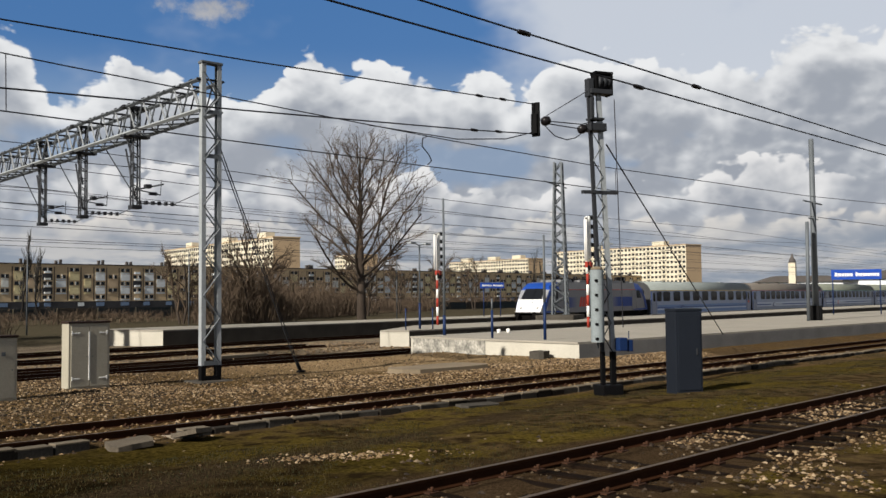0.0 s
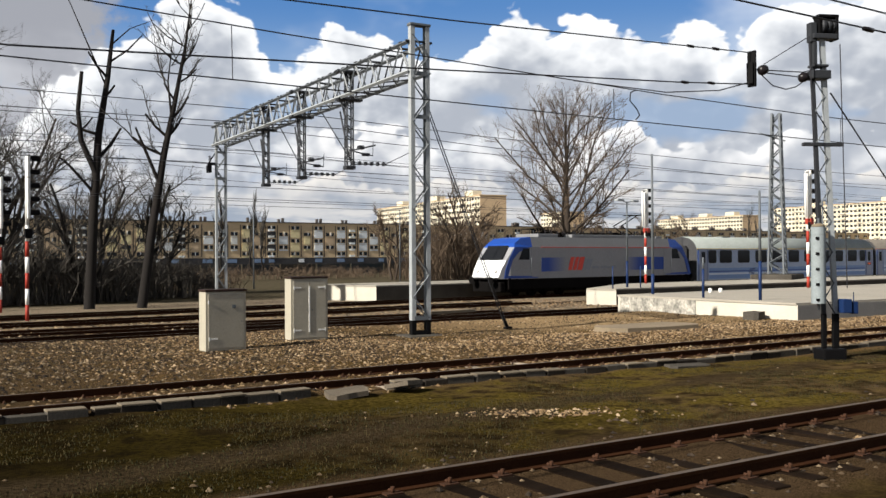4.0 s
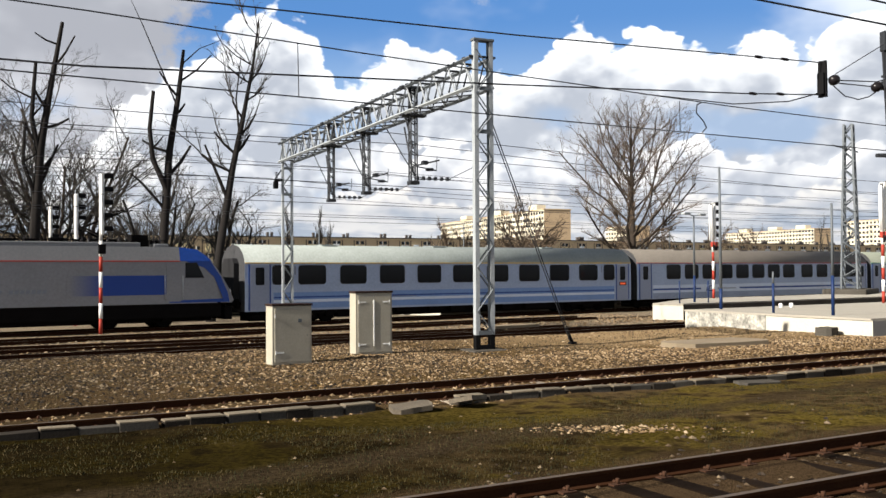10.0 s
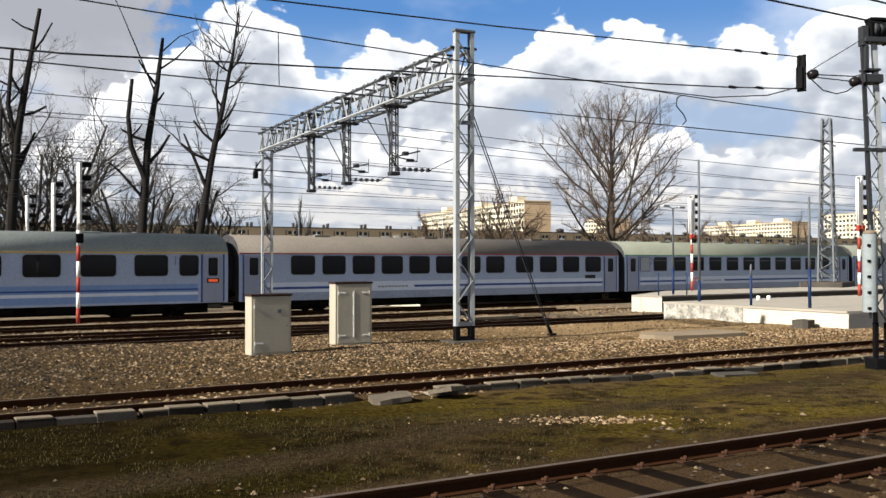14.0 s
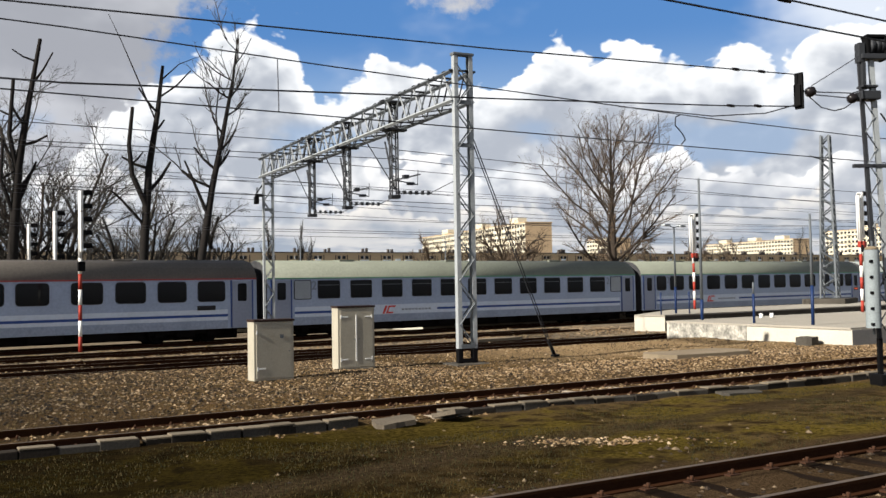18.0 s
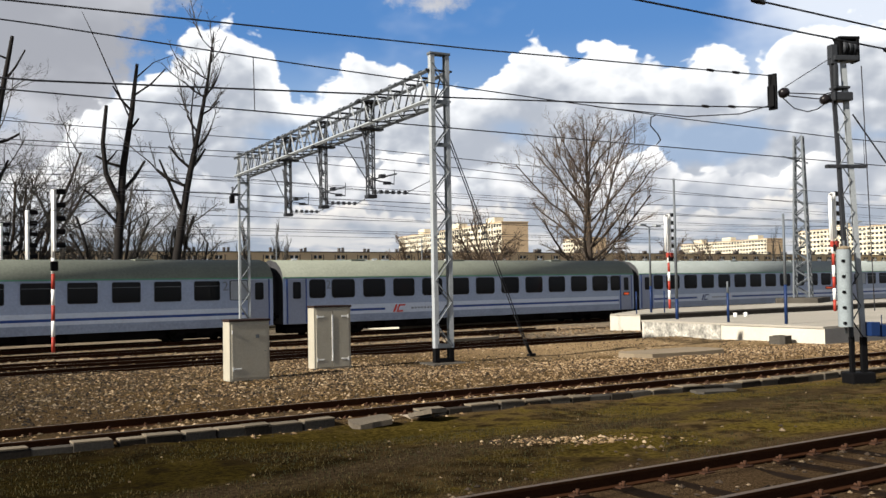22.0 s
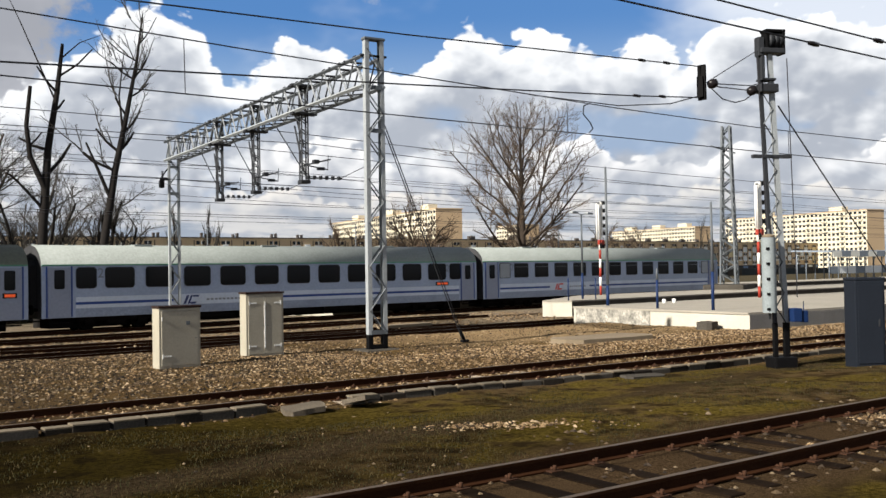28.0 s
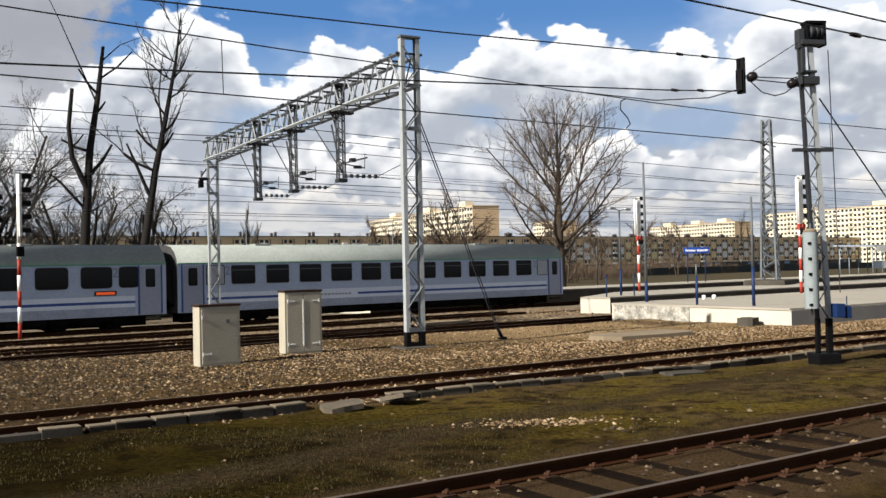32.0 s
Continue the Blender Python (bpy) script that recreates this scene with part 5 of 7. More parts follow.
# long open canopy beyond the platforms
cn = thing("platform_canopy", (124, 61.4, 0), -8.5, "long pale platform canopy on blue-grey posts with low railings", "canopy")
bm = B()
prism(bm, [(-0.6, 3.75), (5.6, 3.95), (5.6, 4.15), (-0.6, 3.95)], -0.5, 60.5, "x")
part("roof", bm, M["shed_grey"], cn)
for k in range(31):
    for y in (0.0, 5.0):
        bm = B()
        bar(bm, (k * 2, y, -0.4), (k * 2, y, 3.84), 0.07, 6)
        part("post", bm, M["shed_grey"], cn)
for k in range(30):
    bm = B()
    box(bm, k * 2 + 0.08, k * 2 + 1.92, -0.03, 0.03, 0.9, 1.9)
    part("panel", bm, M["fac_white" if k % 3 else "shed_grey"], cn)
    bm = B()
    box(bm, k * 2 + 0.05, k * 2 + 1.95, -0.62, -0.56, 3.15, 3.90)
    part("fascia_panel", bm, M["shed_grey" if k % 2 else "fac_bright"], cn)
    for y in (0.0, 5.0):
        bm = B()
        bar(bm, (k * 2, y, 2.6), (k * 2 + 1.0, y, 3.8), 0.04, 5)
        part("brace", bm, M["fac_bright"], cn)

# fence and low things before the blocks
fn = thing("yard_fence", (-40, 120, 0), 0, "grey-blue concrete panel fence before the apartment blocks", "fence")
for i in range(60):
    bm = B()
    box(bm, i * 6 + 0.1, i * 6 + 5.9, -0.06, 0.06, -0.2, 1.25)
    part("panel", bm, M["fence_grey"] if i % 3 else M["conc_dark"], fn)


# ------------------------------------------------------------------ trees
def grow(rnd, start, direction, length, radius, depth, out, spread, up, ratio, kids, droop=0.0, seg=4):
    """Bends a limb in short pieces, then lets shoots part from it."""
    p, d = Vector(start), Vector(direction).normalized()
    nodes = [(p.copy(), radius)]
    for i in range(seg):
        j = Vector((rnd.gauss(0, 1), rnd.gauss(0, 1), rnd.gauss(0, 0.7))) * 0.10
        d = (d + j + Vector((0, 0, up * 0.12 - droop * 0.1))).normalized()
        q = p + d * (length / seg)
        r2 = radius * (1 - 0.55 * (i + 1) / seg)
        out[depth].append((p.copy(), q.copy(), nodes[-1][1], r2))
        nodes.append((q.copy(), r2))
        p = q
    if depth + 1 >= len(out):
        return
    n = kids[depth] if depth < len(kids) else 3
    for i in range(n):
        f = 0.25 + 0.75 * (i + rnd.random() * 0.8) / n
        k = min(seg - 1, int(f * seg))
        a, ra = nodes[k]
        b, rb = nodes[k + 1]
        at = a.lerp(b, rnd.random())
        side = d.cross(Vector((rnd.gauss(0, 1), rnd.gauss(0, 1), rnd.gauss(0, 1)))).normalized()
        nd = (d * (1 - spread) + side * spread + Vector((0, 0, up * 0.25))).normalized()
        grow(rnd, at, nd, length * ratio * rnd.uniform(0.7, 1.15) * (1.1 - 0.45 * f), max(0.006, rb * 0.62), depth + 1, out, spread, up, ratio, kids, droop, max(2, seg - 1))


def limbs_mesh(segs, n, fatten=1.0):
    """Limbs as tubes: a piece that goes on from the one before it shares its ring."""
    verts, faces, last, first = [], [], None, 0
    for a, b, r1, r2 in segs:
        q = (b - a).to_track_quat("Z", "Y")
        u, v = q @ Vector((1, 0, 0)), q @ Vector((0, 1, 0))
        if last is not None and (a - last[0]).length < 1e-4:
            base, u, v = last[1], last[2], last[3]
            d = (b - a).normalized()
            u = (u - d * u.dot(d)).normalized()
            v = d.cross(u)
        else:
            base = len(verts)
            for i in range(n):
                k = 6.28319 * i / n
                verts.append(a + (u * math.cos(k) + v * math.sin(k)) * r1 * fatten)
        top = len(verts)
        for i in range(n):
            k = 6.28319 * i / n
            verts.append(b + (u * math.cos(k) + v * math.sin(k)) * r2 * fatten)
        for i in range(n):
            j = (i + 1) % n
            faces.append((base + i, base + j, top + j, top + i))
        last = (b.copy(), top, u, v)
    me = bpy.data.meshes.new("limbs")
    me.from_pydata([tuple(p) for p in verts], [], faces)
    me.shade_smooth()
    return me


def wood(me, material):
    me.materials.append(material)
    return me


def tree(name, at, rz, height, seed, label, spec, bark, twig, twig_r=1.0):
    t = thing(name, at, rz, label, "tree", "bare trees")
    rnd = random.Random(seed)
    out = [[] for _ in range(spec["levels"])]
    for (dx, lean, hh, rr) in spec["stems"]:
        grow(rnd, (dx, 0, -0.2), (lean, rnd.uniform(-0.05, 0.05), 1), height * hh, rr, 0, out, spec["spread"], spec["up"], spec["ratio"], spec["kids"], spec.get("droop", 0), spec.get("seg", 6))
    k = len(out[0]) // len(spec["stems"])
    for i in range(len(spec["stems"])):
        part("trunk", wood(limbs_mesh(out[0][i * k:(i + 1) * k], 8), bark), None, t)
    tagged(part("crown", wood(limbs_mesh([q for lv in out[1:] for q in lv], 3, twig_r), twig), None, t), kind="stuff")
    return t


def round_tree(at, height, radius, seed, label):
    """A straight leader whose limbs fan out to a dome."""
    t = thing("bare_tree", at, 0, label, "tree", "bare trees")
    rnd = random.Random(seed)
    lead, p = [], Vector((0, 0, -0.2))
    n = 14
    path = [p.copy()]
    for i in range(n):
        q = p + Vector((rnd.gauss(0, 0.07), rnd.gauss(0, 0.07), (height * 0.93 + 0.2) / n))
        lead.append((p.copy(), q.copy(), 0.46 * (1 - i / n) ** 0.9 + 0.03, 0.46 * (1 - (i + 1) / n) ** 0.9 + 0.03))
        p = q
        path.append(q.copy())
    part("trunk", wood(limbs_mesh(lead, 9), M["bark"]), None, t)
    out = [[] for _ in range(4)]
    cz, rz = height * 0.56, height * 0.46
    for k in range(30):
        f = k / 29
        z = 3.2 + f * (height * 0.80 - 3.2)
        a = k * 2.39996 + rnd.uniform(-0.3, 0.3)
        steep = 0.55 + 1.3 * f
        d = Vector((math.cos(a), math.sin(a), steep)).normalized()
        i = min(n - 1, int(z / height / 0.93 * n))
        s = path[i].lerp(path[i + 1], 0.5)
        # the length to the dome along d
        L = 1.0
        while L < 14:
            e = s + d * L
            if (e.x / radius) ** 2 + (e.y / radius) ** 2 + ((e.z - cz) / rz) ** 2 > 1:
                break
            L += 0.3
        grow(rnd, s, d, L * rnd.uniform(0.85, 1.0), max(0.05, 0.16 * (1 - 0.7 * f)), 0, out, 0.47, 0.36, 0.40, [12, 7, 5], 0, 6)
    for nm, segs, sides, m, fat in (("limb", out[0], 5, M["bark"], 1.0),):
        for k in range(0, len(segs), 6):
            part("limb", wood(limbs_mesh(segs[k:k + 6], sides, fat), m), None, t)
    tagged(part("crown", wood(limbs_mesh([q for lv in out[1:] for q in lv], 3, 1.0), M["twig"]), None, t), kind="stuff")
    return t


def pollard_tree(at, stems, seed, label, twiggy=0):
    """Dark stems along given bends, cut back to stubs."""
    t = thing("pollarded_tree", at, 0, label, "tree", "bare trees")
    rnd = random.Random(seed)
    out = [[] for _ in range(3)]
    for pts, r0, r1, stubs in stems:
        r0, r1 = r0 * 0.72, r1 * 0.72
        P = [Vector(p) for p in pts]
        segs = []
        m = len(P) - 1
        for i in range(m):
            for j in range(3):
                a, b = P[i].lerp(P[i + 1], j / 3), P[i].lerp(P[i + 1], (j + 1) / 3)
                k0, k1 = (i + j / 3) / m, (i + (j + 1) / 3) / m
                segs.append((a, b, r0 + (r1 - r0) * k0, r0 + (r1 - r0) * k1))
        part("stem", wood(limbs_mesh(segs, 8), M["bark_dark"]), None, t)
        for k in range(stubs):
            a, b, ra, rb = segs[int(len(segs) * (0.35 + 0.6 * k / stubs))]
            s = 1 if (k + seed) % 2 else -1
            d = Vector((s * rnd.uniform(0.6, 1.0), rnd.uniform(-0.4, 0.4), rnd.uniform(0.25, 1.1))).normalized()
            L = rnd.uniform(0.7, 2.4)
            e = b + d * L * 0.5
            g = e + (d + Vector((0, 0, 0.3))).normalized() * L * 0.5
            part("stub", wood(limbs_mesh([(b, e, rb * 0.5, rb * 0.42), (e, g, rb * 0.42, rb * 0.3)], 6), M["bark_dark"]), None, t)
            for q in range(twiggy):
                grow(rnd, b.lerp(g, rnd.random()), d + Vector((rnd.gauss(0, 0.4), rnd.gauss(0, 0.4), 0.9)), rnd.uniform(1.0, 2.6), 0.035, 0, out, 0.5, 0.5, 0.5, [5, 4], 0, 4)
    if twiggy:
        tagged(part("crown", wood(limbs_mesh([q for lv in out for q in lv], 3, 1.2), M["twig_grey"]), None, t), kind="stuff")
    return t


# the great round crown behind the yard
round_tree((70.4, 66.6, -0.1), 18.9, 8.6, 12, "large bare tree with a wide rounded crown")
# pollarded, dark, sparse trees
pollard_tree((17.3, 50.4, -0.25), [([(0, 0, -0.3), (0.25, 0, 5), (0.55, 0.1, 9), (1.0, 0, 12), (1.3, 0, 14.6)], 0.42, 0.12, 5), ([(0.35, 0, 7.0), (-0.35, 0.1, 8.6), (-0.55, 0, 10.2), (-0.35, 0, 12.2)], 0.22, 0.13, 1),
                                   ([(0.2, 0, 6.0), (-1.0, 0, 7.3), (-1.5, 0, 7.7)], 0.12, 0.06, 0), ([(0.9, 0, 11.6), (0.0, 0, 13.6), (-0.9, 0, 15.6), (-1.6, 0, 17.0)], 0.07, 0.02, 0), ([(1.2, 0, 13.8), (2.2, 0, 14.8), (3.6, 0, 15.5)], 0.06, 0.015, 0)], 5, "dark pollarded tree with short stubs and long thin shoots")
pollard_tree((19.7, 49.4, -0.25), [([(0, 0, -0.3), (0.6, 0, 4), (1.25, 0, 8), (1.9, 0, 11), (2.5, 0, 14), (2.85, 0, 16.6)], 0.40, 0.05, 11), ([(1.0, 0, 6.5), (0.2, 0, 8.3), (-0.3, 0, 9.4)], 0.16, 0.07, 1), ([(1.7, 0, 10), (1.5, 0, 12), (1.8, 0, 14.5)], 0.10, 0.03, 3)], 8, "dark leaning tree with a thin twiggy top", 2)
pollard_tree((11.2, 52.0, -0.25), [([(0, 0, -0.3), (0.2, 0, 5), (0.45, 0, 9), (0.9, 0, 12), (1.5, 0, 15.6)], 0.44, 0.13, 6), ([(0.4, 0, 8.5), (0.0, 0, 10.5), (0.2, 0, 13.4)], 0.2, 0.12, 2), ([(0.2, 0, 6.5), (-0.4, 0, 8.2), (-0.3, 0, 10.2)], 0.17, 0.1, 1), ([(0.4, 0, 7.0), (1.3, 0, 9.2)], 0.15, 0.08, 0)], 21, "dark pollarded tree with forked stubs")
bushy = {"levels": 5, "stems": [(-0.4, -0.35, 0.7, 0.16), (0, 0.05, 0.9, 0.18), (0.3, 0.35, 0.75, 0.15), (0.1, 0.18, 0.8, 0.14), (-0.2, -0.15, 0.8, 0.14)], "spread": 0.5, "up": 0.35, "ratio": 0.55, "kids": [7, 6, 5, 3], "seg": 6}
tree("bare_tree", (19.2, 55.5, -0.2), 0, 9.0, 31, "dark many-stemmed bare tree", bushy, M["bark_dark"], M["twig_grey"], 1.2)
tree("bare_tree", (15.0, 60.5, -0.2), 40, 11.5, 37, "grey many-stemmed bare tree with fine twigs", bushy, M["bark"], M["twig_grey"], 1.2)
tree("bare_tree", (10.5, 61.0, -0.2), 80, 12.0, 41, "grey many-stemmed bare tree with fine twigs", bushy, M["bark"], M["twig_grey"], 1.2)
fine = {"levels": 5, "stems": [(-0.3, -0.5, 0.75, 0.17), (0, 0.0, 0.95, 0.20), (0.3, 0.5, 0.75, 0.17), (0.1, 0.25, 0.9, 0.16), (-0.2, -0.25, 0.9, 0.16)], "spread": 0.48, "up": 0.25, "ratio": 0.52, "kids": [10, 7, 6, 4], "droop": 0.15, "seg": 7}
tree("bare_tree", (15.6, 64.0, -0.2), 20, 14.5, 53, "wide grey bare tree with a haze of fine twigs", fine, M["bark"], M["twig_grey"], 1.0)
tree("bare_tree", (9.0, 66.0, -0.2), 60, 14.0, 59, "wide grey bare tree with a haze of fine twigs", fine, M["bark"], M["twig_grey"], 1.0)
tree("bare_tree", (27.0, 66.0, -0.2), 130, 9.0, 43, "dark many-stemmed bare tree", bushy, M["bark_dark"], M["twig_grey"], 1.2)
tree("bare_tree", (4.0, 58.0, -0.2), 200, 11.0, 47, "grey many-stemmed bare tree with fine twigs", bushy, M["bark"], M["twig_grey"], 1.2)
popl = {"levels": 4, "stems": [(0, 0, 1.0, 0.14)], "spread": 0.22, "up": 1.0, "ratio": 0.40, "kids": [26, 6, 4], "seg": 10}
for i, (x, y, h) in enumerate(((58, 118, 9.6), (61, 116, 9.0), (65, 119, 8.0), (32, 110, 8.5), (36, 112, 7.5), (300, 196, 17), (330, 205, 15), (352, 224, 16), (318, 178, 14), (372, 214, 17))):
    tree("poplar", (x, y, 0), i * 70, h, 60 + i, "slim bare poplar far behind the tracks", popl, M["bark_dark"], M["twig_grey"], 1.1)
birch = {"levels": 4, "stems": [(-0.3, -0.15, 0.9, 0.13), (0.2, 0.12, 1.0, 0.14)], "spread": 0.45, "up": 0.4, "ratio": 0.5, "kids": [10, 7, 5], "droop": 0.6, "seg": 7}
for i, (x, y, h) in enumerate(((66, 78, 9.5), (72, 84, 8), (60, 82, 7), (98, 92, 8.5), (112, 98, 8), (88, 100, 8), (130, 105, 9), (150, 112, 9))):
    tree("young_tree", (x, y, 0), i * 50, h, 80 + i, "slim bare young tree with pale stems", birch, M["bark"], M["twig"], 1.8)


def brush(name, at, size, seed, n, label, dark=False):
    """A leafless thicket of thin rods."""
    r = random.Random(seed)
    bm = B()
    for i in range(n):
        x, y = r.uniform(-size[0], size[0]) / 2, r.uniform(-size[1], size[1]) / 2
        h = size[2] * r.uniform(0.35, 1.0) * (1 - 0.5 * (2 * x / size[0]) ** 2)
        p = Vector((x, y, -0.1))
        q = p + Vector((r.gauss(0, 0.25), r.gauss(0, 0.25), 1)) * h * 0.55
        s = q + Vector((r.gauss(0, 0.45), r.gauss(0, 0.45), 0.8)) * h * 0.5
        bar(bm, p, q, 0.035, 3, 0.025, caps=False)
        bar(bm, q, s, 0.025, 3, 0.01, caps=False)
        for k in range(3):
            e = q.lerp(s, r.random()) + Vector((r.gauss(0, 0.5), r.gauss(0, 0.5), r.uniform(0.1, 0.7)))
            bar(bm, q, e, 0.02, 3, 0.008, caps=False)
    ob = part(name, bm, M["twig_grey" if dark else "twig"])
    ob.location = at
    return tagged(ob, label, "thicket", "thickets", kind="stuff")


for i, (x, y, sx, sy, h, n) in enumerate(((82, 92, 16, 8, 5.0, 800), (115, 110, 40, 8, 3.5, 900), (24, 72, 24, 6, 1.6, 400), (8, 70, 20, 6, 2.2, 400), (160, 125, 50, 10, 4.0, 800), (-4, 66, 14, 6, 2.5, 300), (66, 80, 11, 6, 7.0, 700), (52, 96, 46, 8, 1.5, 700), (92, 98, 24, 8, 6.0, 900))):
    brush("thicket", (x, y, -0.1), (sx, sy, h), 100 + i, n, "leafless brown thicket behind the tracks")


for i, (x, y, sx, sy, h, n) in enumerate(((14, 58, 16, 6, 4.5, 900), (2, 60, 14, 8, 5.0, 900), (24, 60, 10, 5, 3.0, 450))):
    brush("thicket", (x, y, -0.2), (sx, sy, h), 140 + i, n, "dark leafless undergrowth below the bare trees", True)


# ------------------------------------------------------------------ stones and weeds on the ground
def scatter(name, n, area, size, material, label, seed, flat=0.6):
    """Broken stones strewn over an area, each an irregular eight-faced lump."""
    r = np.random.default_rng(seed)
    base = np.array([(1, 0, 0), (-1, 0, 0), (0, 1, 0), (0, -1, 0), (0, 0, 1), (0, 0, -1)], float)
    tri = np.array([(0, 2, 4), (2, 1, 4), (1, 3, 4), (3, 0, 4), (2, 0, 5), (1, 2, 5), (3, 1, 5), (0, 3, 5)])
    V, F = [], []
    k = 0
    while k < n:
        x, y = area(r)
        if x is None:
            continue
        s = size[0] + (size[1] - size[0]) * r.random() ** 2
        a = r.random() * 6.28
        R = np.array([(math.cos(a), -math.sin(a), 0), (math.sin(a), math.cos(a), 0), (0, 0, flat)])
        v = (base * (s * r.uniform(0.6, 1.3, (6, 1)))) @ R.T + (x, y, ground_z(x, y) + s * 0.15)
        F.append(tri + 6 * k)
        V.append(v)
        k += 1
    me = bpy.data.meshes.new(name)
    me.from_pydata(np.concatenate(V).tolist(), [], np.concatenate(F).tolist())
    me.materials.append(material)
    return tagged(new(name, me), label, "stones", kind="stuff")


def island_material(name, cols, rough=0.9):
    m = bpy.data.materials.new(name)
    m.use_nodes = True
    N, L = m.node_tree.nodes, m.node_tree.links
    g = N.new("ShaderNodeNewGeometry")
    r = N.new("ShaderNodeValToRGB")
    r.color_ramp.interpolation = "CONSTANT"
    while len(r.color_ramp.elements) < len(cols):
        r.color_ramp.elements.new(0.5)
    for i, c in enumerate(cols):
        r.color_ramp.elements[i].position, r.color_ramp.elements[i].color = i / len(cols), (*c, 1)
    L.new(g.outputs["Random Per Island"], r.inputs[0])
    b = N["Principled BSDF"]
    L.new(r.outputs[0], b.inputs["Base Color"])
    b.inputs["Roughness"].default_value = rough
    b.inputs["Specular IOR Level"].default_value = 0.2
    return m


GRAVEL = island_material("mixed_gravel", [(0.2040, 0.1403, 0.0782), (0.0808, 0.0510, 0.0272), (0.3400, 0.2550, 0.1615), (0.0187, 0.0127, 0.0085), (0.1360, 0.0892, 0.0467), (0.2295, 0.1573, 0.0850), (0.0382, 0.0255, 0.0153), (0.1700, 0.1105, 0.0553)])
# soiled stones, darkened further to carry the view's dim left
SOILED_DIM = island_material("soiled_dim_gravel", [(0.075, 0.052, 0.030), (0.028, 0.019, 0.011), (0.15, 0.115, 0.075), (0.008, 0.006, 0.004), (0.045, 0.030, 0.016), (0.012, 0.009, 0.006), (0.055, 0.038, 0.014)])
PALE = island_material("pale_stones", [(0.075, 0.052, 0.030), (0.038, 0.027, 0.018), (0.15, 0.112, 0.070), (0.022, 0.016, 0.011)])
WEED = island_material("dry_weeds", [(0.034, 0.025, 0.008), (0.020, 0.020, 0.005), (0.045, 0.034, 0.012), (0.014, 0.014, 0.004)])


def in_gravel(r):
    x = r.uniform(-3, 36)
    d = r.uniform(1.3, 11.5)
    if x > 15.5 and 4.8 < d + noise.noise(Vector((x * 0.4, d * 0.4, 1))) < 11 and r.random() < 0.85:
        return None, None                 # bare sand
    return (x, mid_y(x) + d) if r.random() < (x - 5) / 14 else (None, None)


def in_soiled_dim(r):
    x = r.uniform(-3, 24)
    d = r.uniform(1.3, 11.8)
    return (x, mid_y(x) + d) if r.random() < (20 - x) / 16 else (None, None)


def in_bed(r):
    x = r.uniform(-3, 40)
    return x, mid_y(x) + r.uniform(-1.5, 1.6)


def by_near(r):
    x = r.uniform(2, 40)
    y = near_y(x) + r.uniform(-5.5, 0.9) if r.random() < 0.8 else near_y(x) + r.uniform(-1.2, 2.5)
    return (x, y) if y > 0.6 and noise.noise(Vector((x * 0.6, y * 0.6, 9))) > -0.05 else (None, None)


def heap(r):
    x = r.normal(9.8, 0.55)
    return x, 9.72 - 0.62 * (x - 9.8) + r.normal(0, 0.24)


def sparse(r):
    x = r.uniform(0, 40)
    return x, mid_y(x) + r.uniform(-8.0, -2.0)


scatter("ballast_stones", 34000, in_gravel, (0.016, 0.050), GRAVEL, "loose tan ballast stones", 1)
scatter("ballast_stones", 26000, in_soiled_dim, (0.016, 0.050), SOILED_DIM, "loose brown soiled ballast stones, coloured dimmer for the view's dark left", 7)
scatter("ballast_stones", 6000, in_bed, (0.022, 0.06), GRAVEL, "loose ballast stones between the rails", 2)


def yard_ballast(r):
    x, y = r.uniform(-2, 42), r.uniform(30.8, 42.6)
    return x, y


scatter("yard_ballast", 9000, yard_ballast, (0.03, 0.075), GRAVEL, "pale ballast stones between the yard tracks", 8)
scatter("pale_stones", 3200, by_near, (0.02, 0.055), PALE, "pale stones strewn along the near track", 3)
scatter("pale_stones", 420, heap, (0.015, 0.045), GRAVEL, "patch of pale stones in the grass", 4)
scatter("pale_stones", 220, sparse, (0.012, 0.034), PALE, "scattered pale stones in the grass", 5)


def near_bed(r):
    x = r.uniform(11, 33)
    y = near_y(x) + (r.uniform(-0.62, 0.62) if r.random() < 0.5 else r.uniform(-3.2, -0.9))
    return (x, y) if noise.noise(Vector((x * 0.45, y * 0.8, 4))) > 0.08 else (None, None)


scatter("ballast_stones", 3600, near_bed, (0.018, 0.05), GRAVEL, "patches of loose ballast along the near track", 9)


def weeds(name, n, seed, label):
    r = np.random.default_rng(seed)
    V, F = [], []
    k = 0
    while k < n:
        x = r.uniform(-2, 40)
        y = mid_y(x) + r.uniform(-8.3, -1.9) if r.random() < 0.8 else mid_y(x) + r.uniform(3, 9)
        if noise.noise(Vector((x * 0.5, y * 0.5, 3))) < -0.15:
            continue
        z = ground_z(x, y)
        h, a = r.uniform(0.012, 0.04), r.random() * 6.28
        w = 0.010
        dx, dy = math.cos(a) * w, math.sin(a) * w
        lx, ly = r.normal(0, 0.4) * h, r.normal(0, 0.4) * h
        V += [(x - dx, y - dy, z - 0.01), (x + dx, y + dy, z - 0.01), (x + lx, y + ly, z + h)]
        F.append((3 * k, 3 * k + 1, 3 * k + 2))
        k += 1
    me = bpy.data.meshes.new(name)
    me.from_pydata(V, [], F)
    me.materials.append(WEED)
    return tagged(new(name, me), label, "grass", kind="stuff")


weeds("dry_grass", 60000, 6, "short dry and mossy grass blades")


# ------------------------------------------------------------------ the train
def paint(name, col, rough=0.45, var=0.18, dirt=0.0):
    return mat(name, col, rough, 0.0, var, 0.7, 9.0, 0.02, spec=0.3)


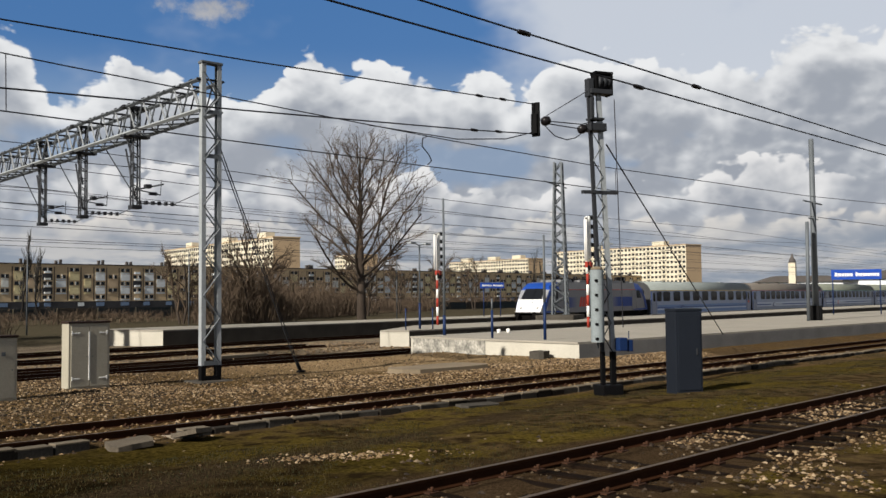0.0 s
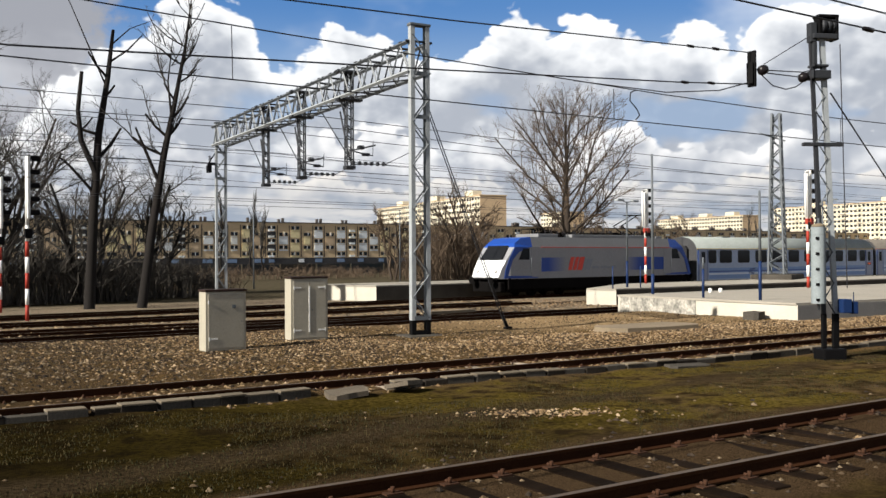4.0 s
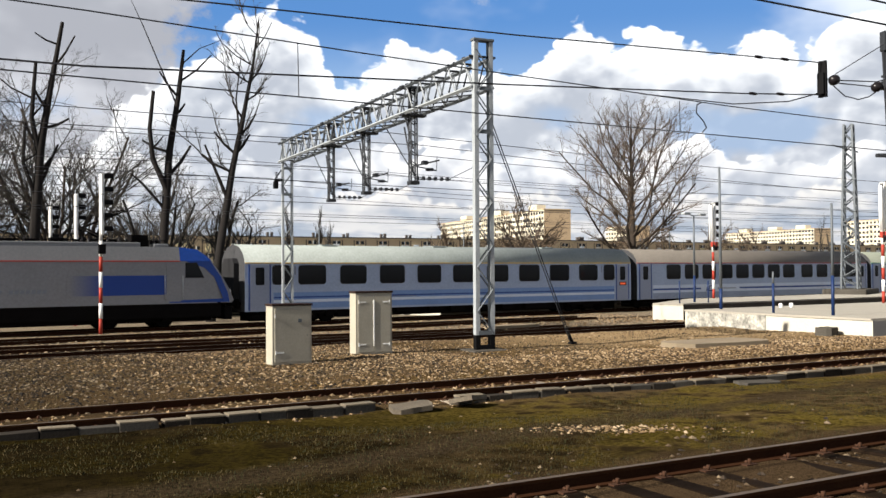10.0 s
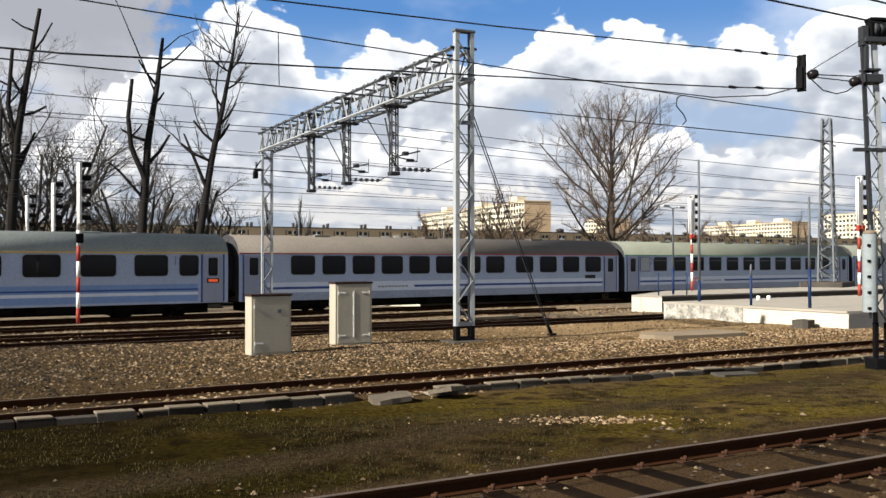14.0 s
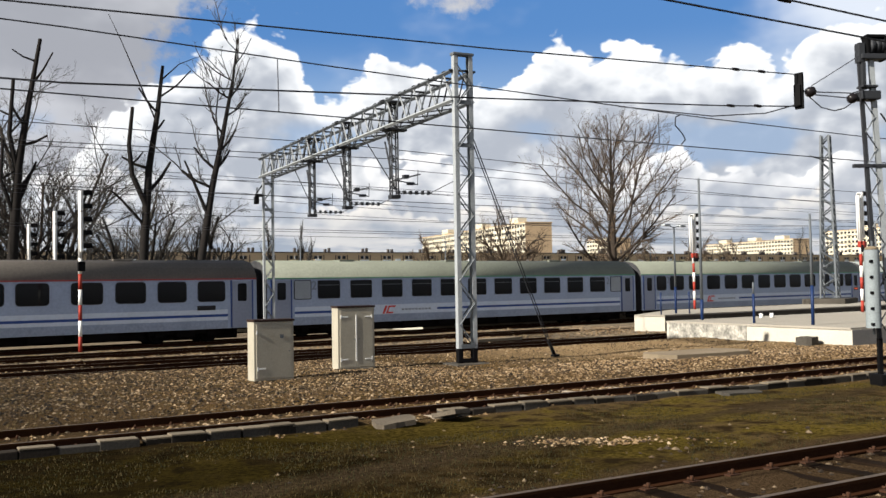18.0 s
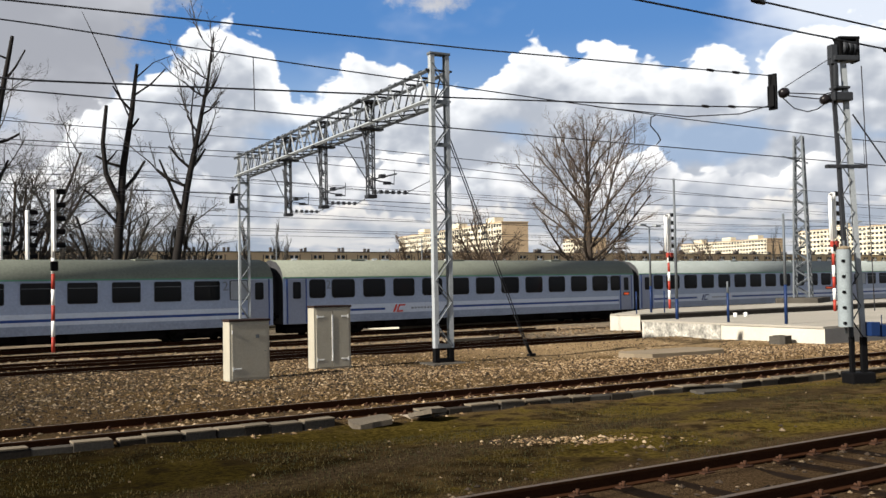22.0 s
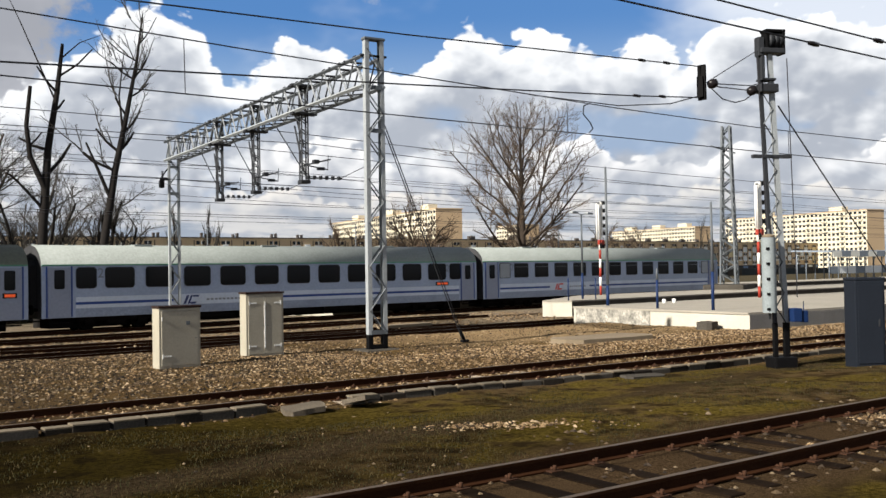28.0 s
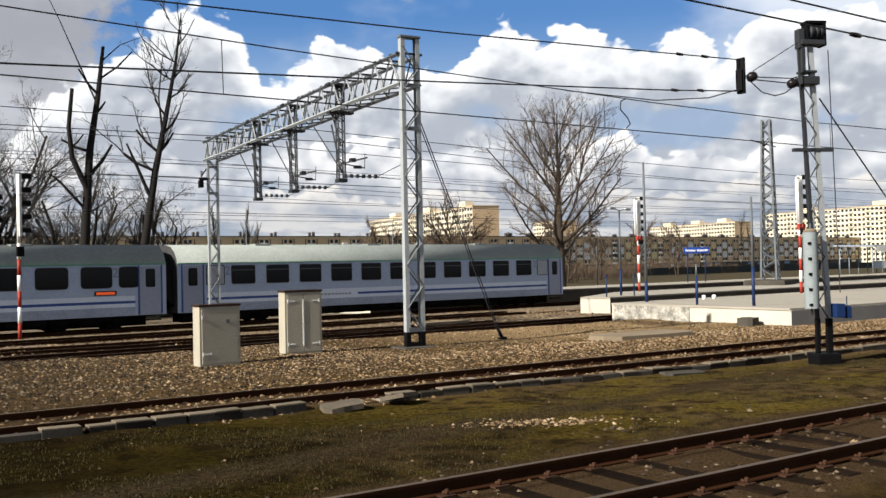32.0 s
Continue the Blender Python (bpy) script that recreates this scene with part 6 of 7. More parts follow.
M.update({
    "coach_side": paint("coach_pale_grey", (0.34, 0.415, 0.57)),
    "coach_blue": paint("coach_light_blue", (0.17, 0.28, 0.53)),
    "coach_stripe": paint("coach_dark_blue", (0.02, 0.06, 0.25)),
    "coach_white": paint("coach_white_band", (0.58, 0.66, 0.78)),
    "roof_grey": paint("coach_roof_grey", (0.25, 0.28, 0.27), 0.7, 0.3),
    "roof_brown": paint("coach_roof_brown", (0.13, 0.115, 0.10), 0.7, 0.3),
    "roof_green": paint("coach_roof_greygreen", (0.17, 0.185, 0.15), 0.7, 0.3),
    "gutter_yellow": paint("gutter_yellow", (0.62, 0.42, 0.12)),
    "gutter_green": paint("gutter_green", (0.10, 0.30, 0.20)),
    "gutter_red": paint("gutter_red", (0.34, 0.06, 0.06)),
    # dirty end wall, with the shadow in the coach gap mixed into its colour
    "coach_end": paint("coach_dirty_shaded_end", (0.045, 0.046, 0.05), 0.7, 0.4),
    "coach_low": paint("coach_lower_grey", (0.29, 0.35, 0.47), 0.5, 0.35),
    "door_grey": paint("coach_door_grey", (0.27, 0.31, 0.41)),
    "rubber": mat("rubber", (0.018, 0.018, 0.02), 0.6, 0, 0.2, 3, 20, 0.0),
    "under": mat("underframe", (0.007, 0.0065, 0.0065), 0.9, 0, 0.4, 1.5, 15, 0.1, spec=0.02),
    "loco_grey": paint("loco_silver_grey", (0.235, 0.24, 0.26)),
    "loco_roof": paint("loco_roof_grey", (0.17, 0.175, 0.185), 0.6),
    "loco_blue": paint("loco_blue", (0.011, 0.055, 0.29), 0.35),
    "loco_white": paint("loco_nose_white", (0.72, 0.74, 0.76), 0.35),
    "red_line": paint("red_line", (0.50, 0.06, 0.05)),
    "logo_red": paint("logo_red", (0.62, 0.06, 0.04)),
    "logo_dark": paint("logo_dark_blue", (0.03, 0.05, 0.16)),
    "num_grey": paint("numeral_grey", (0.20, 0.22, 0.26)),
})


def glass_material():
    m = bpy.data.materials.new("tinted_window_glass")
    m.use_nodes = True
    b = m.node_tree.nodes["Principled BSDF"]
    b.inputs["Base Color"].default_value = (0.010, 0.011, 0.013, 1)
    b.inputs["Roughness"].default_value = 0.08
    b.inputs["Specular IOR Level"].default_value = 0.12
    return m


M["glass"] = glass_material()


def orange_display():
    m = bpy.data.materials.new("orange_led_display")
    m.use_nodes = True
    b = m.node_tree.nodes["Principled BSDF"]
    b.inputs["Base Color"].default_value = (0.5, 0.1, 0.02, 1)
    b.inputs["Emission Color"].default_value = (1.0, 0.10, 0.02, 1)
    b.inputs["Emission Strength"].default_value = 0.2
    return m


M["led"] = orange_display()
M["frosted"] = mat("frosted_pane", (0.33, 0.37, 0.41), 0.35, 0, 0.2, 2, 20, 0.0)


def fade_paint(name, x0, x1):
    """Blue paint that fades into the grey side along the vehicle."""
    m = paint(name, (0.235, 0.24, 0.26))
    nt = m.node_tree
    N, L = nt.nodes, nt.links
    b = N["Principled BSDF"]
    tc, sp, mr, mx = N.new("ShaderNodeTexCoord"), N.new("ShaderNodeSeparateXYZ"), N.new("ShaderNodeMapRange"), N.new("ShaderNodeMix")
    L.new(tc.outputs["Object"], sp.inputs[0])
    L.new(sp.outputs[0], mr.inputs[0])
    mr.inputs[1].default_value, mr.inputs[2].default_value = x0, x1
    mx.data_type = "RGBA"
    old = b.inputs["Base Color"].links[0].from_socket
    L.new(mr.outputs[0], mx.inputs[0])
    mx.inputs[6].default_value = (0.010, 0.045, 0.25, 1)
    L.new(old, mx.inputs[7])
    L.new(mx.outputs[2], b.inputs["Base Color"])
    return m


def wheelset_mesh():
    """Two flanged wheels on their axle, turning about y."""
    bm = B()
    prof = [(0.05, -0.07), (0.40, -0.05), (0.46, -0.06), (0.46, 0.05), (0.49, 0.06), (0.49, 0.08), (0.36, 0.06), (0.08, 0.08)]
    lathe(bm, [(r, z - 0.76) for r, z in prof] + [(0.08, 0.68)] + [(r, 0.76 - z) for r, z in prof[::-1]], 18)
    bmesh.ops.rotate(bm, verts=bm.verts, cent=(0, 0, 0), matrix=Matrix.Rotation(radians(90), 3, "X"))
    return mesh_of(bm, M["under"], True)


WHEELSET = wheelset_mesh()
BOGIE = B()
for s in (-1.02, 1.02):
    box(BOGIE, -1.75, 1.75, s - 0.09, s + 0.09, 0.40, 0.62, 0.04)
    for x in (-1.25, 1.25):
        box(BOGIE, x - 0.22, x + 0.22, s - 0.14, s + 0.14, 0.28, 0.66, 0.05)
        bar(BOGIE, (x, s, 0.60), (x, s, 0.80), 0.12, 10)
    box(BOGIE, -0.45, 0.45, s - 0.12, s + 0.12, 0.25, 0.82, 0.06)
box(BOGIE, -0.35, 0.35, -1.0, 1.0, 0.45, 0.85, 0.04)
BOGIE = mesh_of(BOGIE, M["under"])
wheels = []                          # (axle, x on the vehicle's path) for the keyed turning


def bogie(t, x):
    b = part("bogie", BOGIE, None, t)
    b.location = (x, 0, 0)
    for dx in (-1.25, 1.25):
        a = part("wheelset", WHEELSET, None, b)
        a.location = (dx, 0, 0.46)
        wheels.append(a)


W2 = 1.40
SECTION = [(-W2, 0.62), (-W2 - 0.015, 1.5), (-W2, 2.95), (-1.33, 3.20), (-1.10, 3.50), (-0.70, 3.76), (0, 3.90), (0.70, 3.76), (1.10, 3.50), (1.33, 3.20), (W2, 2.95), (W2 + 0.015, 1.5), (W2, 0.62)]


def window_mesh(w, h, r, glass=True):
    """A pane with rounded corners, in the x-z plane, facing -y."""
    bm = B()
    ring = []
    for cx, cz, a0 in ((w / 2 - r, h / 2 - r, 0), (-w / 2 + r, h / 2 - r, 90), (-w / 2 + r, -h / 2 + r, 180), (w / 2 - r, -h / 2 + r, 270)):
        for i in range(4):
            a = radians(a0 + 30 * i)
            ring.append((cx + r * math.cos(a), cz + r * math.sin(a)))
    prism(bm, ring, -0.012, 0.012, "y")
    return bm


def ring_mesh(w, h, r, t):
    bm = B()
    def pts(w, h, r):
        out = []
        for cx, cz, a0 in ((w / 2 - r, h / 2 - r, 0), (-w / 2 + r, h / 2 - r, 90), (-w / 2 + r, -h / 2 + r, 180), (w / 2 - r, -h / 2 + r, 270)):
            for i in range(4):
                a = radians(a0 + 30 * i)
                out.append((cx + r * math.cos(a), cz + r * math.sin(a)))
        return out
    a, b = pts(w, h, r), pts(w + 2 * t, h + 2 * t, r + t)
    va = [bm.verts.new((x, -0.022, z)) for x, z in a]
    vb = [bm.verts.new((x, -0.022, z)) for x, z in b]
    vc = [bm.verts.new((x, 0.01, z)) for x, z in b]
    vd = [bm.verts.new((x, 0.01, z)) for x, z in a]
    n = len(a)
    for i in range(n):
        j = (i + 1) % n
        for p, q in ((va, vb), (vb, vc), (vd, va)):
            bm.faces.new((p[i], p[j], q[j], q[i]))
    bmesh.ops.recalc_face_normals(bm, faces=bm.faces)
    return bm


WIN = {}


def coach(name, spec, label):
    t = thing(name, (0, 0, 0), 0, label, "railway coach", "coaches of the train")
    L0, L1 = 0.28, 26.57
    # lower side, window side and roof as bands of one shell
    def shell(nm, i0, i1, material, off=0.0):
        bm = B()
        pts = SECTION[i0:i1 + 1]
        a = [bm.verts.new((L0, y + math.copysign(off, y), z)) for y, z in pts]
        b = [bm.verts.new((L1, y + math.copysign(off, y), z)) for y, z in pts]
        for i in range(len(pts) - 1):
            bm.faces.new((a[i], b[i], b[i + 1], a[i + 1])).smooth = len(pts) > 4
        bmesh.ops.recalc_face_normals(bm, faces=bm.faces)
        return part(nm, bm, M[material], t)
    bm = B()
    prism(bm, SECTION, L0, L1, "x")
    for f in bm.faces:
        c = f.calc_center_median()
        if abs(f.normal.x) < 0.5 and c.z > 3.0:
            f.material_index, f.smooth = 1, True
        if abs(f.normal.x) > 0.5:
            f.material_index = 2
    part("body", bm, [M["coach_side"], M[spec["roof"]], M["coach_end"]], t)
    for side in (-1, 1):
        yo = side * (W2 + 0.012)
        def band(nm, x0, x1, z0, z1, material, d=0.006, lab=""):
            bm = B()
            box(bm, x0, x1, yo - d, yo + d, z0, z1)
            return part(nm, bm, M[material], t, lab)
        band("gutter", L0 + 0.02, L1 - 0.02, 2.93, 2.99, spec["gutter"], 0.02)
        if spec["low"]:
            band("lower_band", L0 + 1.5, L1 - 1.5, 0.72, 1.52, "coach_blue", 0.005)
            band("white_band", L0 + 1.5, L1 - 1.5, 1.02, 1.16, "coach_white", 0.010)
            band("stripe", L0 + 1.5, L1 - 1.5, 1.24, 1.31, "coach_stripe", 0.012)
        else:
            band("lower_band", L0 + 1.5, L1 - 1.5, 0.64, 1.00, "coach_low", 0.004)
            band("white_band", L0 + 1.5, L1 - 1.5, 1.02, 1.52, "coach_white", 0.007)
            lx = spec["logo"]
            band("stripe", L0 + 1.5, lx - 0.5, 1.18, 1.30, "coach_stripe", 0.012)
            band("stripe", lx + 3.6, L1 - 1.5, 1.18, 1.30, "coach_stripe", 0.012)
        for (x0, x1) in ((0.55, 1.55), (25.30, 26.30)):
            bm = B()
            box(bm, x0, x1, yo - 0.03, yo + 0.03, 0.62, 2.86, 0.01)
            d = part("door", bm, M["door_grey"], t)
            key = ("dw", 0.5)
            if key not in WIN:
                WIN[key] = mesh_of(window_mesh(0.46, 0.85, 0.08), M["glass"])
            p = part("door_window", WIN[key], None, d)
            p.matrix_basis = pose((x0 + x1) / 2, yo + side * 0.03, 2.32)
            for x in (x0 - 0.05, x1 + 0.05):
                bm = B()
                box(bm, x - 0.03, x + 0.03, yo - 0.025, yo + 0.025, 0.66, 2.9)
                part("door_seal", bm, M["coach_stripe"], d)
            bm = B()
            box(bm, x0 + 0.05, x1 - 0.05, yo - 0.12, yo + 0.05, 0.36, 0.42)
            part("step", bm, M["under"], d)
        for i, (x, w, kind) in enumerate(spec["windows"]):
            h = 0.90 if kind != "t" else 0.86
            key = (round(w, 2), kind)
            if key not in WIN:
                r = 0.13 if kind == "r" else 0.05
                WIN[key] = (mesh_of(window_mesh(w, h, r), M["glass" if kind != "f" else "frosted"]), mesh_of(ring_mesh(w, h, r, 0.035), M["rubber"]))
            p = part("window", WIN[key][0], None, t)
            p.matrix_basis = pose(x + w / 2, yo, 2.38)
            fr = part("window_seal", WIN[key][1], None, p)
            fr.matrix_basis = pose(0, 0, 0, 0, 0, 0 if side < 0 else 180)
            if kind == "t":
                bm = B()
                box(bm, -w / 2, w / 2, side * 0.014 - 0.006, side * 0.014 + 0.006, 0.21, 0.24)
                part("transom", bm, M["galv_dull"], p)
        for xn, ch in spec["numbers"]:
            me = text_mesh(ch, 0.62)
            me.materials.append(M["num_grey"])
            nb = part("class_number", me, None, t, "grey class numeral")
            nb.matrix_basis = pose(xn if side < 0 else xn + 0.4, yo + side * 0.012, 2.38, 90, 0, 0 if side < 0 else 180)
        # slanting logo bars and a line of small lettering
        lx = spec["logo"]
        for k, (dx, w) in enumerate(((0.0, 0.14), (0.22, 0.10))):
            bm = B()
            prism(bm, [(lx + dx, 1.04), (lx + dx + w, 1.04), (lx + dx + w + 0.2, 1.46), (lx + dx + 0.2, 1.46)], yo - 0.012, yo + 0.012, "y")
            part("logo_bar", bm, M[spec["logo_mat"]], t)
        for z in (1.04, 1.37):
            bm = B()
            k = (z - 1.04) * 0.48
            prism(bm, [(lx + 0.34 + k, z), (lx + 0.66 + k, z), (lx + 0.70 + k, z + 0.09), (lx + 0.38 + k, z + 0.09)], yo - 0.012, yo + 0.012, "y")
            part("logo_bar", bm, M[spec["logo_mat"]], t)
        for k in range(9):
            bm = B()
            x = lx + 1.25 + k * 0.22
            box(bm, x, x + 0.15, yo - 0.009, yo + 0.009, 1.19, 1.28)
            part("letter_bar", bm, M["num_grey"], t)
        if spec.get("led"):
            xl, wl = spec["led"]
            bm = B()
            box(bm, xl - wl / 2, xl + wl / 2, yo - 0.04, yo + 0.04, 1.56, 1.78, 0.01)
            dp = part("destination_display", bm, M["rubber"], t)
            bm = B()
            box(bm, xl - wl / 2 + 0.08, xl + wl / 2 - 0.08, yo - 0.044, yo + 0.044, 1.61, 1.73)
            part("display_text", bm, M["led"], dp, "lit orange display")
        if spec.get("plate"):
            bm = B()
            box(bm, spec["plate"] - 0.45, spec["plate"] + 0.45, yo - 0.014, yo + 0.014, 1.50, 1.72)
            part("destination_plate", bm, M["rubber"], t)
    # ends with gangway bellows
    for x, s in ((L0, -1), (L1, 1)):
        bm = B()
        prism(bm, [(-0.72, 0.95), (0.72, 0.95), (0.72, 2.95), (0.5, 3.2), (-0.5, 3.2), (-0.72, 2.95)], min(x, x + s * 0.27), max(x, x + s * 0.27), "x")
        part("gangway", bm, M["rubber"], t, "black rubber gangway")
        for yb in (-0.87, 0.87):
            bm = B()
            bar(bm, (x, yb, 1.0), (x + s * 0.24, yb, 1.0), 0.08, 10)
            bar(bm, (x + s * 0.22, yb, 1.0), (x + s * 0.26, yb, 1.0), 0.22, 12)
            part("buffer", bm, M["under"], t)
    bogie(t, 3.75)
    bogie(t, 23.1)
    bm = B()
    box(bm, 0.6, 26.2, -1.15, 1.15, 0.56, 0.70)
    # underfloor gear as dark blocks, filled out to stand for the shade below
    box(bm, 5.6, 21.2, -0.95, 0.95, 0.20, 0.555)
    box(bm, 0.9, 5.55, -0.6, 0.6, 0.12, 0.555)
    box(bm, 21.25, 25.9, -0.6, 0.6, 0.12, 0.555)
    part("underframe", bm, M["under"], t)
    r = random.Random(len(label))
    x = 6.5
    while x < 19.5:
        w = r.uniform(0.8, 2.0)
        for s in (-1, 1):
            bm = B()
            box(bm, x, x + w, s * 1.25 - 0.1, s * 1.25 + 0.1, r.uniform(0.25, 0.4), 0.60, 0.03)
            part("equipment_box", bm, M["under"], t)
        x += w + r.uniform(0.3, 1.2)
    for x in (5.0, 12.0, 20.0):
        bm = B()
        box(bm, x, x + 0.9, -0.35, 0.35, 3.80, 3.93, 0.03)
        part("roof_vent", bm, M[spec["roof"]], t)
    return t


first = {"roof": "roof_grey", "gutter": "gutter_yellow", "low": True, "logo": 6.95, "logo_mat": "logo_dark", "numbers": [(2.78, "1"), (23.82, "1")], "plate": None, "led": (25.8, 0.62),
         "windows": [(1.75, 0.90, "r")] + [(3.15 + 2.37 * k, 1.48, "r") for k in range(9)] + [(24.20, 0.86, "r")]}
brown = {"roof": "roof_brown", "gutter": "gutter_red", "low": False, "logo": 6.95, "logo_mat": "logo_dark", "numbers": [], "plate": 24.0,
         "windows": [(3.10 + 1.79 * k, 1.29, "r") for k in range(8)] + [(17.88 + 1.91 * k, 1.30, "r") for k in range(4)]}
comp = {"roof": "roof_green", "gutter": "gutter_green", "low": False, "logo": 6.95, "logo_mat": "logo_red", "numbers": [(2.72, "2"), (23.86, "2")], "plate": None,
        "windows": [(1.78, 0.90, "f")] + [(3.12 + 1.935 * k, 1.23, "t") for k in range(11)] + [(24.28, 0.90, "f")]}
saloon = {"roof": "roof_green", "gutter": "gutter_green", "low": False, "logo": 6.95, "logo_mat": "logo_red", "numbers": [(2.76, "2"), (24.0, "2")], "led": (25.8, 0.6),
          "windows": [(1.82, 0.88, "r")] + [(3.15 + 1.95 * k, 1.34, "r") for k in range(11)] + [(24.36, 0.86, "r")]}
saloon2 = dict(saloon, roof="roof_grey", logo_mat="logo_dark", led=(23.7, 1.0))
last = dict(comp, roof="roof_grey")
coaches = [
    coach("railway_coach", first, "first class coach, pale grey and light blue, yellow eaves line"),
    coach("railway_coach", brown, "pale grey coach with brown roof and dark rounded windows"),
    coach("railway_coach", comp, "pale grey compartment coach with green eaves line"),
    coach("railway_coach", saloon, "pale grey second class coach, rounded windows, green eaves line"),
    coach("railway_coach", saloon2, "pale grey second class coach with grey roof and lit display"),
    coach("railway_coach", last, "last pale grey compartment coach of the train"),
]


def locomotive():
    t = thing("electric_locomotive", (0, 0, 0), 0, "silver grey and blue electric locomotive with white nose", "locomotive")
    out = [(-19.15, 1.10), (-19.3, 1.20), (-19.05, 1.75), (-18.72, 2.25), (-17.95, 3.30), (-17.45, 3.60), (-16.6, 3.70),
           (-2.9, 3.70), (-2.05, 3.60), (-1.55, 3.30), (-0.78, 2.25), (-0.45, 1.75), (-0.2, 1.20), (-0.35, 1.10)]
    bm = B()
    prism(bm, out, -1.42, 1.42, "y")
    bmesh.ops.bisect_plane(bm, geom=bm.verts[:] + bm.edges[:] + bm.faces[:], plane_co=(0, 0, 3.05), plane_no=(0, 0, 1))
    for xx in (-18.4, -16.6, -2.9, -1.1):
        bmesh.ops.bisect_plane(bm, geom=bm.verts[:] + bm.edges[:] + bm.faces[:], plane_co=(xx, 0, 0), plane_no=(1, 0, 0))
    for v in bm.verts:
        k = 1.0
        if v.co.z > 3.06:
            k *= 0.88
        e = min(v.co.x + 19.3, -0.2 - v.co.x)
        if e < 1.0:
            k *= 0.86 + 0.14 * max(0, e)
        v.co.y *= k
    bmesh.ops.recalc_face_normals(bm, faces=bm.faces)
    for f in bm.faces:
        c = f.calc_center_median()
        end = c.x < -17.2 or c.x > -2.3
        if abs(f.normal.y) < 0.6 and end and c.z < 2.2:
            f.material_index = 2
        elif abs(f.normal.y) < 0.6 and end and c.z > 3.0:
            f.material_index = 1
        elif c.z > 3.04:
            f.material_index = 1 if (c.x < -16.5 or c.x > -3.0) else 3
    part("body", bm, [M["loco_grey"], M["loco_blue"], M["loco_white"], M["loco_roof"]], t)
    for side in (-1, 1):
        yo = side * 1.425
        def band(nm, x0, x1, z0, z1, material, d=0.010):
            bm = B()
            box(bm, x0, x1, yo - d, yo + d, z0, z1)
            return part(nm, bm, material, t)
        band("red_line", -15.8, -2.9, 3.02, 3.07, M["red_line"], 0.03)
        band("blue_panel", -15.85, -13.3, 1.52, 2.40, FADE1)
        band("blue_panel", -7.9, -3.15, 1.52, 2.40, FADE2)
        # wedge of blue at the cab's corner, front and rear
        for s, x in ((1, -19.3), (-1, -0.2)):
            bm = B()
            pts = [(x + s * 0.30, 1.14), (x + s * 3.2, 1.14), (x + s * 3.2, 1.24), (x + s * 0.62, 1.30), (x + s * 1.05, 2.30), (x + s * 1.55, 2.75), (x + s * 2.5, 3.06), (x + s * 1.25, 3.06), (x + s * 0.72, 2.3), (x + s * 0.40, 1.6)]
            prism(bm, pts, yo - 0.012, yo + 0.012, "y")
            part("cab_stripe", bm, M["loco_blue"], t)
            bm = B()
            pts = [(x + s * 1.55, 2.28), (x + s * 2.45, 2.28), (x + s * 2.45, 2.98), (x + s * 1.9, 2.98)]
            prism(bm, pts, yo - 0.016, yo + 0.016, "y")
            part("cab_side_window", bm, M["glass"], t)
            bm = B()
            box(bm, x + s * 3.0 - 0.35, x + s * 3.0 + 0.35, yo - 0.014, yo + 0.014, 1.2, 2.98)
            dd = part("cab_door", bm, M["loco_grey"], t)
            for hx in (-0.42, 0.42):
                bm = B()
                bar(bm, (x + s * 3.0 + hx, yo + side * 0.04, 1.3), (x + s * 3.0 + hx, yo + side * 0.04, 2.4), 0.018, 6)
                part("grab_rail", bm, M["galv"], dd)
        for k, (dx, w, mt) in enumerate(((0.0, 0.34, "logo_red"), (0.46, 0.30, "logo_red"), (0.86, 0.45, "logo_red"), (1.35, 0.25, "num_grey"), (1.62, 0.45, "num_grey"))):
            bm = B()
            x = -13.4 + dx
            hgt = 0.85 if k < 3 else 0.72
            prism(bm, [(x, 1.58), (x + w, 1.58), (x + w + 0.3, 1.58 + hgt), (x + 0.3, 1.58 + hgt)], yo - 0.014, yo + 0.014, "y")
            part("logo_bar", bm, M[mt], t)
        for k in range(11):
            if k == 3:
                continue
            bm = B()
            x = -11.1 + k * 0.22
            prism(bm, [(x, 1.66), (x + 0.16, 1.66), (x + 0.2, 1.82), (x + 0.04, 1.82)], yo - 0.012, yo + 0.012, "y")
            part("letter_bar", bm, M["num_grey"], t)
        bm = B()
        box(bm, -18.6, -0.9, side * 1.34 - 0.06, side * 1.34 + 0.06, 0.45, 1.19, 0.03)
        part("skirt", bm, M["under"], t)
    for s, x in ((1, -19.3), (-1, -0.2)):
        # windscreen on the sloping front, lamps, buffers
        bm = B()
        a, b = Vector((x + s * 0.52, 0, 2.30)), Vector((x + s * 1.16, 0, 3.14))
        nrm = Vector((-s * (b.z - a.z), 0, abs(b.x - a.x))).normalized() * 0.025
        vs = [bm.verts.new(p + nrm + Vector((0, y, 0))) for p, y in ((a, -1.0), (a, 1.0), (b, 0.92), (b, -0.92))]
        vs2 = [bm.verts.new(v.co - nrm * 1.5) for v in vs]
        bm.faces.new(vs)
        for i in range(4):
            bm.faces.new((vs[i], vs2[i], vs2[(i + 1) % 4], vs[(i + 1) % 4]))
        part("windscreen", bm, M["glass"], t)
        for yb in (-0.87, 0.87):
            bm = B()
            bar(bm, (x + s * 0.2, yb, 1.0), (x - s * 0.30, yb, 1.0), 0.09, 10)
            bar(bm, (x - s * 0.30, yb, 1.0), (x - s * 0.36, yb, 1.0), 0.23, 14)
            part("buffer", bm, M["under"], t)
            bm = B()
            bar(bm, (x + s * 0.30, yb * 0.95, 1.62), (x + s * 0.02, yb * 0.95, 1.62), 0.12, 12)
            part("headlamp", bm, M["white"], t)
        bm = B()
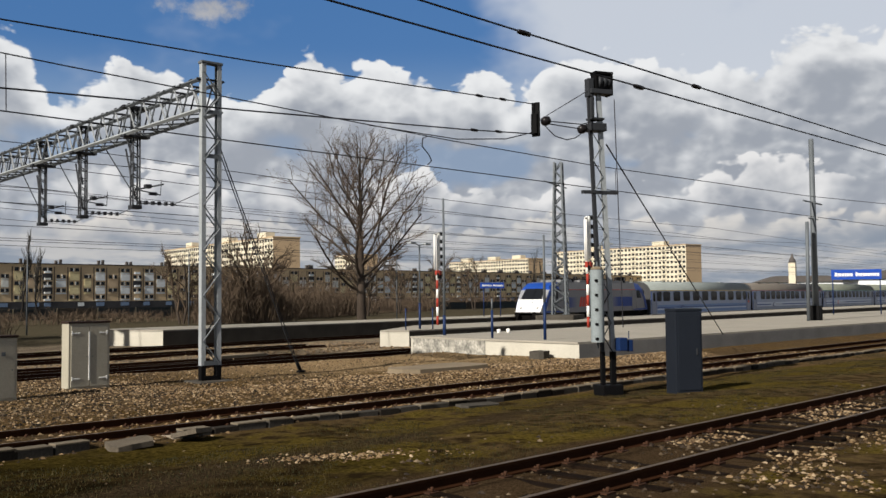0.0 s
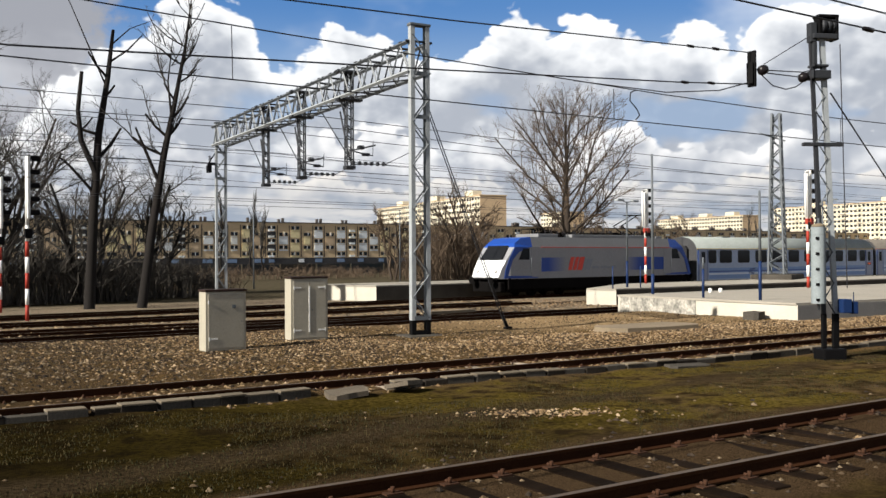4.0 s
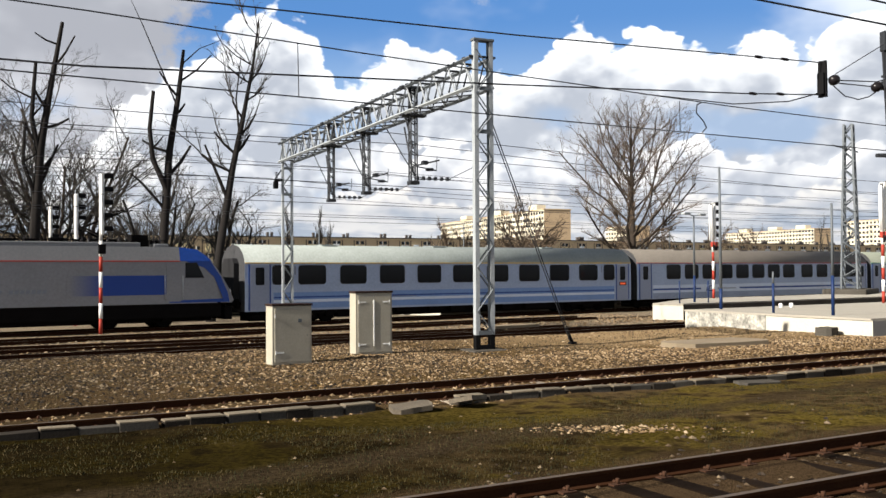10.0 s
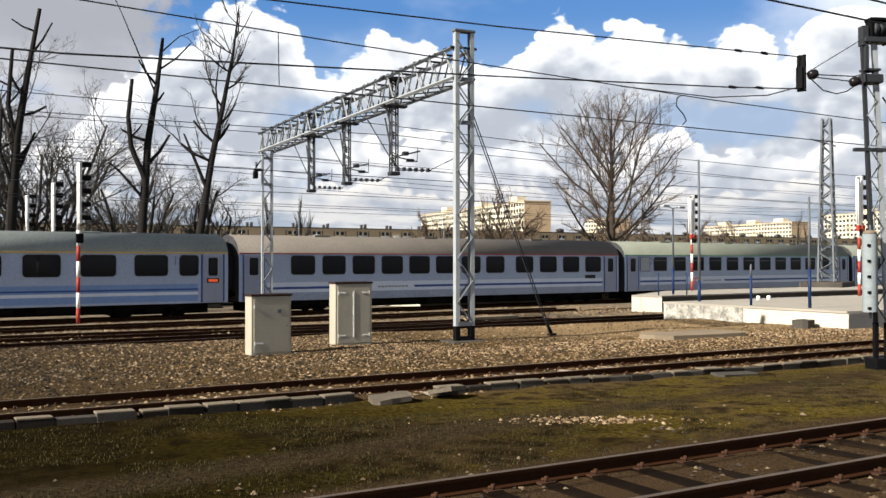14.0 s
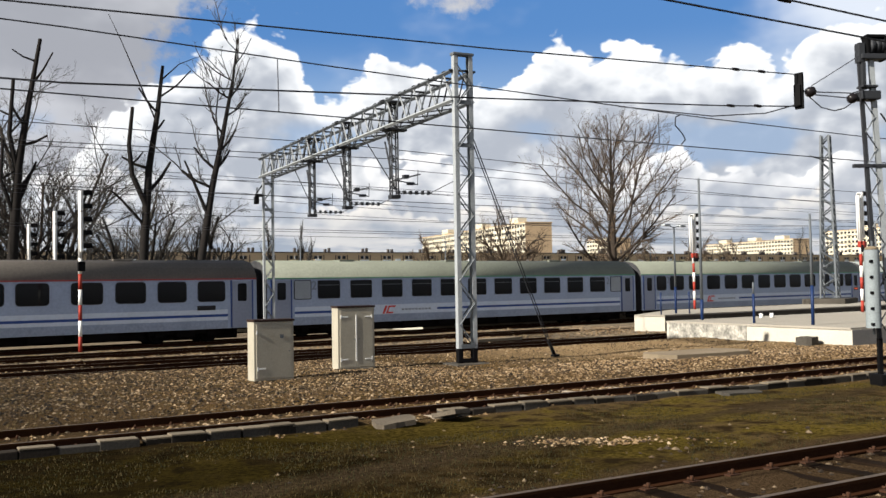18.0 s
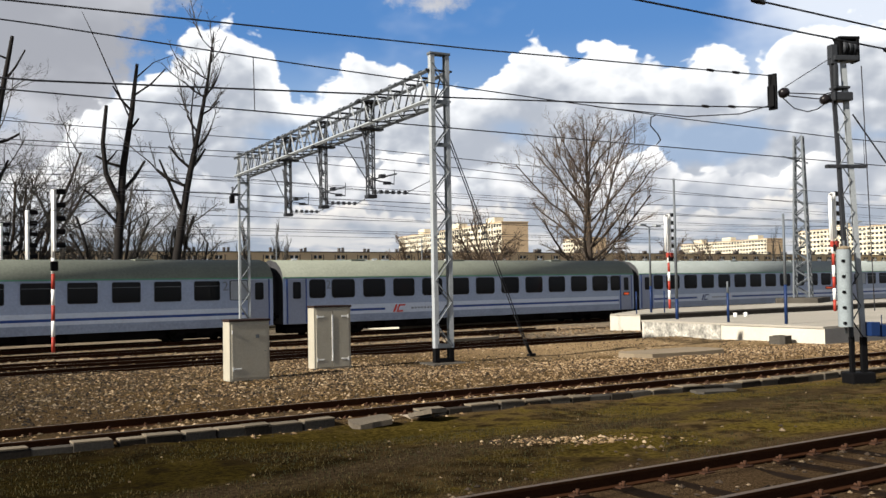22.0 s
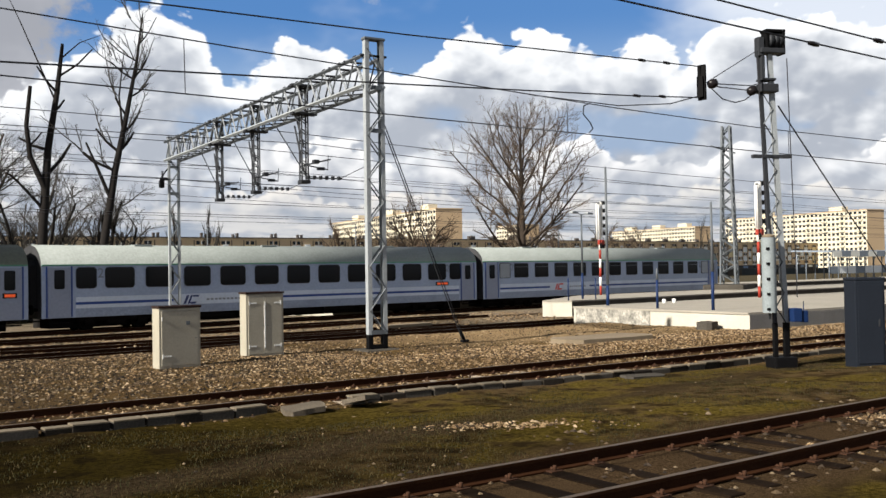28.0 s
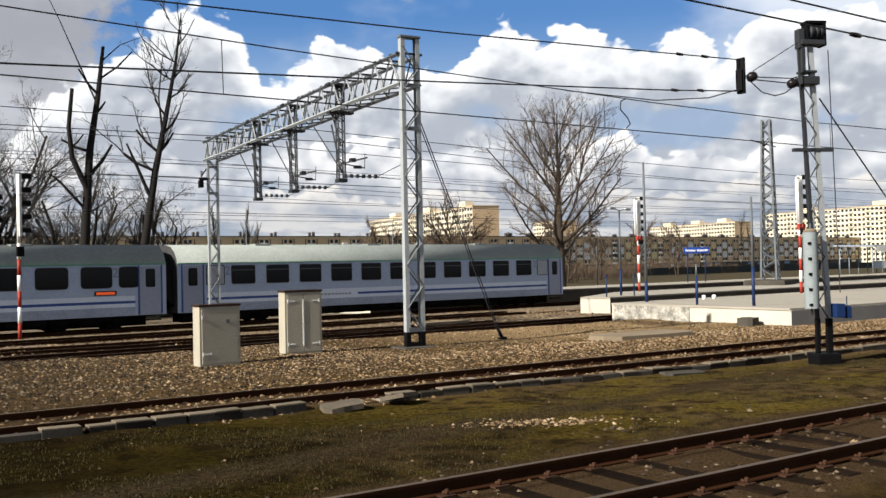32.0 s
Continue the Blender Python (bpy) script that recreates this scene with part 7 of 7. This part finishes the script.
        box(bm, min(x + s * 0.1, x + s * 0.5), max(x + s * 0.1, x + s * 0.5), -1.3, 1.3, 0.30, 0.92, 0.08)
        part("snow_plough", bm, M["under"], t)
    for x0, x1, z in ((-15.7, -13.9, 0.22), (-12.6, -4.6, 0.20), (-4.0, -3.3, 0.15)):
        bm = B()
        box(bm, x0, x1, -1.05, 1.05, 3.68, 3.70 + z, 0.05)
        part("roof_housing", bm, M["loco_roof"], t)
    for xc, up, fw in ((-14.6, 0.25, 1), (-5.6, 1.35, -1)):
        knee = xc + fw * 1.3
        bm = B()
        box(bm, xc - 0.55, xc + 0.55, -0.5, 0.5, 3.88, 3.94, 0.02)
        pg = part("pantograph", bm, M["under"], t, "dark pantograph")
        for y in (-0.45, 0.45):
            part("lower_arm", bar(B(), (xc, y, 3.92), (knee, y * 0.8, 3.95 + up * 0.45), 0.04, 6), M["under"], pg)
            part("upper_arm", bar(B(), (knee, y * 0.8, 3.95 + up * 0.45), (xc - fw * 0.5, y * 0.6, 3.98 + up), 0.032, 6), M["under"], pg)
        for dx in (-0.2, 0.2):
            part("collector", bar(B(), (xc - fw * 0.5 + dx, -0.85, 4.0 + up), (xc - fw * 0.5 + dx, 0.85, 4.0 + up), 0.035, 6), M["under"], pg)
        for y in (-0.5, 0.5):
            for dx in (-0.5, 0.5):
                bm = B()
                lathe(bm, [(0.05, 0), (0.09, 0.04), (0.05, 0.08), (0.09, 0.12), (0.05, 0.2)], 10, (xc + dx, y, 3.72))
                part("insulator", bm, M["insul"], t)
    r = random.Random(77)
    x = -15.4
    while x < -3.4:                       # dark gear along the roof
        w = r.uniform(0.25, 0.9)
        bm = B()
        yc = r.choice((-0.75, -0.3, 0.35))
        box(bm, x, x + w, yc - 0.22, yc + 0.22, 3.72, r.uniform(4.0, 4.26), 0.03)
        part("roof_gear", bm, M["under"], t)
        for k in (0.2, 0.8):
            bm = B()
            lathe(bm, [(0.04, 0), (0.08, 0.04), (0.04, 0.08), (0.08, 0.12), (0.04, 0.16), (0.02, 0.3)], 8, (x + w * k, -0.55 - 0.2 * r.random(), 3.85))
            part("insulator", bm, M["insul"], t)
        x += w + r.uniform(0.2, 0.7)
    bm = B()
    for y in (-0.3, 0.3):
        bar(bm, (-15.5, y, 4.02), (-3.2, y, 4.02), 0.02, 6)
    part("busbar", bm, M["under"], t)
    bogie(t, -14.8)
    bogie(t, -4.7)
    bm = B()
    box(bm, -12.4, -7.1, -1.2, 1.2, 0.28, 1.0, 0.06)
    box(bm, -18.3, -1.2, -0.9, 0.9, 0.25, 0.9)
    part("transformer_box", bm, M["under"], t)
    return t


FADE1, FADE2 = fade_paint("blue_fade_front", -15.2, -13.6), fade_paint("blue_fade_rear", -6.3, -7.8)
loco = locomotive()


# ------------------------------------------------------------------ how the train runs
S_ROWS = [(0, 86.2), (1, 79.5), (2, 72.8), (3, 65.9), (4, 58.8), (7, 38.4), (8, 31.8), (9, 25.2), (10, 18.6), (11, 11.95), (12, 5.5), (13, -0.95),
          (16, -20.45), (17, -26.73), (18, -32.95), (19, -39.05), (20, -45.3), (21, -51.45), (22, -57.6), (23, -63.6), (24, -69.6), (25, -75.4),
          (28, -92.8), (29, -98.4), (30, -104.05), (31, -109.8), (32, -115.3)]
PITCH = 26.85


def motions():
    for i, ob in enumerate([loco] + coaches):
        off = 0 if i == 0 else PITCH * (i - 1)
        walk(ob, [(t, pose(s + off, T1, -0.25)) for t, s in S_ROWS])
    ts, ss = [t for t, _ in S_ROWS], [s for _, s in S_ROWS]
    rows = []
    for k in range(321):
        t = k / 10
        s = float(np.interp(t, ts, ss))
        rows.append((t, math.degrees((s - ss[0]) / 0.46)))
    for a in wheels:
        base = a.matrix_basis.copy()
        walk(a, [(t, base @ pose(0, 0, 0, 0, ang, 0)) for t, ang in rows])


motions()
